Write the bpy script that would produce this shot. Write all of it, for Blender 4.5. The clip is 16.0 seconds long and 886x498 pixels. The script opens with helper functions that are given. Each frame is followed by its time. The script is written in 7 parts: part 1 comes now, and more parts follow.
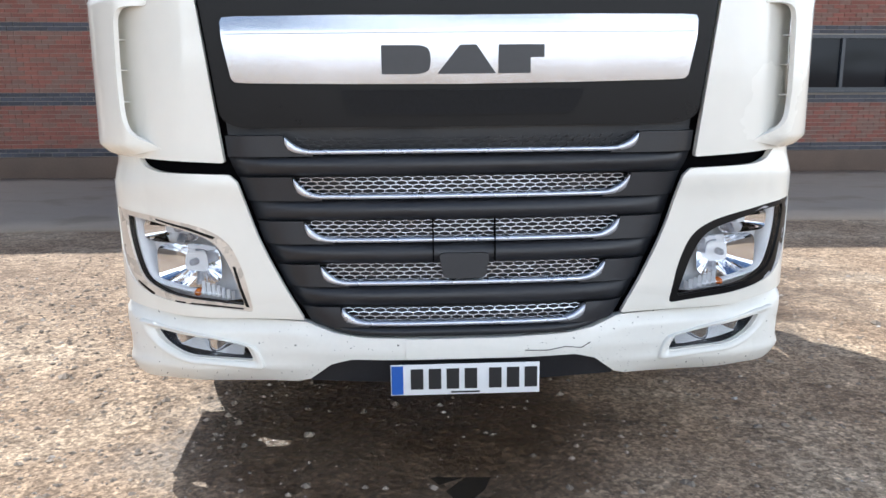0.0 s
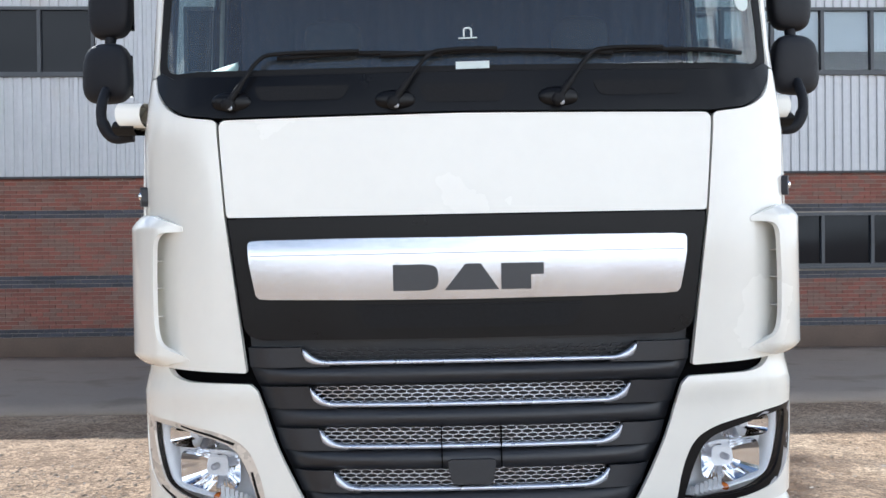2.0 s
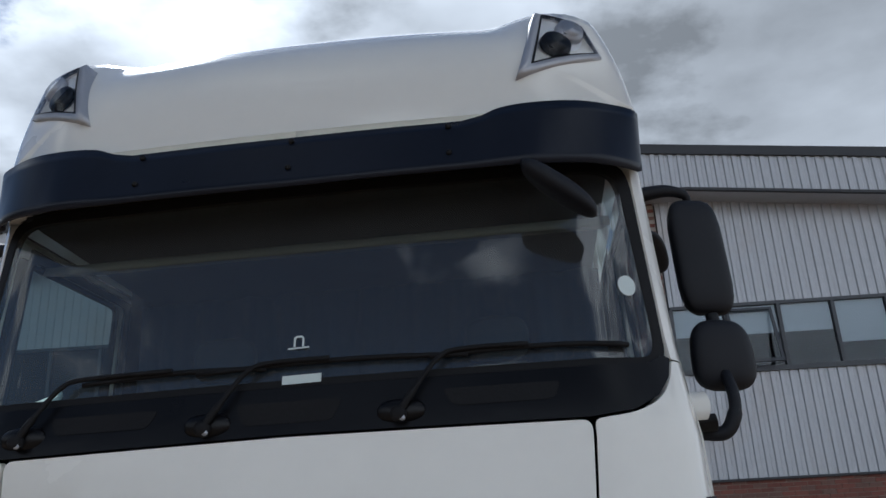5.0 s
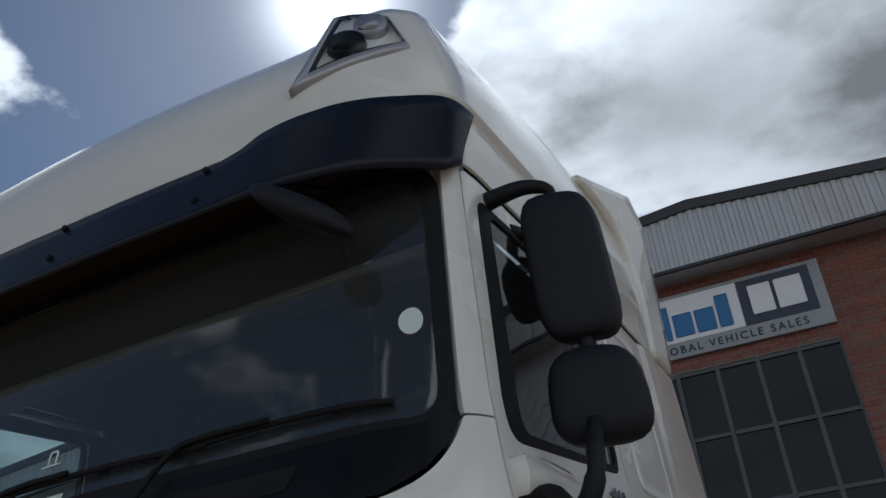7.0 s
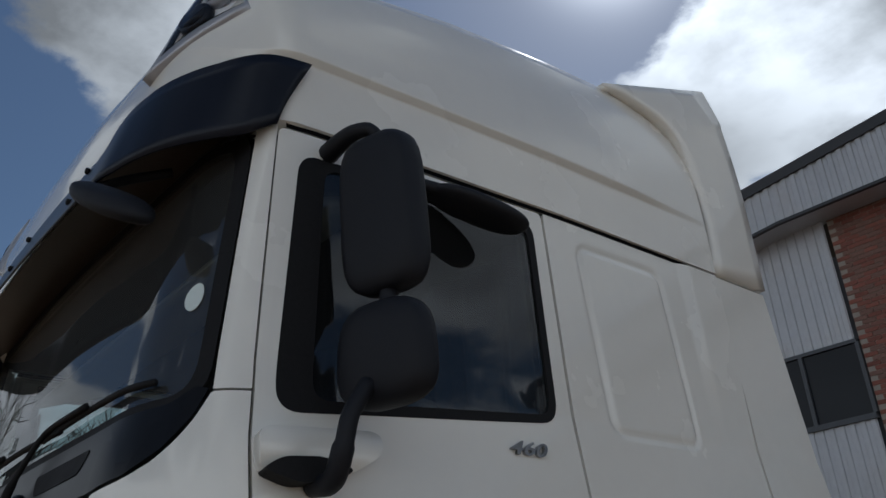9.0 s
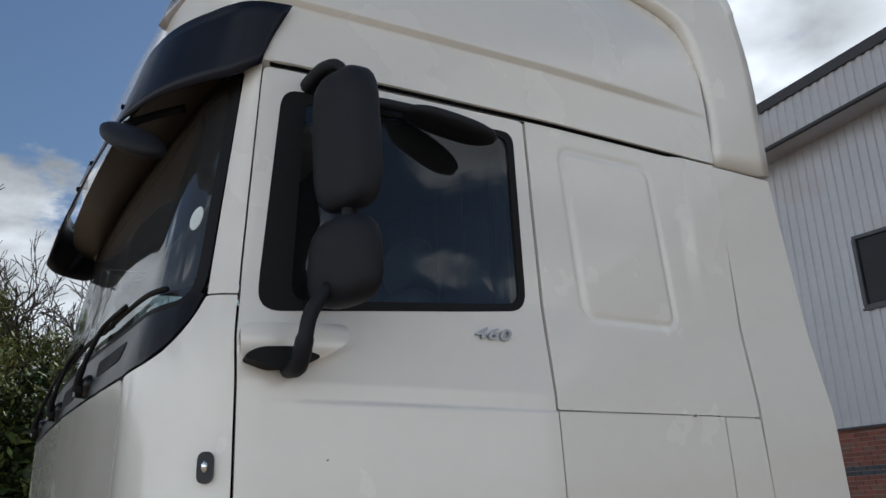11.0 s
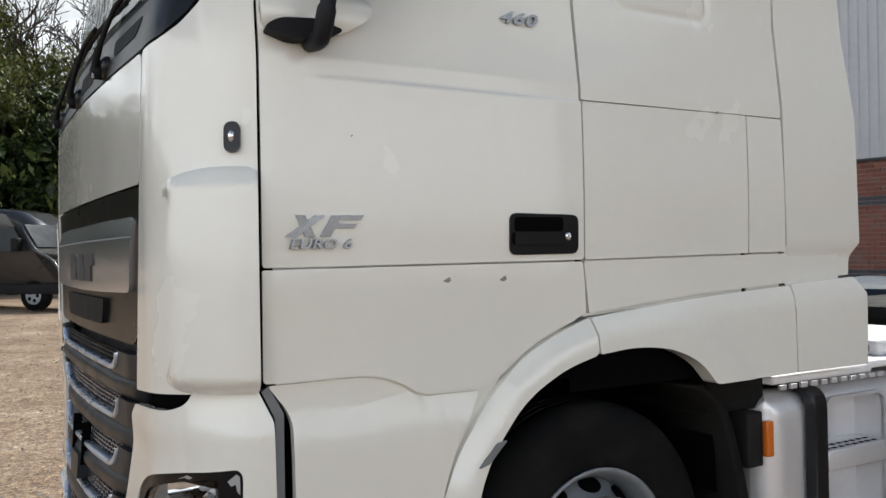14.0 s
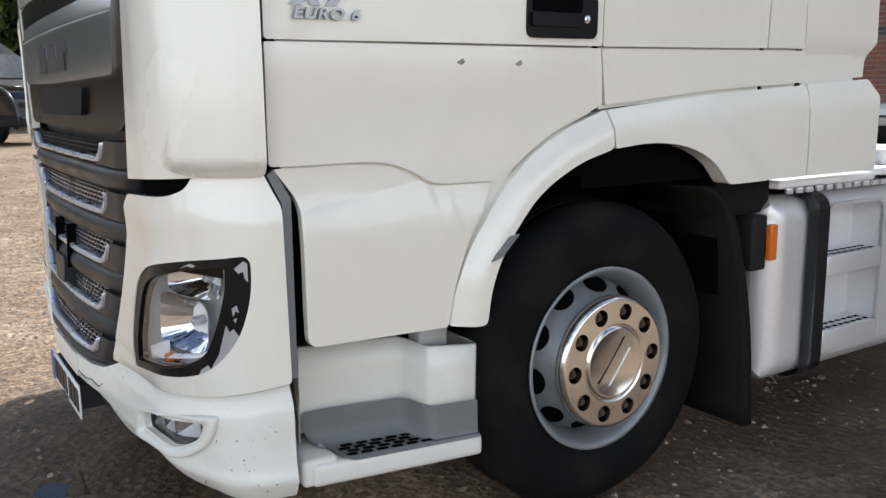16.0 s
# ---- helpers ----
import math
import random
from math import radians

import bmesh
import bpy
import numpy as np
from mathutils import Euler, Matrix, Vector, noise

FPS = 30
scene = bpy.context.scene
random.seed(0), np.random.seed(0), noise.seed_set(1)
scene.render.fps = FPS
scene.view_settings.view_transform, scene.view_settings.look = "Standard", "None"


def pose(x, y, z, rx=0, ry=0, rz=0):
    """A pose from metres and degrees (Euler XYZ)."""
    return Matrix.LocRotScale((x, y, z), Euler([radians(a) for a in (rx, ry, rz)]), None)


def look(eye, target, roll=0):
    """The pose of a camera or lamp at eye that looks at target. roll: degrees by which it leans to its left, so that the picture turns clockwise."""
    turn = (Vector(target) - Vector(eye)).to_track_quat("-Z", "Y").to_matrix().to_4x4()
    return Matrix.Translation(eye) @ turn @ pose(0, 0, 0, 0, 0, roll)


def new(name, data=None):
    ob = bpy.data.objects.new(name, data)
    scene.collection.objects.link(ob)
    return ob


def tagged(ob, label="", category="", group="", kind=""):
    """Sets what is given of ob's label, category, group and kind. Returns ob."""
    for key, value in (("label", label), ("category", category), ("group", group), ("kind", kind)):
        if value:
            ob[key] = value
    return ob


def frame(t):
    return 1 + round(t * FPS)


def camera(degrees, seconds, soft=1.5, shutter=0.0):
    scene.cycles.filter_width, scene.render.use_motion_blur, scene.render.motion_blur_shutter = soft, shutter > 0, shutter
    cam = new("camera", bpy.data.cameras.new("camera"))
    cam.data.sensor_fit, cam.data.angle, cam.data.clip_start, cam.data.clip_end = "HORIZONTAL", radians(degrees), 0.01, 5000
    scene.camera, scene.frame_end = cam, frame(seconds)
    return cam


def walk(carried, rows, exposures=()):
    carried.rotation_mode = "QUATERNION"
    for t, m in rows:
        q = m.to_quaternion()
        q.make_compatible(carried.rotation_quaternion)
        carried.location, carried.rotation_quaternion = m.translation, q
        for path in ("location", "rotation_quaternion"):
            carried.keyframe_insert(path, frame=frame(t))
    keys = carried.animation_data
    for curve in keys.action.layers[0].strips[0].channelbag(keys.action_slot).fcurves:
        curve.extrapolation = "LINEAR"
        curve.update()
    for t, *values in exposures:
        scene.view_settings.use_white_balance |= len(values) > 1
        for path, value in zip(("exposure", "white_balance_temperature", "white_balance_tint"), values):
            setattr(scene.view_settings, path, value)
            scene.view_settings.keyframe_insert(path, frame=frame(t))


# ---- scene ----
cam = camera(54.77, 16.0)
EXPOSURES = [(0, 0.84, 5850, 8), (1.0, 0.74, 5850, 8), (1.5, 0.68, 5830, 8), (2.5, 0.80, 5800, 8), (3.0, 0.62, 5780, 8), (3.5, 0.54, 5750, 8), (4.0, 0.08, 5700, 8), (4.5, -0.36, 5680, 8), (5.2, -0.66, 5650, 8),
             (7.3, -1.06, 5830, 7), (8.2, -1.08, 5830, 7), (10.3, -0.72, 5850, 8), (11, -0.36, 6000, 8), (12, -0.08, 6150, 8), (13, 0.0, 6300, 8), (14.5, 0.14, 6280, 8), (16, 0.42, 6120, 8)]
PATH = [
    (0, (-0.34, -2.864, 1.43), (-0.163, -0.914, 1.02), -0.04),
    (0.5, (-0.319, -2.946, 1.489), (-0.181, -0.976, 1.174), 0.06),
    (1, (-0.271, -2.997, 1.552), (-0.168, -1.014, 1.314), -0.12),
    (1.5, (-0.244, -3.022, 1.596), (-0.152, -1.03, 1.449), -0.37),
    (2, (-0.233, -3.042, 1.591), (-0.147, -1.044, 1.574), -0.62),
    (2.5, (-0.21, -3.049, 1.61), (-0.136, -1.053, 1.707), -0.66),
    (3, (-0.164, -3.042, 1.623), (-0.112, -1.057, 1.858), -0.69),
    (3.5, (-0.098, -2.986, 1.638), (-0.067, -1.024, 2.022), -0.99),
    (4, (-0.003, -2.829, 1.659), (0.023, -0.897, 2.175), -2.10),
    (4.5, (0.221, -2.668, 1.668), (0.223, -0.771, 2.302), -3.30),
    (4.6, (0.254, -2.639, 1.666), (0.269, -0.746, 2.311), -3.38),
    (5, (0.619, -2.482, 1.671), (0.51, -0.611, 2.37), -2.88),
    (5.2, (0.753, -2.4, 1.659), (0.598, -0.542, 2.382), -2.79),
    (7.3, (2.045, -1.342, 1.68), (1.272, 0.222, 2.659), -6.12),
    (7.5, (2.178, -1.242, 1.692), (1.342, 0.29, 2.668), -6.08),
    (7.8, (2.312, -1.09, 1.694), (1.374, 0.398, 2.647), -5.05),
    (8.2, (2.436, -0.883, 1.695), (1.348, 0.508, 2.633), -4.27),
    (10.3, (3.242, -0.569, 1.681), (1.738, 0.528, 2.411), -3.15),
    (10.4, (3.257, -0.56, 1.672), (1.743, 0.533, 2.389), -3.16),
    (10.5, (3.274, -0.553, 1.672), (1.747, 0.535, 2.368), -2.99),
    (11, (3.308, -0.539, 1.645), (1.729, 0.527, 2.253), -2.35),
    (11.5, (3.303, -0.551, 1.618), (1.688, 0.512, 2.132), -1.87),
    (12, (3.288, -0.555, 1.597), (1.645, 0.51, 2.006), -1.63),
    (12.5, (3.278, -0.556, 1.575), (1.619, 0.516, 1.889), -1.63),
    (13, (3.275, -0.555, 1.556), (1.604, 0.522, 1.773), -1.50),
    (13.5, (3.268, -0.552, 1.54), (1.587, 0.526, 1.643), -1.17),
    (14, (3.254, -0.551, 1.513), (1.573, 0.534, 1.51), -0.94),
    (14.5, (3.241, -0.551, 1.485), (1.569, 0.542, 1.394), -0.75),
    (15, (3.213, -0.548, 1.451), (1.554, 0.552, 1.261), -0.85),
    (15.5, (3.166, -0.548, 1.414), (1.525, 0.554, 1.116), -0.69),
    (16, (3.078, -0.586, 1.357), (1.468, 0.542, 0.987), -0.55),
]
# The lorry stands a little askew to the building, on ground that is not quite level.
TILT = Matrix.Rotation(radians(-0.465), 4, "Y") @ Matrix.Rotation(radians(-0.221), 4, "X") @ Matrix.Rotation(radians(-2.183), 4, "Z")
walk(cam, [(t, look(eye, target, roll)) for t, eye, target, roll in PATH], EXPOSURES)

# ---- world, sun ----
SUN_DIR = Vector((-0.360, 0.609, 0.707)).normalized()
world = bpy.data.worlds.new("sky")
scene.world = world
world.use_nodes = True
wn, wl = world.node_tree.nodes, world.node_tree.links
wn.clear()
w_out = wn.new("ShaderNodeOutputWorld")
w_sky = wn.new("ShaderNodeTexSky")
w_sky.sky_type, w_sky.sun_disc = "NISHITA", False
w_sky.sun_elevation = math.asin(SUN_DIR.z)
w_sky.sun_rotation = math.atan2(SUN_DIR.x, SUN_DIR.y)
w_sky.dust_density, w_sky.air_density = 0.35, 1.2
w_co = wn.new("ShaderNodeTexCoord")
w_bg = wn.new("ShaderNodeBackground")
w_bg.inputs["Strength"].default_value = 0.138
wl.new(w_bg.outputs[0], w_out.inputs[0])


def wmath(op, a, b=None, c=None):
    n = wn.new("ShaderNodeMath")
    n.operation = op
    for i, v in enumerate((a, b, c)):
        if v is None:
            continue
        if isinstance(v, (int, float)):
            n.inputs[i].default_value = v
        else:
            wl.new(v, n.inputs[i])
    return n.outputs[0]


# clouds: noise on a flat layer overhead, broken cumulus with grey bellies, brightest round the sun
w_sep = wn.new("ShaderNodeSeparateXYZ")
wl.new(w_co.outputs["Generated"], w_sep.inputs[0])
w_h = wmath("ADD", wmath("MAXIMUM", w_sep.outputs[2], 0.0), 0.12)
w_comb = wn.new("ShaderNodeCombineXYZ")
wl.new(wmath("DIVIDE", w_sep.outputs[0], w_h), w_comb.inputs[0])
wl.new(wmath("DIVIDE", w_sep.outputs[1], w_h), w_comb.inputs[1])
w_map = wn.new("ShaderNodeMapping")
w_map.inputs["Location"].default_value = (0.35, 0.10, 0.0)
wl.new(w_comb.outputs[0], w_map.inputs[0])
w_n1 = wn.new("ShaderNodeTexNoise")
w_n1.inputs["Scale"].default_value, w_n1.inputs["Detail"].default_value, w_n1.inputs["Roughness"].default_value = 1.5, 10.0, 0.60
wl.new(w_map.outputs[0], w_n1.inputs["Vector"])
w_n2 = wn.new("ShaderNodeTexNoise")
w_n2.inputs["Scale"].default_value, w_n2.inputs["Detail"].default_value = 2.3, 6.0
wl.new(w_map.outputs[0], w_n2.inputs["Vector"])
w_dot = wn.new("ShaderNodeVectorMath")
w_dot.operation = "DOT_PRODUCT"
wl.new(w_co.outputs["Generated"], w_dot.inputs[0])
w_dot.inputs[1].default_value = SUN_DIR
w_near = wmath("MAXIMUM", w_dot.outputs["Value"], 0.0)
# broken everywhere, thicker on the side away from the sun
w_cov = wmath("ADD", w_n1.outputs[0], wmath("MULTIPLY", w_dot.outputs["Value"], -0.075))
for cx, cy, width, gain in ((-0.34, 1.15, 0.28, 0.30), (0.45, 1.3, 0.55, 0.32), (0.16, 1.16, 0.28, 0.26), (-0.96, 0.48, 0.19, 0.34), (-0.75, 1.30, 0.36, 0.22), (-0.50, 0.72, 0.19, -0.40), (-1.17, 0.52, 0.07, -0.30),
                           (-0.74, 0.56, 0.10, -0.25), (-1.50, 0.12, 0.28, -0.34), (-1.30, -0.28, 0.20, 0.34), (-0.02, -0.66, 0.35, -0.03), (-3.6, 0.3, 1.4, 0.16)):
    w_d = wn.new("ShaderNodeVectorMath")
    w_d.operation = "DISTANCE"
    wl.new(w_comb.outputs[0], w_d.inputs[0])
    w_d.inputs[1].default_value = (cx, cy, 0)
    w_k = wmath("DIVIDE", w_d.outputs["Value"], width)
    w_cov = wmath("ADD", w_cov, wmath("MULTIPLY", wmath("EXPONENT", wmath("MULTIPLY", wmath("MULTIPLY", w_k, w_k), -1.0)), gain))
# a bank of cumulus low over the horizon
w_low = wmath("DIVIDE", wmath("SUBTRACT", w_sep.outputs[2], 0.20), 0.13)
w_cov = wmath("ADD", w_cov, wmath("MULTIPLY", wmath("EXPONENT", wmath("MULTIPLY", wmath("MULTIPLY", w_low, w_low), -1.0)), 0.36))
w_mask = wn.new("ShaderNodeMapRange")
w_mask.interpolation_type = "SMOOTHSTEP"
w_mask.inputs[1].default_value, w_mask.inputs[2].default_value = 0.50, 0.585
wl.new(w_cov, w_mask.inputs[0])
w_thick = wn.new("ShaderNodeMapRange")
w_thick.inputs[1].default_value, w_thick.inputs[2].default_value = 0.60, 0.98
wl.new(wmath("ADD", w_n1.outputs[0], wmath("MULTIPLY_ADD", w_n2.outputs[0], 1.6, -0.56)), w_thick.inputs[0])
w_d = wn.new("ShaderNodeVectorMath")
w_d.operation = "DISTANCE"
wl.new(w_comb.outputs[0], w_d.inputs[0])
w_d.inputs[1].default_value = (0.66, 1.30, 0)
w_k = wmath("DIVIDE", w_d.outputs["Value"], 0.45)
w_dark = wmath("MULTIPLY", wmath("EXPONENT", wmath("MULTIPLY", wmath("MULTIPLY", w_k, w_k), -1.0)), wmath("MULTIPLY_ADD", w_n2.outputs[0], 1.15, 0.0))
w_d2 = wn.new("ShaderNodeVectorMath")
w_d2.operation = "DISTANCE"
wl.new(w_comb.outputs[0], w_d2.inputs[0])
w_d2.inputs[1].default_value = (-0.68, 1.28, 0)
w_k2 = wmath("DIVIDE", w_d2.outputs["Value"], 0.20)
w_belly = wmath("MINIMUM", wmath("MULTIPLY", wmath("EXPONENT", wmath("MULTIPLY", wmath("MULTIPLY", w_k2, w_k2), -1.0)), wmath("MULTIPLY_ADD", w_n2.outputs[0], 1.0, 0.30)), 0.92)
w_d3 = wn.new("ShaderNodeVectorMath")
w_d3.operation = "DISTANCE"
wl.new(w_comb.outputs[0], w_d3.inputs[0])
w_d3.inputs[1].default_value = (-0.06, 1.20, 0)
w_k3 = wmath("DIVIDE", w_d3.outputs["Value"], 0.16)
w_belly2 = wmath("MINIMUM", wmath("MULTIPLY", wmath("EXPONENT", wmath("MULTIPLY", wmath("MULTIPLY", w_k3, w_k3), -1.0)), wmath("MULTIPLY_ADD", w_n2.outputs[0], 1.15, 0.0)), 0.90)
w_belly = wmath("MAXIMUM", w_belly, w_belly2)
w_dark = wmath("MAXIMUM", w_dark, w_belly)
w_glow = wmath("MULTIPLY", wmath("POWER", w_near, 9.0), wmath("MULTIPLY_ADD", w_belly, -0.9, 1.0))
w_bright = wmath("ADD", wmath("MULTIPLY", wmath("SUBTRACT", 1.0, wmath("MAXIMUM", wmath("MULTIPLY", w_thick.outputs[0], wmath("MULTIPLY_ADD", w_near, 0.62, 0.20)), w_dark)), wmath("MULTIPLY_ADD", w_dot.outputs["Value"], -5.6, 11.2)), wmath("MULTIPLY", w_glow, wmath("MULTIPLY_ADD", w_thick.outputs[0], -9.5, 15.5)))
w_cc = wn.new("ShaderNodeMixRGB")
w_cc.blend_type = "MULTIPLY"
w_cc.inputs[0].default_value = 1.0
w_cc.inputs[1].default_value = (0.96, 0.98, 1.0, 1)
wl.new(w_bright, w_cc.inputs[2])
w_mix = wn.new("ShaderNodeMixRGB")
wl.new(w_mask.outputs[0], w_mix.inputs[0])
w_deep = wn.new("ShaderNodeMixRGB")
w_deep.blend_type, w_deep.inputs[0].default_value = "MULTIPLY", 1.0
wl.new(w_sky.outputs[0], w_deep.inputs[1])
w_deep.inputs[2].default_value = (0.54, 0.56, 0.60, 1)
wl.new(w_deep.outputs[0], w_mix.inputs[1])
wl.new(w_cc.outputs[0], w_mix.inputs[2])
w_halo = wn.new("ShaderNodeMixRGB")
w_halo.blend_type = "ADD"
w_halo.inputs[0].default_value = 1.0
wl.new(w_mix.outputs[0], w_halo.inputs[1])
wl.new(wmath("ADD", wmath("MULTIPLY", wmath("POWER", w_near, 520.0), 26.0), wmath("MULTIPLY", wmath("MULTIPLY", wmath("POWER", w_near, 24.0), 1.0), wmath("SUBTRACT", 1.0, w_belly))), w_halo.inputs[2])
wl.new(w_halo.outputs[0], w_bg.inputs[0])

sun = new("sun", bpy.data.lights.new("sun", "SUN"))
sun.data.energy, sun.data.angle, sun.data.color = 4.0, radians(0.53), (1.0, 0.955, 0.88)
sun.matrix_world = Matrix.Translation((0, 0, 30)) @ SUN_DIR.to_track_quat("Z", "Y").to_matrix().to_4x4()


# ---- materials ----
def material(name, rgb, rough=0.5, metal=0.0, var=0.12, scale=6.0, fine=60.0, bump=0.0, bump_scale=80.0, coat=0.0,
             second=None, blend=(0.45, 0.7), rough_var=0.1, ior=1.5, transmission=0.0, per="", per_var=0.2, alpha=1.0):
    """A node material: base colour varied at two scales, an optional second colour in patches, and fine relief."""
    m = bpy.data.materials.new(name)
    m.use_nodes = True
    nt = m.node_tree
    n, l = nt.nodes, nt.links
    b = n["Principled BSDF"]
    co = n.new("ShaderNodeTexCoord")
    geo = n.new("ShaderNodeNewGeometry")
    big, small = n.new("ShaderNodeTexNoise"), n.new("ShaderNodeTexNoise")
    for t, s, d in ((big, scale, 5.0), (small, fine, 3.0)):
        t.inputs["Scale"].default_value, t.inputs["Detail"].default_value = s, d
        l.new(geo.outputs["Position"], t.inputs["Vector"])
    add = n.new("ShaderNodeMath")
    add.operation = "MULTIPLY_ADD"
    l.new(small.outputs[0], add.inputs[0])
    add.inputs[1].default_value = 0.5
    l.new(big.outputs[0], add.inputs[2])
    ramp = n.new("ShaderNodeMapRange")
    l.new(add.outputs[0], ramp.inputs[0])
    ramp.inputs[1].default_value, ramp.inputs[2].default_value = 0.45, 1.05
    ramp.inputs[3].default_value, ramp.inputs[4].default_value = 1 - var, 1 + var
    val = ramp.outputs[0]
    if per:
        if per == "object":
            src = n.new("ShaderNodeObjectInfo").outputs["Random"]
        else:
            src = geo.outputs["Random Per Island"]
        pr = n.new("ShaderNodeMapRange")
        l.new(src, pr.inputs[0])
        pr.inputs[3].default_value, pr.inputs[4].default_value = 1 - per_var, 1 + per_var
        mul = n.new("ShaderNodeMath")
        mul.operation = "MULTIPLY"
        l.new(val, mul.inputs[0])
        l.new(pr.outputs[0], mul.inputs[1])
        val = mul.outputs[0]
    col = n.new("ShaderNodeMixRGB")
    col.blend_type = "MULTIPLY"
    col.inputs[0].default_value = 1.0
    col.inputs[1].default_value = (*rgb, 1)
    if second:
        mask = n.new("ShaderNodeMapRange")
        mask.interpolation_type = "SMOOTHSTEP"
        if per == "object":
            l.new(n.new("ShaderNodeObjectInfo").outputs["Random"], mask.inputs[0])
        elif per:
            l.new(geo.outputs["Random Per Island"], mask.inputs[0])
        else:
            l.new(big.outputs[0], mask.inputs[0])
        mask.inputs[1].default_value, mask.inputs[2].default_value = blend
        mx = n.new("ShaderNodeMixRGB")
        l.new(mask.outputs[0], mx.inputs[0])
        mx.inputs[1].default_value, mx.inputs[2].default_value = (*rgb, 1), (*second, 1)
        l.new(mx.outputs[0], col.inputs[1])
    l.new(val, col.inputs[2])
    l.new(col.outputs[0], b.inputs["Base Color"])
    rr = n.new("ShaderNodeMapRange")
    l.new(big.outputs[0], rr.inputs[0])
    rr.inputs[1].default_value, rr.inputs[2].default_value = 0.3, 0.7
    rr.inputs[3].default_value, rr.inputs[4].default_value = max(0.0, rough * (1 - rough_var)), min(1.0, rough * (1 + rough_var))
    l.new(rr.outputs[0], b.inputs["Roughness"])
    b.inputs["Metallic"].default_value = metal
    b.inputs["IOR"].default_value = ior
    b.inputs["Transmission Weight"].default_value = transmission
    b.inputs["Alpha"].default_value = alpha
    if coat:
        b.inputs["Coat Weight"].default_value, b.inputs["Coat Roughness"].default_value = coat, 0.04
    if bump:
        bt, bn = n.new("ShaderNodeTexNoise"), n.new("ShaderNodeBump")
        bt.inputs["Scale"].default_value, bt.inputs["Detail"].default_value = bump_scale, 6.0
        l.new(geo.outputs["Position"], bt.inputs["Vector"])
        l.new(bt.outputs[0], bn.inputs["Height"])
        bn.inputs["Strength"].default_value, bn.inputs["Distance"].default_value = bump, 0.01
        l.new(bn.outputs[0], b.inputs["Normal"])
    return m


def glass(name, tint, rough=0.0, clear=0.5, ior=1.5, dusty_haze=0.0):
    """A thin pane: tinted see-through mixed with a mirror-like sheen by Fresnel."""
    m = bpy.data.materials.new(name)
    m.use_nodes = True
    n, l = m.node_tree.nodes, m.node_tree.links
    n.clear()
    out, mix = n.new("ShaderNodeOutputMaterial"), n.new("ShaderNodeMixShader")
    tr, gl, fr, pw, sc = n.new("ShaderNodeBsdfTransparent"), n.new("ShaderNodeBsdfGlossy"), n.new("ShaderNodeLayerWeight"), n.new("ShaderNodeMath"), n.new("ShaderNodeMath")
    tr.inputs[0].default_value = (*[c * clear for c in tint], 1)
    gl.inputs["Roughness"].default_value = rough
    geo, nz, bn = n.new("ShaderNodeNewGeometry"), n.new("ShaderNodeTexNoise"), n.new("ShaderNodeBump")
    nz.inputs["Scale"].default_value = 1.6
    l.new(geo.outputs["Position"], nz.inputs["Vector"])
    l.new(nz.outputs[0], bn.inputs["Height"])
    bn.inputs["Strength"].default_value, bn.inputs["Distance"].default_value = 0.25, 0.01
    l.new(bn.outputs[0], gl.inputs["Normal"])
    fr.inputs["Blend"].default_value = 0.5
    f0 = ((ior - 1) / (ior + 1)) ** 2
    pw.operation, pw.inputs[1].default_value = "POWER", 5.0
    l.new(fr.outputs["Facing"], pw.inputs[0])
    sc.operation, sc.inputs[1].default_value, sc.inputs[2].default_value = "MULTIPLY_ADD", 1 - f0, f0
    l.new(pw.outputs[0], sc.inputs[0])
    l.new(sc.outputs[0], mix.inputs[0])
    l.new(tr.outputs[0], mix.inputs[1])
    l.new(gl.outputs[0], mix.inputs[2])
    # grey diffuse film: thin dust plus a painted haze that brightens the pane
    film, haze_bsdf = n.new("ShaderNodeMixShader"), n.new("ShaderNodeBsdfDiffuse")
    haze_bsdf.inputs[0].default_value = (0.5, 0.5, 0.5, 1)
    film.inputs[0].default_value = dusty_haze
    l.new(mix.outputs[0], film.inputs[1])
    l.new(haze_bsdf.outputs[0], film.inputs[2])
    l.new(film.outputs[0], out.inputs[0])
    return m


WHITE = material("cream_white_paint", (0.80, 0.785, 0.725), 0.24, var=0.025, scale=2.0, fine=18, coat=1.0, rough_var=0.25)
WHITE_PLASTIC = material("white_bumper_paint", (0.78, 0.775, 0.73), 0.33, var=0.035, scale=5, fine=60, coat=0.25, bump=0.03, bump_scale=300)
CREAM = material("unpainted_cream_inside", (0.74, 0.68, 0.54), 0.5, var=0.06, scale=9, fine=70)
BLACK = material("satin_black_plastic", (0.017, 0.0185, 0.023), 0.42, var=0.25, scale=4, fine=120, bump=0.10, bump_scale=420, rough_var=0.3)
RUBBER_BLACK = material("dull_black", (0.011, 0.011, 0.012), 0.7, var=0.3, scale=6, fine=90, bump=0.1, ior=1.3)
GLOSS_BLACK = material("shiny_black_plastic", (0.005, 0.005, 0.006), 0.30, var=0.2, scale=5, fine=60, ior=1.30)
# near-black colour that puts the shade of gaps, slots and holes into the paint
DARK = material("gap_shade_black", (0.003, 0.003, 0.0035), 0.9, var=0.2, ior=1.1)
VISOR = material("dark_smoked_acrylic", (0.008, 0.010, 0.017), 0.30, var=0.2, scale=3, fine=40, ior=1.3)
TEXTURED = material("grained_black_mirror_plastic", (0.008, 0.009, 0.013), 0.55, var=0.15, scale=5, fine=200, bump=0.2, bump_scale=700, ior=1.36)
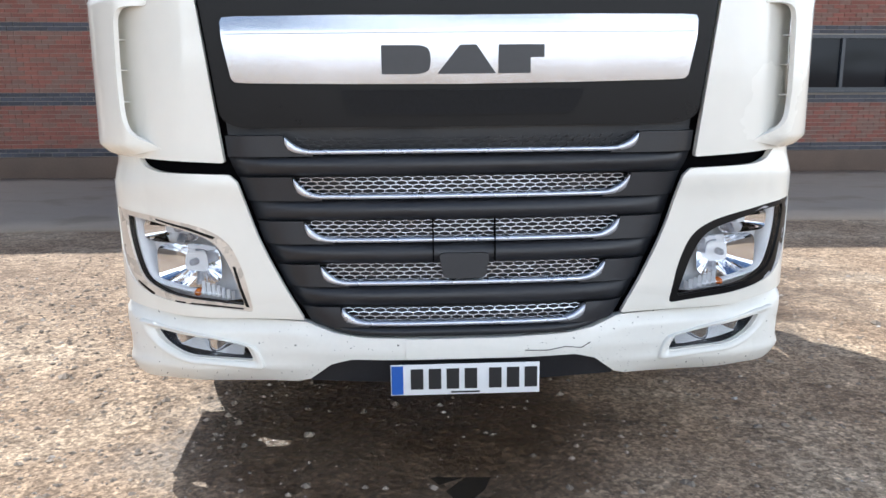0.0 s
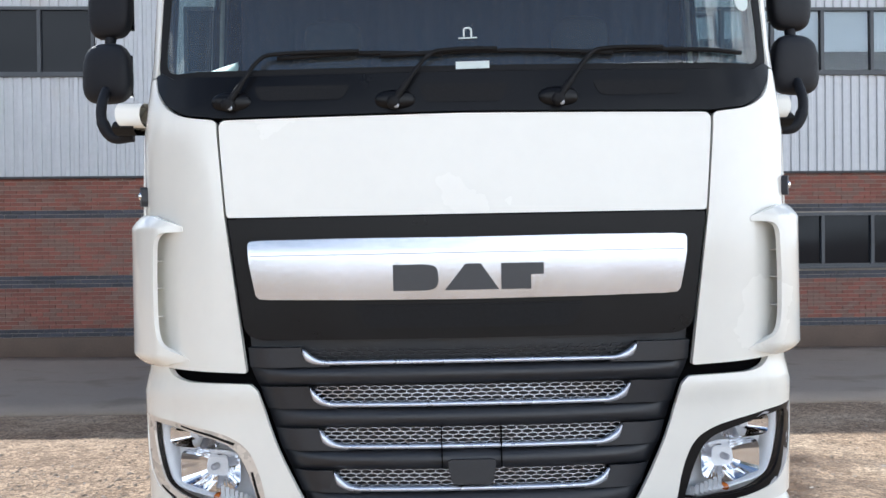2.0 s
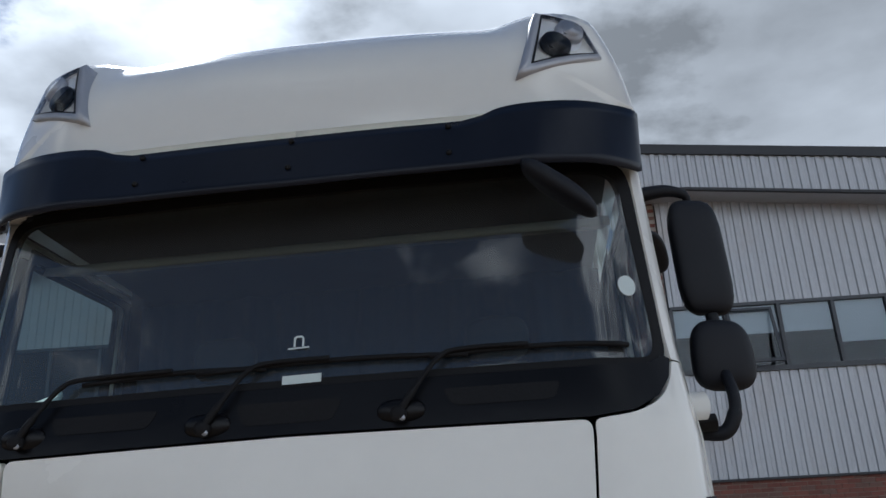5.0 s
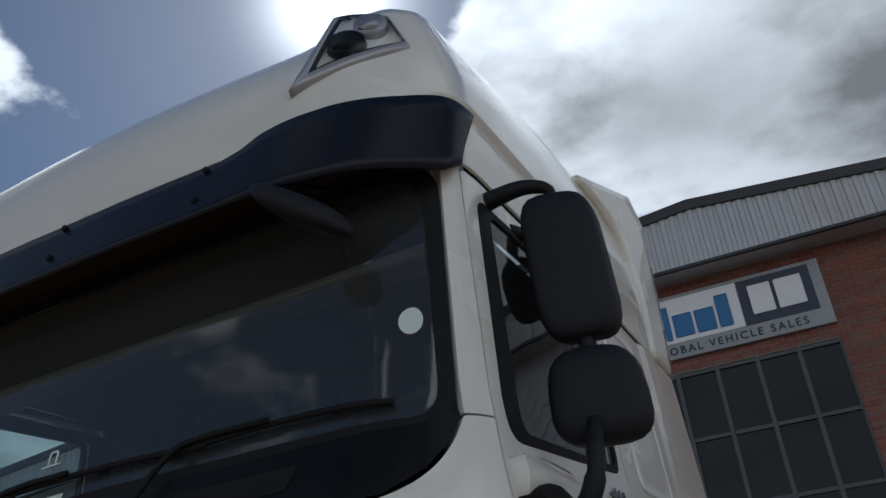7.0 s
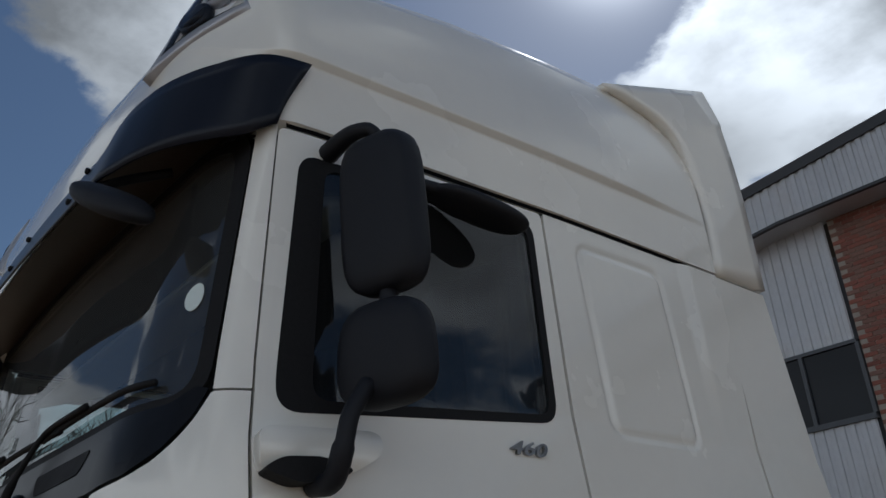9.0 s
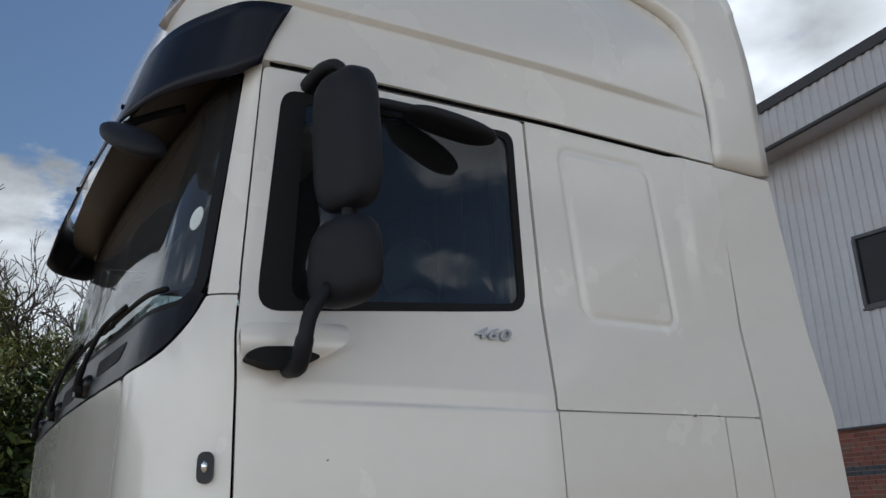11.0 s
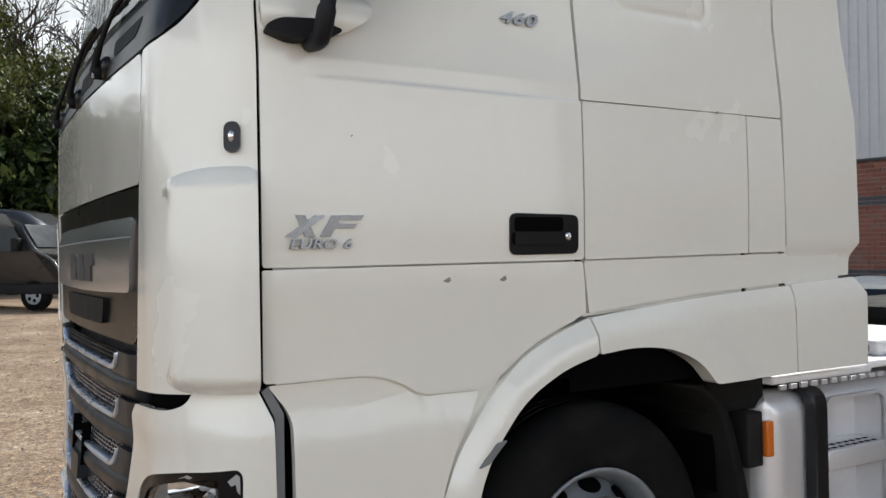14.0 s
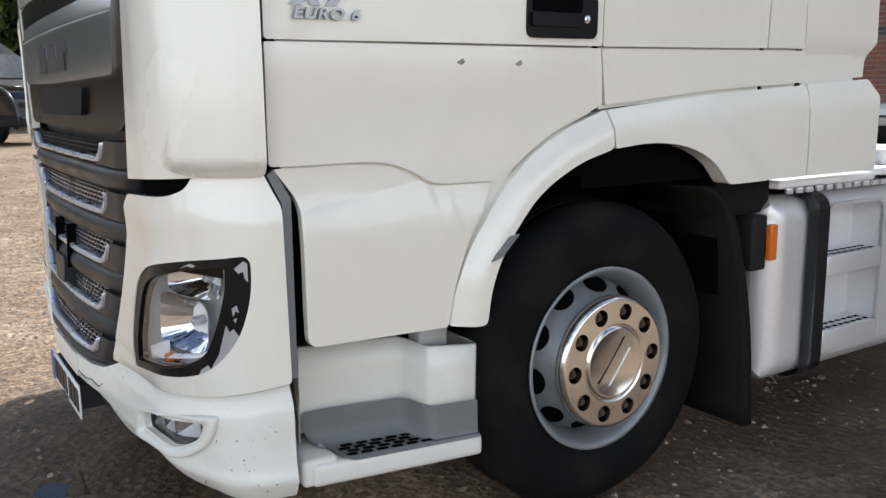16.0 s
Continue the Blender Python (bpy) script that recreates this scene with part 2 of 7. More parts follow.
SILVER = material("brushed_aluminium_panel", (0.62, 0.64, 0.68), 0.20, metal=0.85, var=0.06, scale=3, fine=25, bump=0.02, bump_scale=150)
STRIP = material("satin_silver_strip", (0.62, 0.66, 0.75), 0.28, metal=0.7, var=0.05)
CHROME = material("polished_chrome", (0.82, 0.83, 0.85), 0.07, metal=1.0, var=0.04, scale=12, fine=90)
BADGE = material("grey_badge_lettering", (0.045, 0.047, 0.052), 0.45, metal=0.0, var=0.08)
GREY_PLASTIC = material("mid_grey_plastic", (0.17, 0.18, 0.19), 0.5, var=0.08, scale=8, fine=150, bump=0.08, bump_scale=500)
LAMP_GREY = material("lamp_surround_grey", (0.42, 0.43, 0.46), 0.35, metal=0.4, var=0.05)
RUBBER = material("tyre_rubber", (0.006, 0.006, 0.0065), 0.8, var=0.3, scale=5, fine=90, bump=0.15, bump_scale=160, second=(0.012, 0.011, 0.010), ior=1.22)
RIM = material("silver_wheel_paint", (0.25, 0.272, 0.295), 0.42, metal=0.35, var=0.1, scale=14, fine=120, bump=0.05, second=(0.30, 0.29, 0.27), blend=(0.58, 0.8))
HUB = material("polished_steel_cover", (0.76, 0.745, 0.72), 0.17, metal=1.0, var=0.08, scale=10, fine=80, second=(0.55, 0.48, 0.40), blend=(0.62, 0.9))
NUT = material("rusty_nut", (0.09, 0.055, 0.038), 0.7, metal=0.4, var=0.3, scale=40)
ALU = material("fuel_tank_aluminium", (0.70, 0.70, 0.72), 0.36, metal=0.55, var=0.06, scale=4, fine=60, bump=0.03, bump_scale=120)
DECK = material("bright_white_deck_paint", (0.80, 0.79, 0.80), 0.4, var=0.05, scale=5, fine=60)
CHASSIS = material("grimy_black_chassis", (0.008, 0.0078, 0.0075), 0.75, var=0.35, scale=5, fine=50, bump=0.2, ior=1.25)
AMBER = material("amber_lens", (0.75, 0.19, 0.02), 0.15, var=0.06, transmission=0.25)
PLATE = material("reflective_white_plate", (0.74, 0.76, 0.78), 0.35, var=0.03, scale=20, fine=200)
PLATE_BLUE = material("blue_plate_band", (0.02, 0.10, 0.42), 0.35, var=0.05)
INK = material("black_ink", (0.012, 0.012, 0.014), 0.45, var=0.1)
GLASS = glass("windscreen_glass", (0.80, 0.95, 0.93), clear=0.88, ior=2.08, dusty_haze=0.055)
SIDE_GLASS = glass("door_glass", (0.70, 0.82, 0.86), clear=0.72, ior=1.8, dusty_haze=0.015)
LENS = glass("clear_lens", (0.97, 0.98, 1.0), clear=0.93, ior=1.42)
INTERIOR = material("dark_cab_trim", (0.030, 0.034, 0.045), 0.8, var=0.15, scale=4, fine=40)
CURTAIN = material("navy_curtain", (0.030, 0.038, 0.062), 0.9, var=0.2, scale=3, fine=30)
DASH = material("light_dashboard_trim", (0.42, 0.41, 0.37), 0.6, var=0.08)
HEADER = material("dark_brown_header", (0.038, 0.026, 0.018), 0.4, var=0.2, scale=3)
HEADLINER = material("cab_headliner", (0.22, 0.20, 0.18), 0.85, var=0.1)
PAPER = material("pale_sticker_paper", (0.66, 0.74, 0.72), 0.6, var=0.04)
BEIGE_BEZEL = material("bare_beige_bezel", (0.64, 0.58, 0.51), 0.28, metal=0.2, var=0.08, scale=15)
LAMP_SMOKE = material("smoky_lamp_inside", (0.10, 0.11, 0.13), 0.2, metal=0.7, var=0.15, scale=12)
LAMP_PALE = material("pale_lamp_lining", (0.82, 0.83, 0.84), 0.28, metal=0.0, var=0.06)
BADGE_CHROME = material("grey_chrome_badge", (0.30, 0.31, 0.33), 0.25, metal=0.85, var=0.08)
CHIP = material("chipped_primer", (0.24, 0.23, 0.21), 0.8, var=0.3, scale=60)


# ---- mesh helpers ----
def part(name, bm, mat, parent, label="", smooth=True):
    me = bpy.data.meshes.new(name)
    bm.normal_update()
    bm.to_mesh(me)
    bm.free()
    for m in (mat if isinstance(mat, (list, tuple)) else (mat,)):
        me.materials.append(m)
    if smooth:
        me.polygons.foreach_set("use_smooth", [True] * len(me.polygons))
    ob = new(name, me)
    ob.parent = parent
    return tagged(ob, label) if label else ob


def sharpen(bm, angle=35):
    for e in bm.edges:
        if len(e.link_faces) == 2 and e.calc_face_angle(0) > radians(angle):
            e.smooth = False


def box(bm, x0, x1, y0, y1, z0, z1, bevel=0.0, m=None, seg=2):
    r = bmesh.ops.create_cube(bm, size=1.0)["verts"]
    for v in r:
        v.co = Vector(((x0 + x1) / 2 + v.co.x * (x1 - x0), (y0 + y1) / 2 + v.co.y * (y1 - y0), (z0 + z1) / 2 + v.co.z * (z1 - z0)))
    if bevel:
        es = list({e for v in r for e in v.link_edges})
        r = list({v for f in bmesh.ops.bevel(bm, geom=es, offset=bevel, segments=seg, affect="EDGES", profile=0.6)["faces"] for v in f.verts} | {v for v in r if v.is_valid})
    if m:
        for v in r:
            v.co = m @ v.co
    return r


def tube(bm, pts, radius, sides=10, caps=True):
    """A round bar along the points; radius may be a list."""
    pts = [Vector(p) for p in pts]
    rs = radius if isinstance(radius, (list, tuple)) else [radius] * len(pts)
    rings, prev = [], None
    for i, p in enumerate(pts):
        d = (pts[min(i + 1, len(pts) - 1)] - pts[max(i - 1, 0)]).normalized()
        a = d.orthogonal().normalized() if prev is None else (prev - d * prev.dot(d)).normalized()
        prev = a
        b = d.cross(a)
        rings.append([bm.verts.new(p + (a * math.cos(2 * math.pi * k / sides) + b * math.sin(2 * math.pi * k / sides)) * rs[i]) for k in range(sides)])
    for r0, r1 in zip(rings, rings[1:]):
        for k in range(sides):
            bm.faces.new((r0[k], r0[(k + 1) % sides], r1[(k + 1) % sides], r1[k]))
    if caps:
        bm.faces.new(rings[0][::-1])
        bm.faces.new(rings[-1])


def bend(pts, n=6):
    """A smooth line through the points (Catmull-Rom)."""
    pts = [Vector(p) for p in pts]
    q = [2 * pts[0] - pts[1]] + pts + [2 * pts[-1] - pts[-2]]
    out = []
    for i in range(1, len(q) - 2):
        for k in range(n):
            t = k / n
            out.append(0.5 * ((2 * q[i]) + (q[i + 1] - q[i - 1]) * t + (2 * q[i - 1] - 5 * q[i] + 4 * q[i + 1] - q[i + 2]) * t * t
                              + (3 * q[i] - q[i - 1] - 3 * q[i + 1] + q[i + 2]) * t ** 3))
    return out + [pts[-1]]


def lathe(bm, profile, axis_y, axis_z, sides=48, sgn=1):
    """Turn (x, radius) rows about a line along x at (axis_y, axis_z)."""
    rings = []
    for x, r in profile:
        rings.append([bm.verts.new((sgn * x, axis_y + r * math.cos(2 * math.pi * k / sides), axis_z + r * math.sin(2 * math.pi * k / sides))) for k in range(sides)])
    for a, b in zip(rings, rings[1:]):
        for k in range(sides):
            bm.faces.new((a[k], a[(k + 1) % sides], b[(k + 1) % sides], b[k]))
    return rings


def sheet(bm, fn, nu, nv, thick=0.0, back=None):
    """A grid of fn(u, v), u and v from 0 to 1; back(u, v) gives the other face where it is to have depth."""
    g = [[bm.verts.new(fn(i / nu, j / nv)) for j in range(nv + 1)] for i in range(nu + 1)]
    for i in range(nu):
        for j in range(nv):
            bm.faces.new((g[i][j], g[i + 1][j], g[i + 1][j + 1], g[i][j + 1]))
    if back:
        h = [[bm.verts.new(back(i / nu, j / nv)) for j in range(nv + 1)] for i in range(nu + 1)]
        for i in range(nu):
            for j in range(nv):
                bm.faces.new((h[i][j], h[i][j + 1], h[i + 1][j + 1], h[i + 1][j]))
        for i in range(nu):
            bm.faces.new((g[i][0], h[i][0], h[i + 1][0], g[i + 1][0]))
            bm.faces.new((g[i + 1][nv], h[i + 1][nv], h[i][nv], g[i][nv]))
        for j in range(nv):
            bm.faces.new((g[0][j + 1], h[0][j + 1], h[0][j], g[0][j]))
            bm.faces.new((g[nu][j], h[nu][j], h[nu][j + 1], g[nu][j + 1]))
    return g


def thing(name, label, category, group="", kind=""):
    return tagged(new(name), label, category, group, kind)


def rounded(poly, r=0.03, n=4):
    """The polygon with its corners rounded; a vertex may carry its own radius as a third number."""
    out = []
    for i, c in enumerate(poly):
        a, b = Vector(poly[i - 1][:2]), Vector(poly[(i + 1) % len(poly)][:2])
        rad = c[2] if len(c) > 2 else r
        c = Vector(c[:2])
        da, db = (a - c), (b - c)
        if rad <= 0 or da.length < 1e-6 or db.length < 1e-6:
            out.append((c.x, c.y))
            continue
        pa, pb = c + da.normalized() * min(rad, da.length * 0.45), c + db.normalized() * min(rad, db.length * 0.45)
        for k in range(n + 1):
            t = k / n
            q = pa * (1 - t) ** 2 + c * 2 * t * (1 - t) + pb * t * t
            out.append((q.x, q.y))
    return out


# ---- the cab's shape: p runs round the cab from the middle of the front, z upwards ----
XA, RC, YC = 0.90, 0.34, 0.363
LC = RC * math.pi / 2
S_END = 0.98 - YC + XA + LC


def ease(z, rows):
    for (z0, a), (z1, b) in zip(rows, rows[1:]):
        if z <= z1:
            t = max(0.0, (z - z0) / (z1 - z0))
            return a + (b - a) * (t * t * (3 - 2 * t) * 0.4 + t * 0.6)
    return rows[-1][1]


def line(z, rows):
    for (z0, a), (z1, b) in zip(rows, rows[1:]):
        if z <= z1:
            return a + (b - a) * max(0.0, (z - z0) / (z1 - z0))
    return rows[-1][1]


WIDTH = [(0, 0.99), (0.6, 0.99), (1.1, 1.0), (2.0, 1.0), (2.3, 0.972), (3.0, 0.950), (4.2, 0.87)]
FRONT = [(0.0, 0.02), (0.33, 0.01), (0.46, -0.02), (0.60, -0.012), (0.64, 0.0), (1.10, 0.025), (1.70, 0.022), (2.05, 0.03), (2.21, 0.06), (3.0, 0.215), (4.2, 0.40)]


def side(y):
    return y - YC + XA + LC


def cab(p, z, off=0.0):
    s, q = (1 if p >= 0 else -1), abs(p)
    if q <= XA:
        x, y, nx, ny = q, 0.003 + 0.020 * (q / XA) ** 2, 0.045 * q / XA, -1.0
    elif q <= XA + LC:
        a = (q - XA) / RC
        x, y, nx, ny = XA + RC * math.sin(a), YC - RC * math.cos(a), math.sin(a), -math.cos(a)
    else:
        x, y, nx, ny = XA + RC, YC + q - XA - LC, 1.0, 0.0
    turn = max(0.0, min(1.0, (q - 0.15) / 0.70)) * max(0.0, min(1.0, (XA + LC * 0.85 - q) / 0.34))
    y += turn * turn * (3 - 2 * turn) * line(z, [(0.0, 0.062), (0.58, 0.056), (0.66, 0.034), (0.98, 0.030), (1.12, 0.0), (2.1, 0.0), (2.25, 0.018), (3.1, 0.018), (3.3, 0.0), (4.5, 0.0)])
    low = line(min(z, 2.12), FRONT)
    lean = line(z, FRONT) - low
    f = low * max(0.0, 1 - max(0.0, y) / 0.28) + lean * (1 - 0.55 * max(0.0, y) / 0.3 if y < 0.3 else 0.45 * max(0.0, 1 - (y - 0.3) / 0.9))
    # the corner is tight: the flank's front edges lie a little further forward
    w = max(0.0, min(1.0, (q - 1.10) / 0.20)) * max(0.0, min(1.0, (S_END - q) / 0.45))
    return Vector((s * (x * line(z, WIDTH) + nx * off), y - 0.028 * w + ny * off + f, z))


def skin(name, poly, mat, parent, off=0.0, thick=0.022, holes=(), sgn=1, step=(0.05, 0.07), label="", shape=cab, flat=False):
    """A panel of the cab: the outline (and holes) given in p and z, wrapped on the cab's shape, with turned-in edges."""
    bm = bmesh.new()
    for loop in (poly, *holes):
        vs = [bm.verts.new((x, z, 0)) for x, z in loop]
        for a, b in zip(vs, vs[1:] + vs[:1]):
            bm.edges.new((a, b))
    bmesh.ops.triangle_fill(bm, edges=list(bm.edges), use_beauty=True, use_dissolve=False)
    for axis in (0, 1):
        lo, hi = min(v.co[axis] for v in bm.verts), max(v.co[axis] for v in bm.verts)
        d = step[axis]
        c = math.ceil(lo / d + 1e-4) * d
        while c < hi - 1e-4:
            no = Vector((1, 0, 0)) if axis == 0 else Vector((0, 1, 0))
            bmesh.ops.bisect_plane(bm, geom=bm.verts[:] + bm.edges[:] + bm.faces[:], plane_co=no * c, plane_no=no, dist=1e-5)
            c += d
    bmesh.ops.remove_doubles(bm, verts=bm.verts[:], dist=1e-5)
    for f in bm.faces:
        if f.normal.z < 0:
            f.normal_flip()
    offs = off if callable(off) else (lambda p, z: off)
    rim = [e for e in bm.edges if len(e.link_faces) == 1]
    flatco = {v: v.co.copy() for v in bm.verts}
    inner = {}
    for e in rim:
        for v in e.verts:
            if v not in inner:
                c = flatco[v]
                inner[v] = bm.verts.new(shape(sgn * c.x, c.y, offs(c.x, c.y) - thick))
    for e in rim:
        a, b = e.verts
        loop = e.link_loops[0]
        if loop.vert == a:
            a, b = b, a
        bm.faces.new((a, b, inner[b], inner[a]))
        e.smooth = False
    for v, c in flatco.items():
        v.co = shape(sgn * c.x, c.y, offs(c.x, c.y))
    if sgn < 0:
        bmesh.ops.reverse_faces(bm, faces=bm.faces[:])
    return part(name, bm, mat, parent, label, smooth=not flat)


def mirror_poly(poly):
    return list(poly) + [(-x, z) for x, z in reversed(poly) if abs(x) > 1e-6]


def lettering(text, size, depth, mat, name, parent, m, spacing=1.0, shear=0.0, label=""):
    c = bpy.data.curves.new(name, "FONT")
    c.offset = size * 0.022
    c.body, c.size, c.extrude, c.align_x, c.space_character, c.shear = text, size, depth, "CENTER", spacing, shear
    tmp = bpy.data.objects.new(name, c)
    me = bpy.data.meshes.new_from_object(tmp)
    bpy.data.objects.remove(tmp)
    me.materials.clear()
    me.materials.append(mat)
    ob = new(name, me)
    ob.parent = parent
    ob.matrix_basis = m
    return tagged(ob, label) if label else ob


# ---- the lorry ----
lorry = thing("lorry", "white high-roofed articulated lorry tractor unit parked on gravel", "lorry")
lorry.matrix_basis = TILT
S = side


def sides(poly):
    """Rows of (y, z) on the cab's side as (p, z)."""
    return [(S(r[0]), *r[1:]) for r in poly]


# bonnet
part_bonnet = skin("bonnet_panel", mirror_poly(rounded([(0, 1.692), (0.870, 1.692, 0.015), (0.897, 2.046, 0.03), (0, 2.056)], 0.0)), WHITE, lorry, label="flat cream-white front flap")
# black scuttle under the windscreen
skin("scuttle", mirror_poly([(0, 2.064), (0.898, 2.054), (1.03, 2.070), (1.13, 2.115), (1.20, 2.175), (1.235, 2.235), (1.195, 2.245), (1.12, 2.216), (0.9, 2.210), (0, 2.210)]),
     GLOSS_BLACK, lorry, off=0.002, thick=0.03, label="satin black panel below the windscreen")
# windscreen with its black printed border
GL = rounded([(-1.185, 2.235, 0.09), (1.185, 2.235, 0.09), (1.165, 2.915, 0.10), (-1.165, 2.915, 0.10)], 0.08, 6)
FR = rounded([(-1.235, 2.212, 0.1), (1.235, 2.212, 0.1), (1.235, 2.955, 0.12), (-1.235, 2.955, 0.12)], 0.1, 6)
ws = skin("windscreen", GL, GLASS, lorry, off=-0.006, thick=0.004, label="large dark laminated windscreen")
ws.visible_shadow = False
skin("windscreen_seal", FR, RUBBER_BLACK, lorry, off=-0.003, holes=[GL], thick=0.02)

skin("header_panel", rounded([(-1.34, 2.962), (1.34, 2.962), (1.34, 3.09), (-1.34, 3.09)], 0.0), HEADER, lorry, off=-0.02, thick=0.03, label="dark panel above the windscreen")
for sgn in (1, -1):
    # upper corner panel
    skin("corner_panel", rounded([(0.808, 1.128, 0.01), (0.878, 1.692, 0), (0.906, 2.046, 0.02), (1.04, 2.062, 0.05), (1.14, 2.105, 0.06), (1.205, 2.165, 0.05), (1.245, 2.228, 0.01),
                                  (S(0.283), 2.228, 0.0), (S(0.283), 1.160, 0.02), (1.05, 1.142, 0.1)], 0.02), WHITE, lorry, sgn=sgn, thick=0.03, step=(0.025, 0.035),
         off=lambda p, z: -0.016 * min(1.0, max(0.0, (p - 1.06) / 0.14)) * min(1.0, max(0.0, (1.66 - z) / 0.04)) * min(1.0, max(0.0, (z - 1.17) / 0.04)))
    # A-pillar
    skin("windscreen_pillar", [(1.248, 2.234), (S(0.284), 2.234), (S(0.271), 2.955), (1.245, 2.955)], WHITE, lorry, sgn=sgn)
    # air deflector: a blade standing off the corner, open in front, with three fins in its channel
    def ear(p, z):
        a = min(1.0, max(0.0, (p - 1.035) / 0.092))
        return 0.002 + 0.052 * a * a * (3 - 2 * a) * min(1.0, max(0.0, (1.715 - z) / 0.05)) ** 0.6 * min(1.0, max(0.0, (z - 1.150) / 0.04)) ** 0.6
    deflector = skin("air_deflector", rounded([(1.04, 1.645, 0.008), (1.105, 1.645, 0.03), (1.126, 1.610, 0.03), (1.133, 1.44, 0.1), (1.128, 1.285, 0.05), (1.105, 1.222, 0.05), (1.02, 1.178, 0.01), (1.15, 1.150, 0.04), (S(0.279), 1.150, 0.02),
                                   (S(0.279), 1.712, 0.03), (1.20, 1.712, 0.05), (1.10, 1.69, 0.05), (1.04, 1.664, 0.008)], 0.02), WHITE, lorry, off=ear, sgn=sgn, thick=0.018, step=(0.0113, 0.0125))
    for name, edge in (("channel_floor", [(1.02, 1.176), (1.105, 1.218), (1.15, 1.225), (S(0.275), 1.225)]), ("channel_roof", [(1.04, 1.648), (1.10, 1.650), (S(0.275), 1.650)])):
        bm = bmesh.new()
        sheet(bm, lambda u, v: (lambda p: cab(sgn * p, line(p, edge), -0.025 + (ear(p, line(p, edge)) + 0.023) * v))(edge[0][0] + (edge[-1][0] - edge[0][0]) * u), 16, 3)
        part(name, bm, WHITE, deflector)
    for z0 in (1.540, 1.440, 1.335):
        bm = bmesh.new()
        sheet(bm, lambda u, v: cab(sgn * (1.165 + 0.15 * u), z0 + 0.002, -0.025 + 0.070 * v), 6, 2, back=lambda u, v: cab(sgn * (1.165 + 0.15 * u), z0 - 0.003, -0.025 + 0.070 * v))
        part("fin", bm, WHITE, deflector)
    # near-black sheet painting the shade in the gap between the corner panels
    skin("gap_shade", [(0.60, 0.90), (S(0.30), 0.90), (S(0.30), 1.20), (0.60, 1.20)], DARK, lorry, off=-0.045, sgn=sgn, thick=0.01)
    # lower corner panel with the headlamp opening
    HL = rounded([(0.742, 0.606, 0.02), (0.768, 0.755, 0.10), (0.815, 0.862, 0.08), (0.915, 0.916, 0.10), (1.10, 0.950, 0.08), (S(0.235), 0.970, 0.03), (S(0.235), 0.868, 0.08), (1.268, 0.765, 0.08), (1.175, 0.682, 0.08), (1.04, 0.644, 0.10)], 0.04, 6)
    skin("lamp_panel", rounded([(0.562, 0.580, 0.01), (0.64, 0.72, 0.10), (0.715, 0.88, 0.10), (0.768, 1.062, 0.01), (0.795, 1.088, 0.01), (1.04, 1.098, 0.04), (1.11, 1.118, 0.04), (1.14, 1.154, 0.02),
                                (S(0.275), 1.158, 0.01), (S(0.312), 1.08, 0.01), (S(0.322), 0.648, 0.01), (1.20, 0.622, 0.1), (0.95, 0.586, 0.1)], 0.02), WHITE, lorry, holes=[HL], sgn=sgn,
         off=lambda p, z: 0.020 * min(1.0, max(0.0, (1.13 - z) / 0.08)) - 0.004, step=(0.04, 0.025), label="white painted headlamp surround panel")



# ---- radiator grille ----
def gx(z):
    return line(z, [(0.50, 0.20), (0.515, 0.42), (0.545, 0.52), (0.58, 0.562), (0.72, 0.64), (0.88, 0.713), (1.062, 0.770), (1.128, 0.805), (1.692, 0.876)])


grille = tagged(new("grille"), "black slatted radiator grille with silver strips")
grille.parent = lorry
skin("grille_backing", mirror_poly([(0, 0.512), (0.42, 0.520), (0.52, 0.55), (0.60, 0.63), (0.70, 0.84), (0.79, 1.10), (0.85, 1.69), (0, 1.69)]), BLACK, grille, off=-0.055, thick=0.02)


def bar(name, z0, z1, half0, half1, depth, mat, parent, base=-0.03, x_of=None, n=28, nv=9, label=""):
    """A bulging horizontal bar across the front."""
    bm = bmesh.new()

    def fn(u, v):
        z = z0 + (z1 - z0) * v
        half = half0 + (half1 - half0) * v
        e = 1 - abs(2 * u - 1) ** 10
        return cab((2 * u - 1) * half, z, base + depth * (math.sin(math.pi * min(max(v, 0.02), 0.98)) ** 0.28) * (0.25 + 0.75 * e))
    sheet(bm, fn, n, nv, back=lambda u, v: cab((2 * u - 1) * (half0 + (half1 - half0) * v), z0 + (z1 - z0) * v, base - 0.02))
    sharpen(bm, 50)
    return part(name, bm, mat, parent, label)


skin("name_surround", mirror_poly(rounded([(0, 1.243), (gx(1.25) - 0.06, 1.246, 0.04), (gx(1.29) - 0.012, 1.275, 0.03), (gx(1.685) - 0.008, 1.686, 0.008), (0, 1.687)], 0.0)), GLOSS_BLACK, grille, off=-0.005, thick=0.03, label="flat satin black surround of the name panel")
skin("surround_recess", mirror_poly(rounded([(0, 1.283), (0.375, 1.285, 0.02), (0.415, 1.366, 0.01), (0, 1.366)], 0.0)), RUBBER_BLACK, grille, off=0.010, thick=0.016)
STRIPS = [(0.601, 1.213, 1.163), (0.577, 1.072, 1.010), (0.547, 0.919, 0.860), (0.498, 0.768, 0.710), (0.431, 0.618, 0.568)]
TOPS = [s[1] for s in STRIPS[1:]] + [0.512]
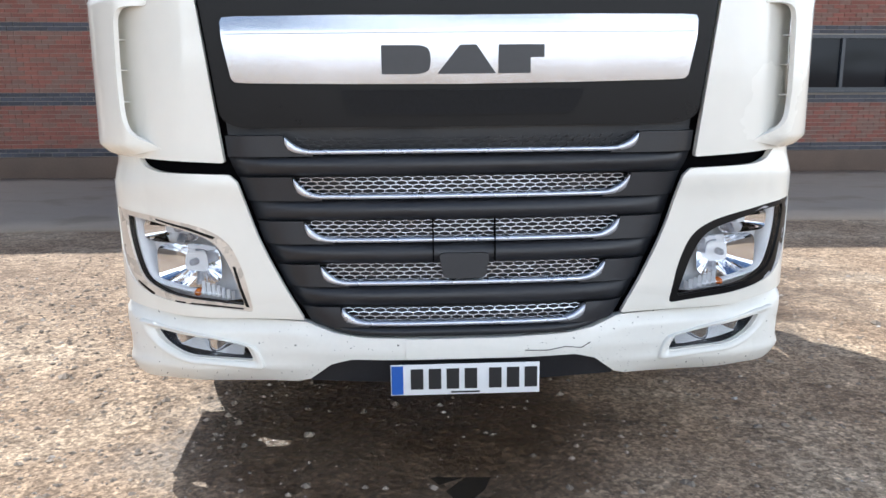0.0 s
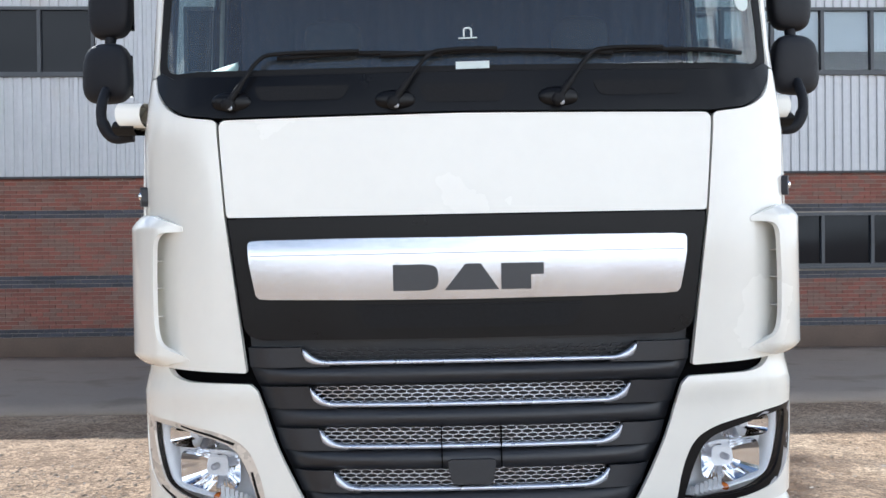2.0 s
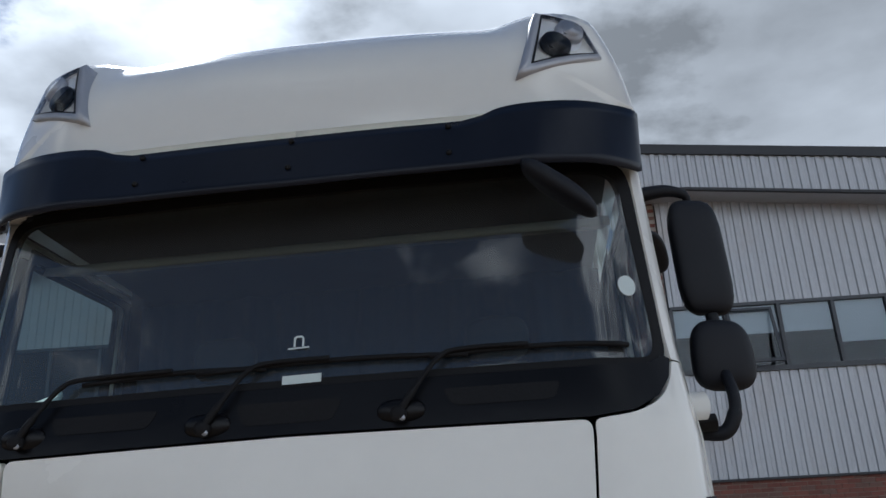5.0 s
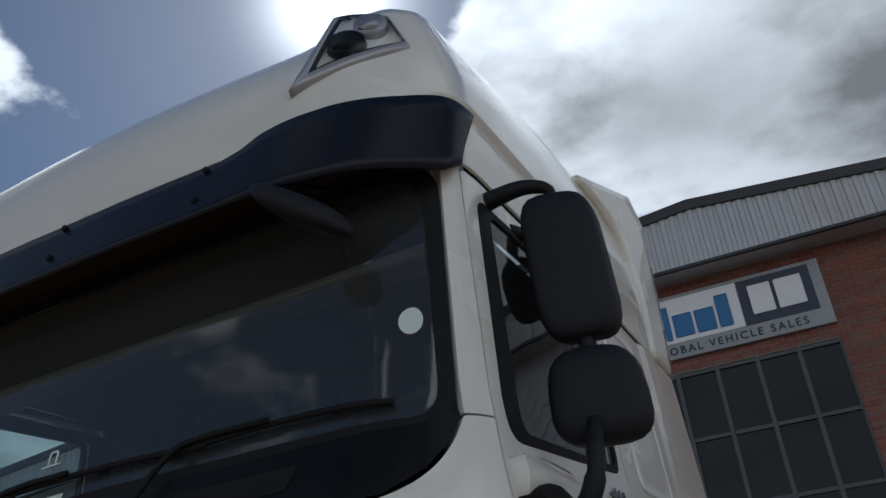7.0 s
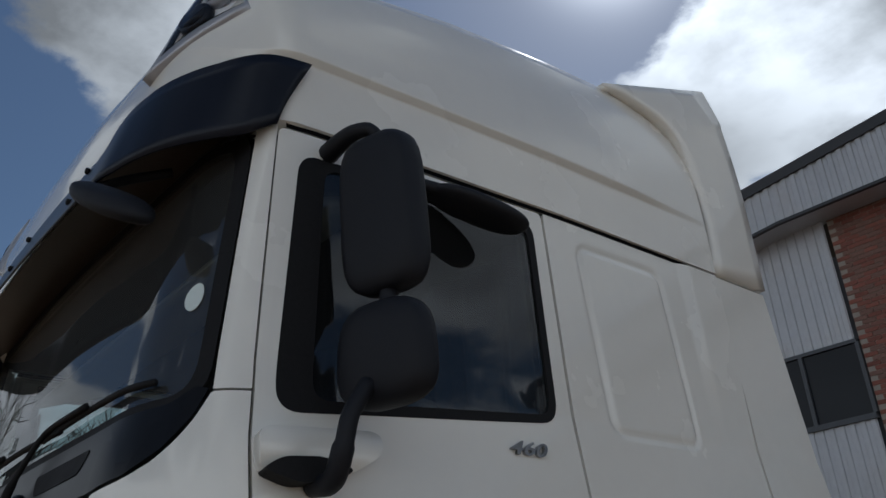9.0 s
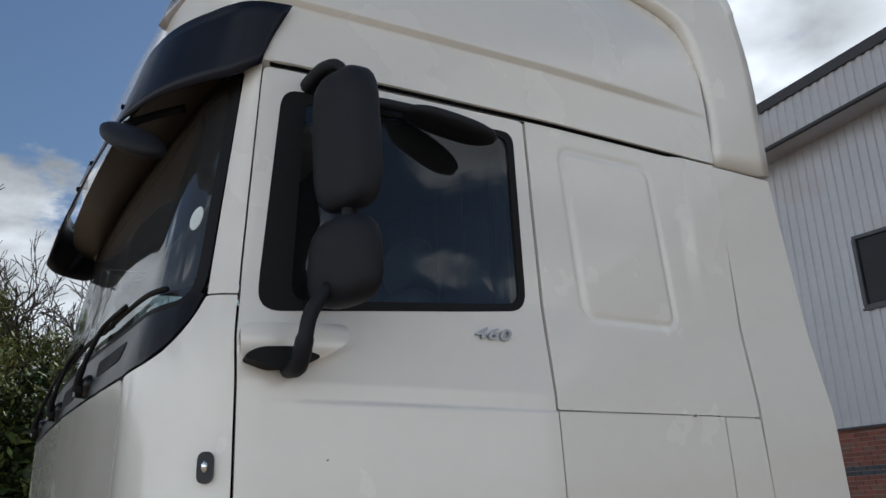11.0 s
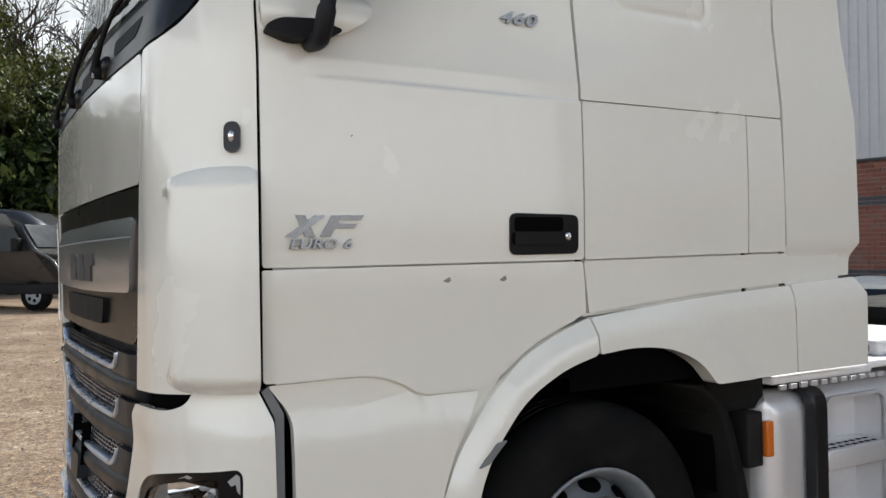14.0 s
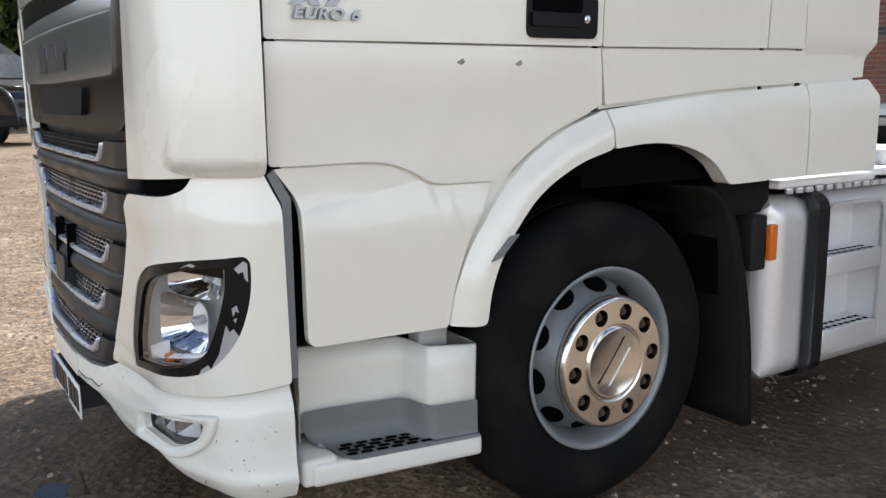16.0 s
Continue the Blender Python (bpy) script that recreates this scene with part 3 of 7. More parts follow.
for (xs, zt, zb), nz in zip(STRIPS, TOPS):
    z1, z0 = zb - 0.010, nz + 0.004
    bar("slat", z0, z1, gx(z0) - 0.008, gx(z1) - 0.008, 0.056, BLACK, grille, base=-0.04)
    # silver strip, turned up at its ends
    bm = bmesh.new()

    def along(u, zt=zt, zb=zb, xs=xs):
        x = (2 * u - 1) * xs
        k = max(0.0, (abs(x) - (xs - 0.095)) / 0.095)
        return x, zb + (zt - zb) * (1 - math.sqrt(max(0.0, 1 - min(1.0, k) ** 2)))
    def strip_pt(u, v, o):
        x, z = along(u)
        w = 0.0145 + 0.022 * max(0.0, (abs(x) - (xs - 0.085)) / 0.085) ** 1.5
        return cab(x, min(zt, z + (v - 0.5) * w), o)
    sheet(bm, lambda u, v: strip_pt(u, v, 0.014 + 0.003 * math.sin(math.pi * v)), 110, 3, back=lambda u, v: strip_pt(u, v, -0.01))
    sharpen(bm, 50)
    part("silver_strip", bm, STRIP, grille, "satin silver strip turned up at its ends")
    for sgn in (1, -1):
        edge = [(xs - 0.095 + 0.095 * k / 6 + 0.006, zb - 0.006 + (zt - zb) * (1 - math.sqrt(1 - (k / 6) ** 2))) for k in range(7)]
        skin("grille_cheek", [(xs - 0.095, zb - 0.014)] + edge + [(xs + 0.004, zt + 0.006), (gx(zt) - 0.010, zt + 0.006), (gx(zb) - 0.010, zb - 0.014)], BLACK, grille, off=lambda p, z: 0.008 - 0.03 * max(0.0, (p - gx(z) + 0.07) / 0.06), sgn=sgn, thick=0.04, step=(0.03, 0.05))
    # honeycomb mesh above the strip
    bm = bmesh.new()
    cw, ch, rows_n = 0.0385, 0.0180, 4 if zt - zb > 0.051 else 3
    cols = int(2 * xs / cw)
    for r in range(rows_n):
        for c in range(-1, cols + 1):
            cx = -xs + (c + 0.5 + 0.5 * (r % 2)) * cw
            cz = zb + 0.008 + ch * (0.50 + 0.75 * r)
            if abs(cx) > xs - 0.002 - 0.055 * max(0.0, 1 - (cz - zb) / (zt - zb)):
                continue
            hexa = [(-0.5, 0.25), (0, 0.5), (0.5, 0.25), (0.5, -0.25), (0, -0.5), (-0.5, -0.25)]
            o = [bm.verts.new(cab(cx + a * cw, cz + b * ch, -0.007)) for a, b in hexa]
            i = [bm.verts.new(cab(cx + a * cw * 0.93, cz + b * ch * 0.82, -0.007)) for a, b in hexa]
            d = [bm.verts.new(cab(cx + a * cw * 0.93, cz + b * ch * 0.82, -0.020)) for a, b in hexa]
            for k in range(6):
                j = (k + 1) % 6
                bm.faces.new((o[k], i[k], i[j], o[j]))
                bm.faces.new((i[k], d[k], d[j], i[j])).material_index = 1
    part("mesh_insert", bm, (STRIP if zt < 1.15 else BLACK, BLACK), grille, "honeycomb grille mesh", smooth=False)
# radar cover in the middle
skin("sensor_cover", rounded([(-0.088, 0.815), (0.088, 0.815), (0.074, 0.728), (-0.074, 0.728)], 0.02), BLACK, grille, off=0.03, thick=0.06, label="black square sensor cover")
for xs in (0.107, -0.107):
    skin("joint", [(xs - 0.002, 0.785), (xs + 0.002, 0.785), (xs + 0.002, 0.93), (xs - 0.002, 0.93)], DARK, grille, off=0.024, thick=0.03)
# brushed panel with its lettering
def crown(p, z):
    return 0.008 + 0.006 * (1 - (p / 0.8) ** 2) - 0.16 * max(0.0, z - 1.553) - 0.25 * (z - 1.49) ** 2
name_panel = skin("name_panel", mirror_poly([(0, 1.608), (0.4, 1.610), (0.75, 1.608), (0.789, 1.605), (0.796, 1.592), (0.791, 1.53), (0.768, 1.410), (0.755, 1.396), (0.71, 1.393), (0.4, 1.388), (0, 1.385)][::-1]),
                  SILVER, grille, off=crown, thick=0.03, step=(0.025, 0.0125), label="brushed aluminium name panel")
# thin grey strip painting the horizon's reflected line across the panel
skin("reflection_line", mirror_poly([(0, 1.5505), (0.786, 1.5495), (0.786, 1.5535), (0, 1.5545)]), LAMP_GREY, name_panel, off=lambda p, z: crown(p, z) + 0.0015, thick=0.004)
BADGES = [rounded([(-0.270, 1.512, 0), (-0.115, 1.512, 0.045), (-0.105, 1.465, 0.02), (-0.115, 1.418, 0.045), (-0.270, 1.418, 0)], 0.0),
          [(-0.085, 1.418), (-0.010, 1.512), (0.045, 1.512), (0.110, 1.418)],
          [(0.118, 1.512), (0.271, 1.512), (0.271, 1.470), (0.225, 1.470), (0.225, 1.418), (0.118, 1.418)]]
for b in BADGES:
    skin("badge_shape", b, BADGE, name_panel, off=lambda p, z: crown(p, z) + 0.004, thick=0.006, label="dark grey maker's badge block", step=(0.2, 0.2))

# ---- bumper ----
bumper = tagged(new("bumper"), "white plastic bumper with stone chips")
bumper.parent = lorry
FOG = rounded([(0.752, 0.424, 0.02), (0.775, 0.480, 0.02), (0.90, 0.508, 0.03), (1.09, 0.535, 0.02), (1.122, 0.538, 0.015), (1.092, 0.490, 0.03), (1.00, 0.444, 0.05)], 0.02, 5)


def bump_off(p, z):
    q = abs(p)
    k = min(1.0, max(0.0, (q - 0.38) / 0.45))
    k = k * k * (3 - 2 * k)
    top = line(q, [(0, 0.514), (0.46, 0.530), (0.60, 0.570), (0.95, 0.580), (1.20, 0.614), (1.45, 0.640)])
    shoulder = min(1.0, max(0.0, (top - z) / 0.042))
    tuck = max(0.0, (0.398 - z) / 0.06)
    mid = 0.010 * math.exp(-((z - 0.46) / 0.10) ** 2) * (1 - k)
    return mid + k * (-0.012 + 0.029 * shoulder - 0.007 * min(1.0, max(0.0, (0.545 - z) / 0.06)) - 0.030 * tuck * tuck + 0.008 * math.exp(-((z - 0.40) / 0.018) ** 2))


HALF = [(0, 0.436), (0.40, 0.436), (0.475, 0.415), (0.555, 0.352), (0.60, 0.338), (0.80, 0.332), (1.10, 0.338), (S(0.33), 0.342), (S(0.322), 0.636), (1.20, 0.612), (0.95, 0.578), (0.60, 0.570), (0.556, 0.566), (0.46, 0.530), (0.36, 0.516), (0, 0.510)]
FOGM = [(-x, z) for x, z in reversed(FOG)]
bumper_skin = skin("bumper_skin", mirror_poly(HALF), WHITE_PLASTIC, bumper, off=bump_off, thick=0.04, holes=[FOG, FOGM], step=(0.04, 0.0125))
skin("towing_flap", mirror_poly(rounded([(0, 0.440), (0.208, 0.440, 0.01), (0.208, 0.512, 0.01), (0, 0.512)], 0.0)), WHITE_PLASTIC, bumper, off=lambda p, z: bump_off(p, z) + 0.006, thick=0.02)
skin("valance", mirror_poly([(0, 0.330), (0.555, 0.335), (0.56, 0.36), (0.47, 0.430), (0, 0.450)]), BLACK, bumper, off=-0.03, thick=0.03, label="black lower valance")
for sgn in (1, -1):
    fog = tagged(new("fog_lamp"), "clear fog lamp set in the bumper")
    fog.parent = bumper
    skin("fog_bowl", FOG, CHROME, fog, off=lambda p, z: bump_off(p, z) - 0.06 - 0.02 * math.sin(40 * p), sgn=sgn, thick=0.002, step=(0.012, 0.03))
    skin("fog_wall", FOG, BLACK, fog, off=lambda p, z: bump_off(p, z) - 0.018, sgn=sgn, holes=[[(0.91 + (x - 0.91) * 0.94, 0.482 + (z - 0.482) * 0.90) for x, z in FOG]], thick=0.05)
    c = skin("fog_lens", FOG, LENS, fog, off=lambda p, z: bump_off(p, z) - 0.022, sgn=sgn, thick=0.003)
    c.visible_shadow = False
    bm = bmesh.new()
    sheet(bm, lambda u, v: cab(sgn * (0.80 + 0.30 * u), 0.430 + 0.05 * u + 0.035 * v, -0.030 - 0.045 * v), 8, 4)
    part("fog_facet", bm, LAMP_PALE, fog)
    bm = bmesh.new()
    rings = []
    for kx, kz, o in ((0.99, 0.98, -0.018), (1.04, 1.10, 0.004), (1.14, 1.26, 0.012), (1.24, 1.46, 0.016), (1.29, 1.56, 0.011), (1.31, 1.60, -0.002)):
        rings.append([bm.verts.new((lambda p, z: cab(sgn * p, z, bump_off(p, z) + o))(0.915 + (x - 0.915) * kx + 0.02 * (kx - 1), 0.482 + (z - 0.482) * kz)) for x, z in FOG])
    for r0, r1 in zip(rings, rings[1:]):
        for k in range(len(FOG)):
            j = (k + 1) % len(FOG)
            bm.faces.new((r0[k], r0[j], r1[j], r1[k]) if sgn < 0 else (r0[k], r1[k], r1[j], r0[j]))
    part("fog_lip", bm, WHITE_PLASTIC, bumper, "raised white rim round the fog lamp")
# stone chips and a crack
rng = random.Random(11)
bm = bmesh.new()
for k in range(330):
    p, z = rng.choice((1, -1)) * (0.40 + 0.95 * rng.random() ** 1.3), rng.uniform(0.345, 0.60)
    if k % 9 == 0:
        p, z = rng.uniform(-0.4, 0.4), rng.uniform(0.445, 0.50)
    if 0.74 < abs(p) < 1.12 and 0.42 < z < 0.56:
        continue
    r = 0.0011 + 0.0022 * rng.random() ** 4
    n = 5
    vs = [bm.verts.new(cab(p + r * rng.uniform(0.6, 1.5) * math.cos(6.283 * j / n), z + r * rng.uniform(0.6, 1.3) * math.sin(6.283 * j / n), bump_off(p, z) + 0.0022)) for j in range(n)]
    bm.faces.new(vs)
tagged(part("stone_chips", bm, INK, bumper, smooth=False), "dark specks of chipped paint", kind="stuff")
crack = [(0.215, 0.462), (0.30, 0.458), (0.36, 0.468), (0.42, 0.460), (0.455, 0.478)]
skin("crack", crack + [(x, z + 0.0022) for x, z in crack[::-1]], INK, bumper, off=lambda p, z: bump_off(p, z) + 0.0025, thick=0.003)
# number plate
plate = tagged(new("number_plate"), "white front number plate with a blue band")
plate.parent = lorry
bm = bmesh.new()
box(bm, -0.262, 0.262, -0.038, -0.032, 0.312, 0.424, 0.002)
part("plate_sheet", bm, PLATE, plate)
bm = bmesh.new()
box(bm, -0.259, -0.218, -0.0405, -0.0375, 0.316, 0.420)
part("blue_band", bm, PLATE_BLUE, plate, smooth=False)
for i, x in enumerate((-0.170, -0.107, -0.044, 0.019, 0.105, 0.168, 0.231)):
    bm = bmesh.new()
    box(bm, x - 0.022, x + 0.022, -0.041, -0.0375, 0.334, 0.408)
    part("plate_bar", bm, INK, plate, smooth=False)
bm = bmesh.new()
box(bm, -0.05, 0.05, -0.041, -0.0375, 0.319, 0.324)
part("plate_bar", bm, INK, plate, smooth=False)
bm = bmesh.new()
box(bm, -0.22, 0.22, -0.032, 0.045, 0.33, 0.41)
part("plate_holder", bm, BLACK, plate, smooth=False)

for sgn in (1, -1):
    # near-black sheet painting the shade behind the bumper corner
    skin("corner_shade", [(0.38, 0.46), (0.86, 0.50), (0.90, 0.62), (0.72, 0.64), (0.80, 0.95), (0.60, 0.95)], DARK, lorry, off=-0.065, sgn=sgn, thick=0.01)

# ---- headlamps ----
LENS_EDGE = rounded([(0.772, 0.628, 0.015), (0.810, 0.760, 0.10), (0.858, 0.852, 0.06), (0.935, 0.890, 0.08), (1.08, 0.926, 0.08), (1.226, 0.944, 0.015), (1.226, 0.880, 0.06), (1.192, 0.785, 0.06), (1.150, 0.712, 0.06), (1.04, 0.667, 0.08)], 0.04, 6)
PEELS = [[(1.226, 0.800), (1.236, 0.784), (1.250, 0.792), (1.266, 0.774), (1.276, 0.766), (1.243, 0.712), (1.215, 0.684), (1.157, 0.664), (1.117, 0.657), (1.135, 0.682), (1.160, 0.696), (1.172, 0.688), (1.201, 0.728)],
         [(1.258, 0.938), (1.285, 0.956), (1.297, 0.950), (1.298, 0.905), (1.288, 0.915), (1.284, 0.932), (1.270, 0.926)], [(1.06, 0.925), (1.10, 0.941), (1.125, 0.938), (1.11, 0.932), (1.09, 0.934)],
         [(1.246, 0.842), (1.262, 0.850), (1.268, 0.832), (1.258, 0.836), (1.250, 0.822)], [(1.250, 0.815), (1.262, 0.820), (1.256, 0.806)], [(1.03, 0.641), (1.08, 0.652), (1.075, 0.645)]]


def bowl(name, sgn, pc, zc, rp, rz, deep, front, mat, parent, label=""):
    """A reflector dish sunk into the lamp."""
    bm = bmesh.new()
    rings = [[bm.verts.new((lambda p, z: cab(sgn * p, z, deep + (front - deep) * t * t))(pc + rp * t * math.copysign(abs(math.cos(j * math.pi / 16)) ** 0.5, math.cos(j * math.pi / 16)), zc + rz * t * math.copysign(abs(math.sin(j * math.pi / 16)) ** 0.5, math.sin(j * math.pi / 16)))) for j in range(32)] for t in (0.08, 0.35, 0.65, 1.0)]
    for r0, r1 in zip(rings, rings[1:]):
        for j in range(32):
            bm.faces.new((r0[j], r0[(j + 1) % 32], r1[(j + 1) % 32], r1[j]))
    bm.faces.new(rings[0])
    return part(name, bm, mat, parent, label, smooth=False)


for sgn in (1, -1):
    lamp = tagged(new("headlamp"), "clear headlamp with chrome reflectors and a peeling black surround" if sgn > 0 else "clear headlamp with chrome reflectors, its surround film mostly gone")
    lamp.parent = lorry
    skin("lamp_bowl", HL, LAMP_PALE, lamp, off=lambda p, z: -0.075 - 0.03 * math.cos((p - 1.0) * 9) * math.cos((z - 0.8) * 8), sgn=sgn, thick=0.002, step=(0.03, 0.03))
    skin("lamp_wall", HL, LAMP_PALE, lamp, off=0.0, sgn=sgn, holes=[[(0.99 + (x - 0.99) * 0.97, 0.80 + (z - 0.80) * 0.97) for x, z in HL]], thick=0.11, label="pale inner wall of the lamp")
    bez = skin("lamp_bezel", HL, GLOSS_BLACK if sgn > 0 else BEIGE_BEZEL, lamp, off=0.012, sgn=sgn, holes=[LENS_EDGE], thick=0.02, label="glossy black bezel with peeling film" if sgn > 0 else "bare beige bezel with scraps of black film")
    rim_in = [(1.01 + (x - 1.01) * 0.985, 0.79 + (z - 0.79) * 0.975) for x, z in LENS_EDGE]
    skin("lens_gasket", LENS_EDGE, GLOSS_BLACK, lamp, off=0.004, sgn=sgn, holes=[rim_in], thick=0.018)
    if sgn > 0:
        for q in PEELS:
            skin("peeled_patch", q, LAMP_GREY, bez, off=0.0132, sgn=sgn, thick=0.002, label="bare grey patch where film has peeled")
    else:
        for q in ([(0.757, 0.622), (0.780, 0.700), (0.797, 0.770), (0.806, 0.770), (0.790, 0.700), (0.770, 0.626)], [(0.86, 0.874), (0.95, 0.908), (1.07, 0.936), (1.07, 0.930), (0.955, 0.900), (0.868, 0.866)],
                  [(0.775, 0.620), (0.90, 0.636), (1.02, 0.648), (1.02, 0.642), (0.90, 0.629), (0.78, 0.615)], [(1.10, 0.668), (1.18, 0.710), (1.186, 0.705), (1.11, 0.661)]):
            skin("film_scrap", q, GLOSS_BLACK, bez, off=0.0132, sgn=sgn, thick=0.002, label="scrap of black film")
    c = skin("lamp_lens", LENS_EDGE, LENS, lamp, off=0.006, sgn=sgn, thick=0.003)
    c.visible_shadow = False
    main = bowl("reflector", sgn, 0.990, 0.765, 0.135, 0.078, -0.12, -0.030, CHROME, lamp, "chrome dipped-beam reflector")
    high = bowl("reflector", sgn, 1.060, 0.885, 0.130, 0.040, -0.11, -0.030, CHROME, lamp, "chrome main-beam reflector")
    for pc, zc, holder in ((0.990, 0.765, main), (1.060, 0.885, high)):
        bm = bmesh.new()
        tube(bm, [cab(sgn * pc, zc, -0.115), cab(sgn * pc, zc, -0.075), cab(sgn * pc, zc, -0.068)], [0.014, 0.012, 0.006], 12)
        part("bulb", bm, LAMP_GREY, holder)
    # swept trim band along the outer side and under the bowls
    T = [Vector(v) for v in bend([(1.214, 0.935, 0), (1.208, 0.86, 0), (1.172, 0.765, 0), (1.12, 0.706, 0), (1.0, 0.682, 0), (0.86, 0.660, 0)], 5)]
    bm = bmesh.new()
    sheet(bm, lambda u, v: (lambda q: cab(sgn * (q.x - 0.010 * v * (1.3 - u)), q.y + 0.010 * v * u, -0.012 - 0.020 * v))(T[round(u * 25)]), 25, 3, back=lambda u, v: (lambda q: cab(sgn * q.x, q.y, -0.07))(T[round(u * 25)]))
    sharpen(bm, 40)
    part("trim_band", bm, LAMP_PALE, lamp, "pale silver trim band")
    # clear ribbed indicator at the inner tip
    bm = bmesh.new()
    for k in range(7):
        p = 0.815 + 0.017 * k
        z0, z1 = 0.644 + 0.012 * k * 0.3, 0.676 + 0.006 * k
        q = [cab(sgn * (p + dp), z, o) for z in (z0, z1) for dp, o in ((0.0, -0.03), (0.0075, -0.012), (0.015, -0.03))]
        w = [bm.verts.new(v) for v in q]
        bm.faces.new((w[0], w[1], w[4], w[3])), bm.faces.new((w[1], w[2], w[5], w[4])), bm.faces.new((w[3], w[4], w[5])), bm.faces.new((w[0], w[2], w[1]))
    part("indicator_prisms", bm, LAMP_PALE, lamp, "bright ribbed indicator reflector", smooth=False)
    bm = bmesh.new()
    tube(bm, [cab(sgn * 0.945, 0.672, -0.014), cab(sgn * 0.945, 0.672, -0.05)], [0.011, 0.015], 12)
    part("indicator_bulb", bm, AMBER, lamp, "amber indicator bulb")

# ---- doors, side panels ----
WIN = rounded(sides([(0.335, 2.185, 0.07), (1.212, 2.272, 0.07), (1.226, 2.918, 0.05), (0.350, 2.880, 0.06)]), 0.05, 6)
WINI = rounded(sides([(0.430, 2.225, 0.05), (1.186, 2.294, 0.05), (1.198, 2.892, 0.04), (0.432, 2.858, 0.05)]), 0.05, 6)


def belt(p, z):
    """The door's pressed ridge, and the flank's slight barrel."""
    y = p - XA - LC + YC
    zr = 1.952
    k = min(1.0, max(0.0, (y - 0.42) / 0.25)) * (1.0 if y < 1.276 else 0.0)
    return 0.010 * k * min(1.0, max(0.0, (zr - z) / 0.005)) + 0.010 * math.exp(-((z - 1.70) / 0.30) ** 2)


def press(p, z):
    y = p - XA - LC + YC
    qy, qz = abs(y - 1.658 + 0.040 * (z - 2.588)) - 0.165, abs(z - 2.588) - 0.262
    d = math.hypot(max(qy, 0.0), max(qz, 0.0)) + min(max(qy, qz), 0.0) - 0.048
    fold = 0.012 * max(0.0, min(1.0, (y - 1.99) / 0.06)) * max(0.0, min(1.0, (z - 2.3) / 0.4))
    return -0.0075 * math.exp(-(d / 0.011) ** 2) + (0.002 if d < 0 else 0.0) + fold


for sgn in (1, -1):
    door = tagged(new("cab_door"), "cream-white cab door with a dark window")
    door.parent = lorry
    skin("door_skin", rounded(sides([(0.290, 1.460, 0.01), (1.2705, 1.464, 0.01), (1.2705, 2.0, 0), (1.274, 2.972, 0.02), (0.278, 2.945, 0.02), (0.290, 2.23, 0)]), 0.01), WHITE, door, off=belt, holes=[WIN], sgn=sgn, thick=0.03, step=(0.06, 0.0052))
    skin("window_frame", WIN, RUBBER_BLACK, door, off=0.002, sgn=sgn, holes=[WINI], thick=0.02, label="black window surround")
    g = skin("door_window", WINI, SIDE_GLASS, door, off=-0.004, sgn=sgn, thick=0.004, label="dark tinted door glass")
    g.visible_shadow = False
    # handle recess, grip and lock
    HND = rounded(sides([(0.993, 1.481), (1.245, 1.483), (1.245, 1.600), (0.993, 1.604)]), 0.025, 5)
    han = skin("door_handle", HND, GLOSS_BLACK, door, off=lambda p, z: belt(p, z) + 0.006, sgn=sgn, thick=0.02, label="black recessed door handle")
    skin("recess", rounded(sides([(1.008, 1.550), (1.185, 1.550), (1.185, 1.592), (1.008, 1.592)]), 0.012), DARK, han, off=lambda p, z: belt(p, z) + 0.008, sgn=sgn, thick=0.004)
    skin("grip", rounded(sides([(1.003, 1.512), (1.182, 1.512), (1.182, 1.548), (1.003, 1.548)]), 0.01), GLOSS_BLACK, han, off=lambda p, z: belt(p, z) + 0.017, sgn=sgn, thick=0.012)
    bm = bmesh.new()
    lathe(bm, [(1.25, 0.0001), (1.268, 0.0001), (1.268, 0.010), (1.262, 0.013), (1.25, 0.013)], 1.205, 1.535, 14, sgn)
    part("lock", bm, CHROME, han, "small chrome key lock")
    # skirt, cladding, wheel arch
    skin("door_skirt", rounded(sides([(0.289, 1.172, 0.01), (0.289, 1.4545, 0.005), (1.272, 1.4585, 0.005), (1.287, 1.298, 0.01), (1.10, 1.228, 0.1), (0.96, 1.135, 0.05), (0.915, 1.102, 0.02), (0.722, 1.104, 0.04), (0.66, 1.145, 0.04), (0.58, 1.172, 0.04)]), 0.01), WHITE, door, sgn=sgn, off=lambda p, z: 0.010 * math.exp(-((z - 1.42) / 0.10) ** 2), label="lower door skirt with two chips")
    skin("step_cladding", rounded(sides([(0.300, 1.166, 0.01), (0.577, 1.166, 0.04), (0.656, 1.138, 0.04), (0.719, 1.097, 0.04), (0.906, 1.096, 0.01), (0.835, 0.98, 0.1), (0.785, 0.84, 0.1), (0.762, 0.716, 0.01), (0.368, 0.726, 0.03), (0.362, 1.085, 0.03)]), 0.01), WHITE, lorry, sgn=sgn,
         off=lambda p, z: 0.008 - 0.02 * max(0.0, min(1.0, (z - 1.03) / 0.06)), label="white panel over the cab steps")
    LIP = [(1.298, 1.284), (1.115, 1.222), (0.975, 1.130), (0.865, 0.985), (0.795, 0.85), (0.768, 0.716)]

    def flare(p, z):
        y = p - XA - LC + YC
        best = 1.0
        for (y0, z0), (y1, z1) in zip(LIP, LIP[1:]):
            t = max(0.0, min(1.0, ((y - y0) * (y1 - y0) + (z - z0) * (z1 - z0)) / ((y1 - y0) ** 2 + (z1 - z0) ** 2)))
            best = min(best, math.hypot(y - y0 - t * (y1 - y0), z - z0 - t * (z1 - z0)))
        return 0.035 * min(1.0, best / 0.055) ** 0.8 + 0.001
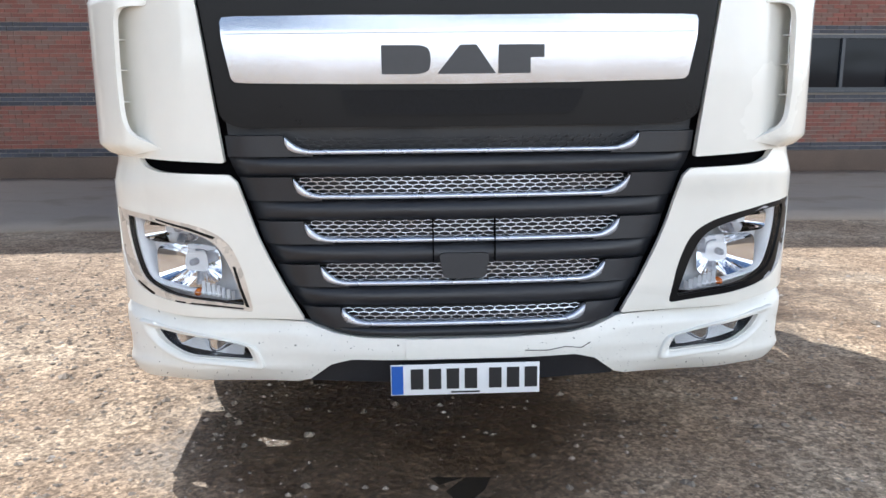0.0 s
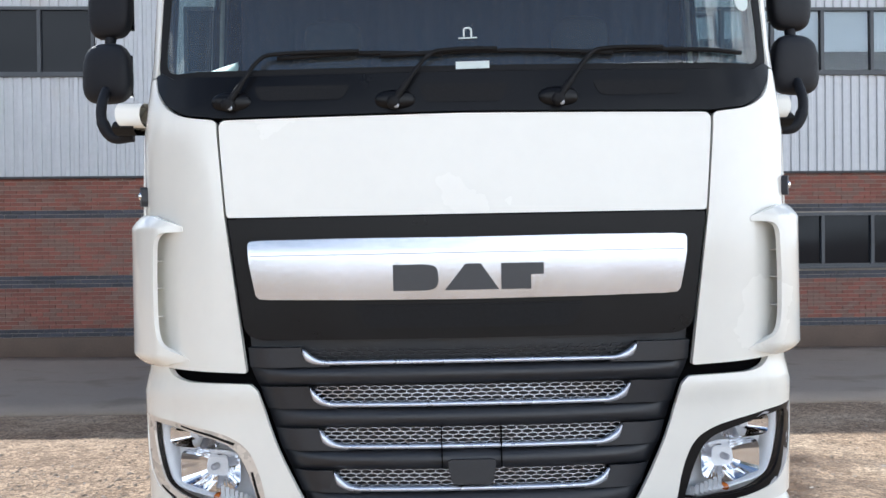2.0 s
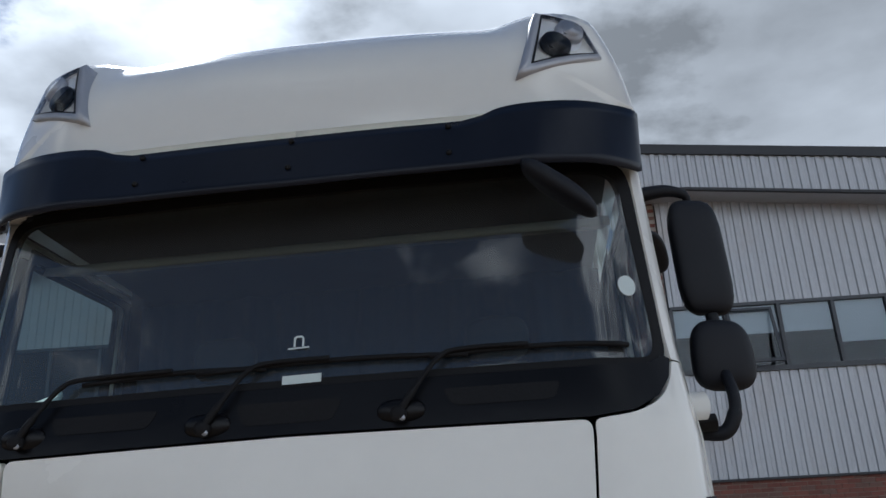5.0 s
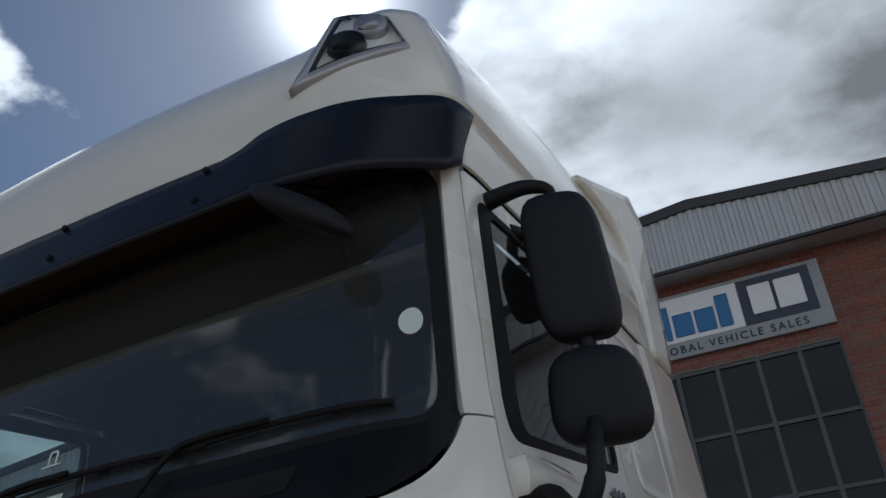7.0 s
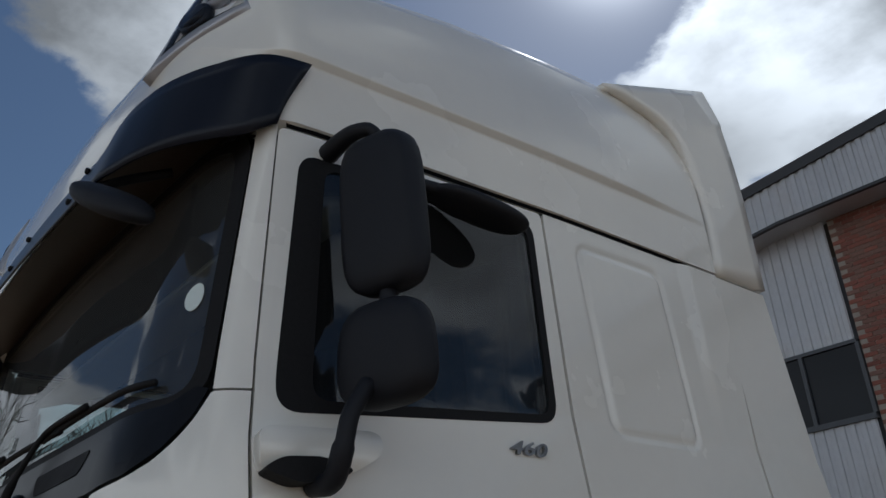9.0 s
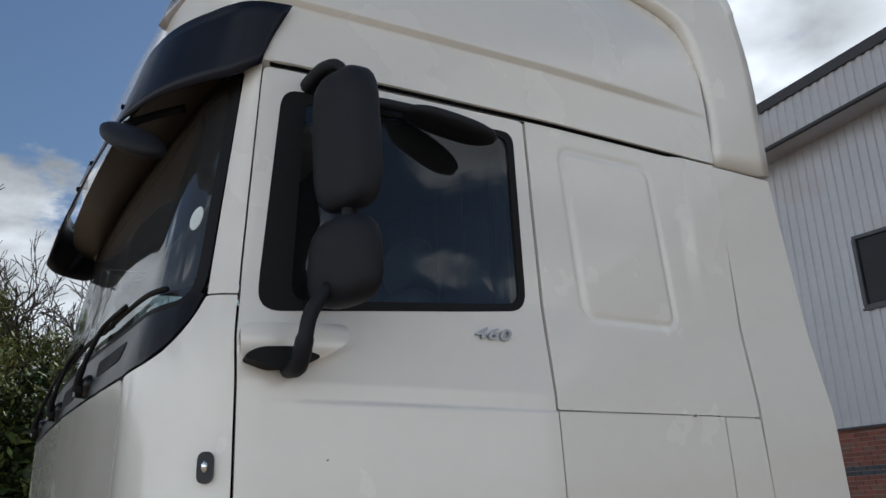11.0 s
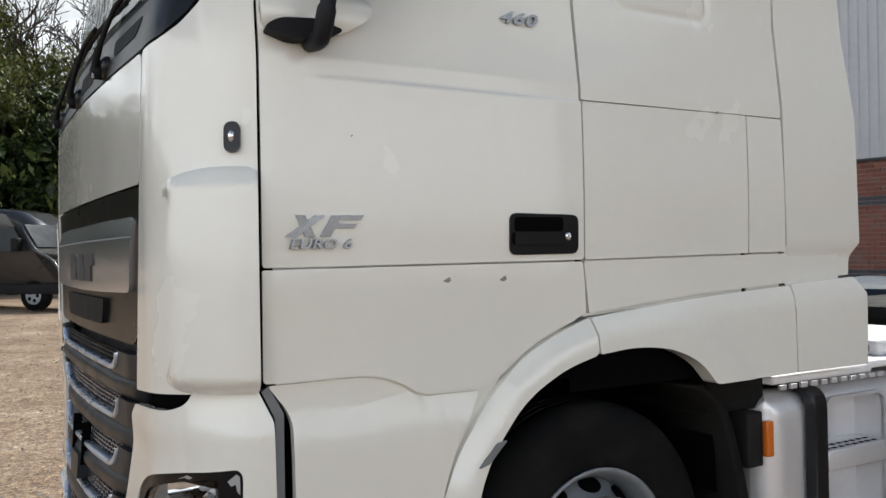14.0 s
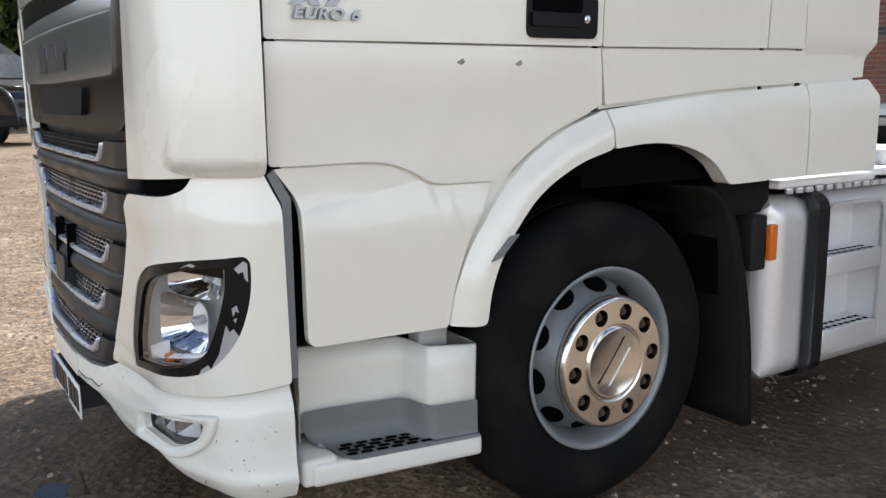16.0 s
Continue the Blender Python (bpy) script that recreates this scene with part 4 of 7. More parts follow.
    skin("wheel_arch", rounded(sides([(0.768, 0.716, 0.01), (0.866, 0.708, 0.02), (0.880, 0.82, 0.1), (0.930, 0.935, 0.1), (1.03, 1.060, 0.1), (1.174, 1.138, 0.1), (1.31, 1.172, 0.02), (1.298, 1.284, 0.01), (1.115, 1.222, 0.12), (0.975, 1.130, 0.10), (0.865, 0.985, 0.12), (0.795, 0.85, 0.1)]), 0.01), WHITE, lorry, sgn=sgn, off=flare, thick=0.05, step=(0.025, 0.025), label="white flared front wheel arch")
    def flare2(p, z):
        y = p - XA - LC + YC
        top = line(y, [(1.30, 1.290), (1.8, 1.335), (2.22, 1.358), (2.7, 1.375)])
        ring = max(0.0, min(1.0, (0.835 - math.hypot(y - 1.40, z - 0.50)) / 0.035))
        return (0.024 + 0.012 * ring) * min(1.0, max(0.0, (top - z) / 0.06)) ** 0.9 + 0.001
    skin("wheel_arch_rear", rounded(sides([(1.304, 1.284, 0.01), (1.80, 1.329, 0.2), (2.244, 1.352, 0.01), (2.252, 1.036, 0.01), (1.825, 1.034, 0.02), (1.75, 1.115, 0.1), (1.62, 1.170, 0.1), (1.46, 1.186, 0.1), (1.315, 1.172, 0.01)]), 0.01), WHITE, lorry, sgn=sgn, off=flare2, thick=0.06, step=(0.04, 0.03))
    skin("fairing_foot", rounded(sides([(2.252, 1.356), (2.628, 1.374), (2.678, 1.305), (2.676, 1.036), (2.260, 1.036)]), 0.012), WHITE, lorry, sgn=sgn, off=flare2, thick=0.05)
    skin("flank_panel", rounded(sides([(1.284, 1.459), (2.234, 1.470), (2.238, 1.362), (1.80, 1.341), (1.302, 1.298)]), 0.006), WHITE, lorry, sgn=sgn)
    skin("locker_door", rounded(sides([(1.2835, 1.4645), (2.022, 1.4735), (2.024, 1.957), (1.2835, 1.951)]), 0.008), WHITE, lorry, sgn=sgn, off=belt, label="white side locker door")
    skin("flank_strip", rounded(sides([(2.029, 1.4745), (2.224, 1.4765), (2.212, 1.955), (2.031, 1.956)]), 0.008), WHITE, lorry, sgn=sgn, off=belt)
    skin("sleeper_panel", rounded(sides([(1.2835, 1.958), (2.216, 1.962), (2.230, 2.984), (1.286, 2.978)]), 0.008), WHITE, lorry, sgn=sgn, off=press, step=(0.0095, 0.0095), label="sleeper side with a pressed blank panel")
    skin("side_fairing", rounded(sides([(2.242, 1.364), (2.628, 1.382), (2.632, 1.45, 0.03), (2.672, 1.505, 0.012), (2.660, 1.92), (2.582, 2.984), (2.244, 2.986), (2.230, 1.965)]), 0.008), WHITE, lorry, sgn=sgn,
         off=lambda p, z: -0.022 * max(0.0, min(1.0, (1.505 - z) / 0.05)), step=(0.05, 0.025), thick=0.03, label="white side air fairing behind the cab")
    # body shell behind the panel joints
    for ya, yb in ((0.37, 1.262), (1.292, 2.014), (2.038, 2.214), (2.250, 2.56)):
        low = [(y, line(y, [(0.36, 0.80), (0.79, 0.80), (0.86, 0.97), (0.98, 1.13), (1.12, 1.22), (1.28, 1.285), (1.80, 1.325), (2.6, 1.35)])) for y in [ya] + [q for q in (0.79, 0.86, 0.98, 1.12, 1.8) if ya < q < yb] + [yb]]
        hole = [[(S(0.79) + (p - S(0.79)) * 0.985, 2.56 + (z - 2.56) * 0.985) for p, z in WIN]] if ya < 0.5 else []
        skin("body_shell", sides(low + [(yb, 2.93), (ya, 2.90)]) if ya > 0.5 else sides(low + [(yb, 2.935), (0.32, 2.93), (0.32, 1.17), (0.37, 1.12)]), WHITE, lorry, off=-0.019, sgn=sgn, thick=0.006, holes=hole)
    # chips and rub marks
    for y, z, r in ((0.80, 1.416, 0.009), (0.977, 1.414, 0.009), (0.53, 1.80, 0.003), (1.87, 1.955, 0.006)):
        skin("paint_chip", [(S(y) - r * 1.6, z - r * 0.3), (S(y) - r * 0.2, z - r * 0.9), (S(y) + r, z - r * 0.2), (S(y) + r * 0.4, z + r * 0.9)], CHIP, door, off=lambda p, z: 0.0125 if z < 1.6 else 0.016, sgn=sgn, thick=0.003) if sgn > 0 else None
# ---- roof ----
def seam_z(y):
    return line(y, [(0.0, 2.966), (0.33, 2.969), (0.8, 2.985), (1.38, 2.999), (2.75, 2.999)])


P_END = S(2.242)


def roof_pt(q, t):
    """q: 0..1 from the middle of the front round to the back of the side; t: 0..1 wall (the ledge at 0.4), 1..2 cap."""
    p = q * P_END
    b = cab(p, 2.99, 0.006)
    f = max(0.0, min(1.0, (XA + LC * 0.75 - p) / (LC * 0.75 + 0.1)))
    f = f * f * (3 - 2 * f)
    bx, by, bz = b.x, b.y - 0.105 * f, seam_z(b.y) * (1 - f) + 3.105 * f
    hump = 4 * f * (1 - f)
    sx = bx * (0.925 - 0.045 * f + 0.01 * hump)
    sy = by + (0.20 * f if by < 1.0 else 0.0) + 0.02
    sz = line(by, [(0.3, 3.575), (0.5, 3.60), (1.0, 3.695), (1.5, 3.750), (2.3, 3.795)]) + f * (0.050 - 0.035 * (abs(bx) / 1.1) ** 2) + 0.045 * hump
    if t <= 1:
        h = sz - bz
        zr = 0.215 * t / 0.4 if t < 0.4 else 0.215 + (h - 0.215) * (t - 0.4) / 0.6
        k = (zr / h) ** 3.0
        fade = max(0.0, min(1.0, (2.25 - by) / 0.5)) * (1 - f)
        out = 0.020 * fade * (0.0 if t < 0.385 else min(1.0, (t - 0.385) / 0.015)) * (1 - max(0.0, (t - 0.4) / 0.6)) ** 1.5
        return Vector((bx + (sx - bx) * k + out, by + (sy - by) * k, bz + zr))
    k = t - 1
    cy = max(sy, min(0.95, sy + 0.6 * f)) if f > 0 else sy
    x, y = sx * (1 - k), sy + (cy - sy) * k
    zc = line(y, [(0.3, 3.665), (1.0, 3.780), (1.5, 3.835), (2.3, 3.880)])
    end = max(zc, sz + 0.01) if f > 0.98 else min(zc, line(y, [(0.20, 3.47), (0.27, 3.53), (0.35, 3.610), (0.60, 3.645), (0.95, 3.67), (1.5, 3.83)]))
    return Vector((x, y, sz + (end - sz) * (2 * k - k * k)))


roof = tagged(new("high_roof"), "tall cream-white moulded roof")
roof.parent = lorry
for sgn in (1, -1):
    bm = bmesh.new()
    ts = [0, 0.1, 0.2, 0.3, 0.36, 0.385, 0.40, 0.415, 0.44, 0.5, 0.58, 0.66, 0.74, 0.82, 0.89, 0.95, 1.0, 1.04, 1.1, 1.17, 1.25, 1.35, 1.5, 1.7, 2.0]
    n = 64
    g = [[bm.verts.new((lambda v: (sgn * v.x, v.y, v.z))(roof_pt(i / n, t))) for t in ts] for i in range(n + 1)]
    for i in range(n):
        for j in range(len(ts) - 1):
            bm.faces.new((g[i][j], g[i + 1][j], g[i + 1][j + 1], g[i][j + 1]) if sgn > 0 else (g[i][j], g[i][j + 1], g[i + 1][j + 1], g[i + 1][j]))
    lo = [bm.verts.new(v[0].co + Vector((0, 0, 0.0)) + Vector((-sgn * 0.05 * (0.3 + i / n), 0.06 * max(0, 1 - i / n * 1.5), -0.02))) for i, v in enumerate(g)]
    for i in range(n):
        bm.faces.new((g[i][0], lo[i], lo[i + 1], g[i + 1][0]))
        bm.edges.get((g[i][0], g[i + 1][0])).smooth = False
    sharpen(bm, 28)
    part("roof_shell", bm, WHITE, roof)
    # black joint under the roof shell
    bm = bmesh.new()
    sheet(bm, lambda u, v: (lambda c: (c.x, c.y, seam_z(c.y) - 0.020 + 0.022 * v))(cab(sgn * (S(0.30) + u * (P_END - S(0.30))), 2.98, 0.0015 - 0.004 * v)), 24, 1)
    part("roof_joint", bm, DARK, roof)
    # cream lip over the visor
    bm = bmesh.new()
    sheet(bm, lambda u, v: (lambda c: Vector((c.x, c.y - 0.142 + 0.030 * v, 3.020 + 0.095 * v)))(cab(sgn * u * 0.78, 2.99, 0.0)), 16, 2, back=lambda u, v: (lambda c: Vector((c.x, c.y - 0.085, 3.020 + 0.095 * v)))(cab(sgn * u * 0.78, 2.99, 0.0)))
    part("roof_lip", bm, CREAM, roof, "cream underside of the roof lip")
    # rear roof fairing
    bm = bmesh.new()
    A = bend([(1.178, 2.246, 3.000), (1.182, 2.262, 3.267), (1.172, 2.215, 3.533), (1.150, 2.105, 3.680), (1.105, 1.82, 3.775)], 5)
    B = bend([(1.180, 2.582, 3.000), (1.205, 2.535, 3.457), (1.222, 2.465, 3.715), (1.224, 2.455, 3.765), (1.195, 2.425, 3.935)], 5)
    sheet(bm, lambda u, v: (lambda a, b: Vector((sgn * (a.x + (b.x - a.x) * v + 0.012), a.y + (b.y - a.y) * v, a.z + (b.z - a.z) * v)))(A[round(u * 20)], B[round(u * 20)]), 20, 6,
          back=lambda u, v: (lambda a, b: Vector((sgn * (a.x + (b.x - a.x) * v - 0.03), a.y + (b.y - a.y) * v, a.z + (b.z - a.z) * v)))(A[round(u * 20)], B[round(u * 20)]))
    sharpen(bm, 45)
    part("roof_fairing", bm, WHITE, roof, "white fairing at the back of the roof")
bm = bmesh.new()
sheet(bm, lambda u, v: Vector(((2 * u - 1) * (1.105 + 0.09 * v), 1.82 + 0.605 * v, 3.775 + 0.16 * v + 0.05 * (1 - (2 * u - 1) ** 2))), 12, 6, back=lambda u, v: Vector(((2 * u - 1) * (1.105 + 0.09 * v), 1.82 + 0.605 * v, 3.745 + 0.16 * v + 0.05 * (1 - (2 * u - 1) ** 2))))
part("roof_deflector", bm, WHITE, roof)
# roof lamps
for sgn in (1, -1):
    lamp = tagged(new("roof_lamp"), "clear triangular spot lamp in a grey frame")
    lamp.parent = roof
    T0, B0, R0 = Vector((0.860, 0.236, 3.562)), Vector((0.778, 0.120, 3.242)), Vector((1.080, 0.281, 3.372))
    nrm = (B0 - T0).cross(R0 - T0).normalized()
    if nrm.y > 0:
        nrm = -nrm
    M0 = Vector((1.025, 0.272, 3.505))

    def tri_pt(u, v, o, k=1.0):
        a, b = T0.lerp(M0, u), B0.lerp(R0, u)
        c = (T0 + B0 + R0 + M0) / 4
        q = a.lerp(b, v)
        q = c.lerp(q, k) + nrm * (o + 0.002 + 0.030 * math.sin(math.pi * u) * math.sin(math.pi * (0.1 + 0.8 * v)))
        return Vector((sgn * q.x, q.y, q.z))
    ringk = [(i / 8, 0) for i in range(8)] + [(1, j / 8) for j in range(8)] + [(1 - i / 8, 1) for i in range(8)] + [(0, 1 - j / 8) for j in range(8)]

    def inset(u, v, o, k):
        """A point of the opening: the frame is broad along the inner side and the foot, narrow elsewhere."""
        return tri_pt(k + (0.99 - k) * u, 0.02 + (0.98 - 0.9 * k) * v, o)

    def band(name, loops, mat, label=""):
        bm = bmesh.new()
        rows = [[bm.verts.new(fn(u, v)) for u, v in ringk] for fn in loops]
        for a, b in zip(rows, rows[1:]):
            for k in range(len(ringk)):
                j = (k + 1) % len(ringk)
                bm.faces.new((a[k], b[k], b[j], a[j]))
        sharpen(bm, 40)
        return part(name, bm, mat, lamp, label)
    band("lamp_frame", [lambda u, v: tri_pt(u, v, -0.04, 1.03), lambda u, v: tri_pt(u, v, 0.018, 1.03), lambda u, v: inset(u, v, 0.024, 0.11), lambda u, v: inset(u, v, 0.004, 0.115)], LAMP_GREY, "silver-grey lamp frame")
    band("lamp_gasket", [lambda u, v: inset(u, v, 0.020, 0.108), lambda u, v: inset(u, v, 0.022, 0.145), lambda u, v: inset(u, v, 0.006, 0.15)], GLOSS_BLACK, "black seal round the lens")
    band("lamp_wall", [lambda u, v: inset(u, v, 0.016, 0.14), lambda u, v: inset(u, v, -0.003, 0.16)], LAMP_PALE, "pale lamp lining")
    bm = bmesh.new()
    sheet(bm, lambda u, v: inset(u, v, -0.003 - 0.006 * math.sin(math.pi * u) * math.sin(math.pi * v), 0.12), 10, 10)
    part("lamp_back", bm, LAMP_PALE, lamp)
    d = Vector((sgn * nrm.x, nrm.y, nrm.z))
    for uu, vv, rr, mat, mat2, label in ((0.42, 0.60, 0.055, GLOSS_BLACK, CHROME, "dark round spot lamp"), (0.68, 0.26, 0.050, LAMP_GREY, LAMP_PALE, "grey round reflector")):
        q = tri_pt(uu, vv, -0.006)
        bm = bmesh.new()
        tube(bm, [q, q + d * 0.022, q + d * 0.025, q + d * 0.020], [rr * 1.1, rr, rr * 0.8, rr * 0.74], 20)
        barrel = part("spot_barrel", bm, mat, lamp, label)
        bm = bmesh.new()
        tube(bm, [q + d * 0.018, q + d * 0.021], [rr * 0.72, rr * 0.3], 16)
        part("spot_glass", bm, mat2, barrel)
    bm = bmesh.new()
    sheet(bm, lambda u, v: inset(u, v, 0.026, 0.13), 8, 8)
    c = part("lamp_cover", bm, LENS, lamp)
    c.visible_shadow = False

# ---- sun visor ----
PV0, PV1 = S(0.258), S(0.362)


def visor_pt(u, v, o=0.0):
    s = 2 * u - 1
    p = abs(s) * (PV0 + (PV1 - PV0) * v)
    k = max(0.0, min(1.0, (p - 0.80) / (S(0.30) - 0.80)))
    k = k * k * (3 - 2 * k)
    off = (0.235 - 0.075 * v) * (1 - k) + (0.030 - 0.018 * max(0.0, min(1.0, (p - S(0.16)) / 0.16)) + 0.014 * v) * k
    zb = line(p, [(0, 2.850), (0.9, 2.858), (1.2, 2.895), (S(0.27), 2.953)])
    zt = line(p, [(0, 3.066), (0.60, 3.068), (0.67, 3.082), (0.73, 3.106), (0.78, 3.113), (1.15, 3.140), (S(0.36), 3.160)])
    c = cab(math.copysign(p, s), 3.0, off + o)
    return Vector((c.x, c.y, zb + (zt - zb) * v))


bm = bmesh.new()
sheet(bm, lambda u, v: (lambda q, e: cab((2 * u - 1) * S(0.30), 2.996, 0.0) + Vector((0, -0.150 * e * v + 0.02 * (1 - v), 0.002 * v)))(2 * u - 1, 1 - abs(2 * u - 1) ** 4), 40, 3)
part("visor_soffit", bm, HEADER, lorry, "dark brown soffit behind the visor")
visor = tagged(new("sun_visor"), "dark smoked sun visor across the windscreen")
visor.parent = lorry
bm = bmesh.new()
sheet(bm, visor_pt, 120, 6, back=lambda u, v: visor_pt(u, v, -0.006))
sharpen(bm, 50)
part("visor_blade", bm, VISOR, visor)
for x in (-0.55, 0.0, 0.555):
    for z, o in ((2.929, 0.206), (3.046, 0.167)):
        bm = bmesh.new()
        c = cab(x, 3.0, o)
        tube(bm, [Vector((c.x, c.y, z)), Vector((c.x, c.y - 0.010, z)), Vector((c.x, c.y - 0.013, z))], [0.010, 0.010, 0.005], 10)
        part("screw", bm, RUBBER_BLACK, visor)
for sgn in (1, -1):
    bm = bmesh.new()
    c = cab(sgn * S(0.205), 3.0, 0.024)
    tube(bm, [Vector((c.x - sgn * 0.02, c.y, 3.0)), Vector((c.x + sgn * 0.010, c.y, 3.0))], 0.012, 10)
    part("screw", bm, BLACK, visor)

# ---- mirrors ----
def pod(bm, c, size, power=3.2, lean=(0, 0), n=24, m=12):
    """A soft-cornered housing round c."""
    rows = []
    for j in range(m + 1):
        a = -math.pi / 2 + math.pi * j / m
        row = []
        for i in range(n):
            b = 2 * math.pi * i / n
            f = lambda t: math.copysign(abs(t) ** (2 / power), t)
            x, y, z = f(math.cos(a)) * f(math.cos(b)), f(math.cos(a)) * f(math.sin(b)), f(math.sin(a))
            row.append(bm.verts.new((c[0] + size[0] * x / 2 + lean[0] * z, c[1] + size[1] * y / 2 + lean[1] * z, c[2] + size[2] * z / 2)))
        rows.append(row)
    for r0, r1 in zip(rows, rows[1:]):
        for i in range(n):
            bm.faces.new((r0[i], r0[(i + 1) % n], r1[(i + 1) % n], r1[i]))
    bmesh.ops.remove_doubles(bm, verts=bm.verts[:], dist=1e-5)


for sgn in (1, -1):
    mir = tagged(new("door_mirror"), "tall black door mirror over a smaller wide-angle one")
    mir.parent = lorry
    mir.location = (0.0, 0.0, 0.0) if sgn > 0 else (-0.062, -0.03, 0.008)
    bm = bmesh.new()
    pod(bm, (0, 0, 0), (0.208, 0.115, 0.430), 4.2, (-0.008, 0.0))
    for v in bm.verts:
        v.co.x *= 0.93 - 0.25 * min(0, v.co.z) * 0.6
        v.co = Vector((sgn * (1.369 + v.co.x), 0.512 + v.co.y * (1.0 if v.co.y < 0 else 0.7) + (v.co.x * 0.30), 2.662 + v.co.z))
    if sgn < 0:
        bmesh.ops.reverse_faces(bm, faces=bm.faces[:])
    part("main_housing", bm, TEXTURED, mir)
    bm = bmesh.new()
    pod(bm, (0, 0, 0), (0.222, 0.115, 0.245), 3.2)
    for v in bm.verts:
        v.co.x *= 1.0 - 0.5 * v.co.z
        v.co = Vector((sgn * (1.385 + v.co.x), 0.497 + v.co.y * (1.0 if v.co.y < 0 else 0.7) + v.co.x * 0.30, 2.298 + v.co.z))
    if sgn < 0:
        bmesh.ops.reverse_faces(bm, faces=bm.faces[:])
    part("wide_housing", bm, TEXTURED, mir)
    for nm, x0, x1, z0, z1 in (("mirror_glass", 1.295, 1.435, 2.49, 2.84), ("wide_glass", 1.305, 1.465, 2.215, 2.38)):
        bm = bmesh.new()
        box(bm, sgn * x0, sgn * x1, 0.538, 0.548, z0, z1, 0.004)
        part(nm, bm, CHROME, mir)
    bm = bmesh.new()
    tube(bm, bend([(sgn * 1.374, 0.512, 2.47), (sgn * 1.380, 0.505, 2.40)], 4), 0.022, 12)
    part("link", bm, TEXTURED, mir)
    bm = bmesh.new()
    tube(bm, bend([(sgn * 1.375, 0.450, 2.225), (sgn * 1.378, 0.402, 2.154), (sgn * 1.370, 0.388, 2.085), (sgn * 1.330, 0.388, 2.026), (sgn * 1.25, 0.392, 2.030)], 6), [0.020] * 12 + [0.024] * 13, 12)
    part("lower_arm", bm, TEXTURED, mir, "curved black tube arm")
    bm = bmesh.new()
    tube(bm, bend([(sgn * 1.352, 0.512, 2.86), (sgn * 1.350, 0.492, 2.898), (sgn * 1.28, 0.476, 2.918), (sgn * 1.160, 0.468, 2.905)], 6), [0.016] * 7 + [0.018 + 0.001 * i for i in range(12)], 10)
    part("upper_arm", bm, TEXTURED, mir)
    # bracket on the door
    skin("bracket_cover", rounded(sides([(0.292, 2.142), (0.585, 2.165), (0.578, 2.105), (0.50, 2.055), (0.295, 2.046)]), 0.03, 5), WHITE, mir, off=lambda p, z: 0.018 + 0.034 * math.sin(math.pi * max(0.03, min(0.97, (z - 2.045) / 0.122))) ** 0.6, sgn=sgn, thick=0.09, step=(0.03, 0.010), label="white mirror foot cover")
    skin("bracket_foot", rounded(sides([(0.294, 2.048), (0.33, 2.076), (0.42, 2.084), (0.500, 2.062), (0.45, 2.034), (0.36, 2.024)]), 0.02, 4), RUBBER_BLACK, mir, off=0.060, sgn=sgn, thick=0.08)
    # repeater
    rep = skin("side_marker", rounded([(S(0.195), 1.745), (S(0.240), 1.748), (S(0.240), 1.822), (S(0.195), 1.820)], 0.022, 5), BLACK, lorry, off=0.022, sgn=sgn, thick=0.024, label="black oval side marker lamp")
    bm = bmesh.new()
    c = cab(sgn * S(0.217), 1.785, 0.022)
    pod(bm, (c.x, c.y, c.z), (0.016, 0.018, 0.03), 2.2, n=10, m=6)
    part("marker_lens", bm, CHROME, rep)
# kerb mirror over the nearside door
kerb = tagged(new("kerb_mirror"), "black domed kerb mirror over the door window")
kerb.parent = lorry
bm = bmesh.new()
pod(bm, (0, 0, 0), (0.13, 0.29, 0.050), 2.6)
for v in bm.verts:
    v.co = Vector((1.268 + v.co.x + 0.25 * v.co.y, 0.915 + v.co.y, 2.838 + v.co.z - 0.27 * v.co.y))
part("kerb_housing", bm, TEXTURED, kerb)
bm = bmesh.new()
tube(bm, bend([(1.165, 0.63, 2.905), (1.20, 0.70, 2.90), (1.27, 0.84, 2.862)], 5), 0.018, 10)
part("kerb_arm", bm, TEXTURED, kerb)
# front mirror
fm = tagged(new("front_mirror"), "black front mirror hung from the visor")
fm.parent = lorry
bm = bmesh.new()
pod(bm, (0, 0, 0), (0.27, 0.15, 0.085), 2.6)
for v in bm.verts:
    v.co = Vector((0.872 + v.co.x * 0.85, 0.030 + v.co.y * 0.9 + 0.30 * v.co.x, 2.772 + v.co.z - 0.55 * v.co.x))
part("front_housing", bm, TEXTURED, fm)
bm = bmesh.new()
tube(bm, bend([(0.80, 0.02, 2.85), (0.80, 0.10, 2.90), (0.84, 0.19, 2.93)], 5), 0.014, 8)
part("front_arm", bm, TEXTURED, fm)

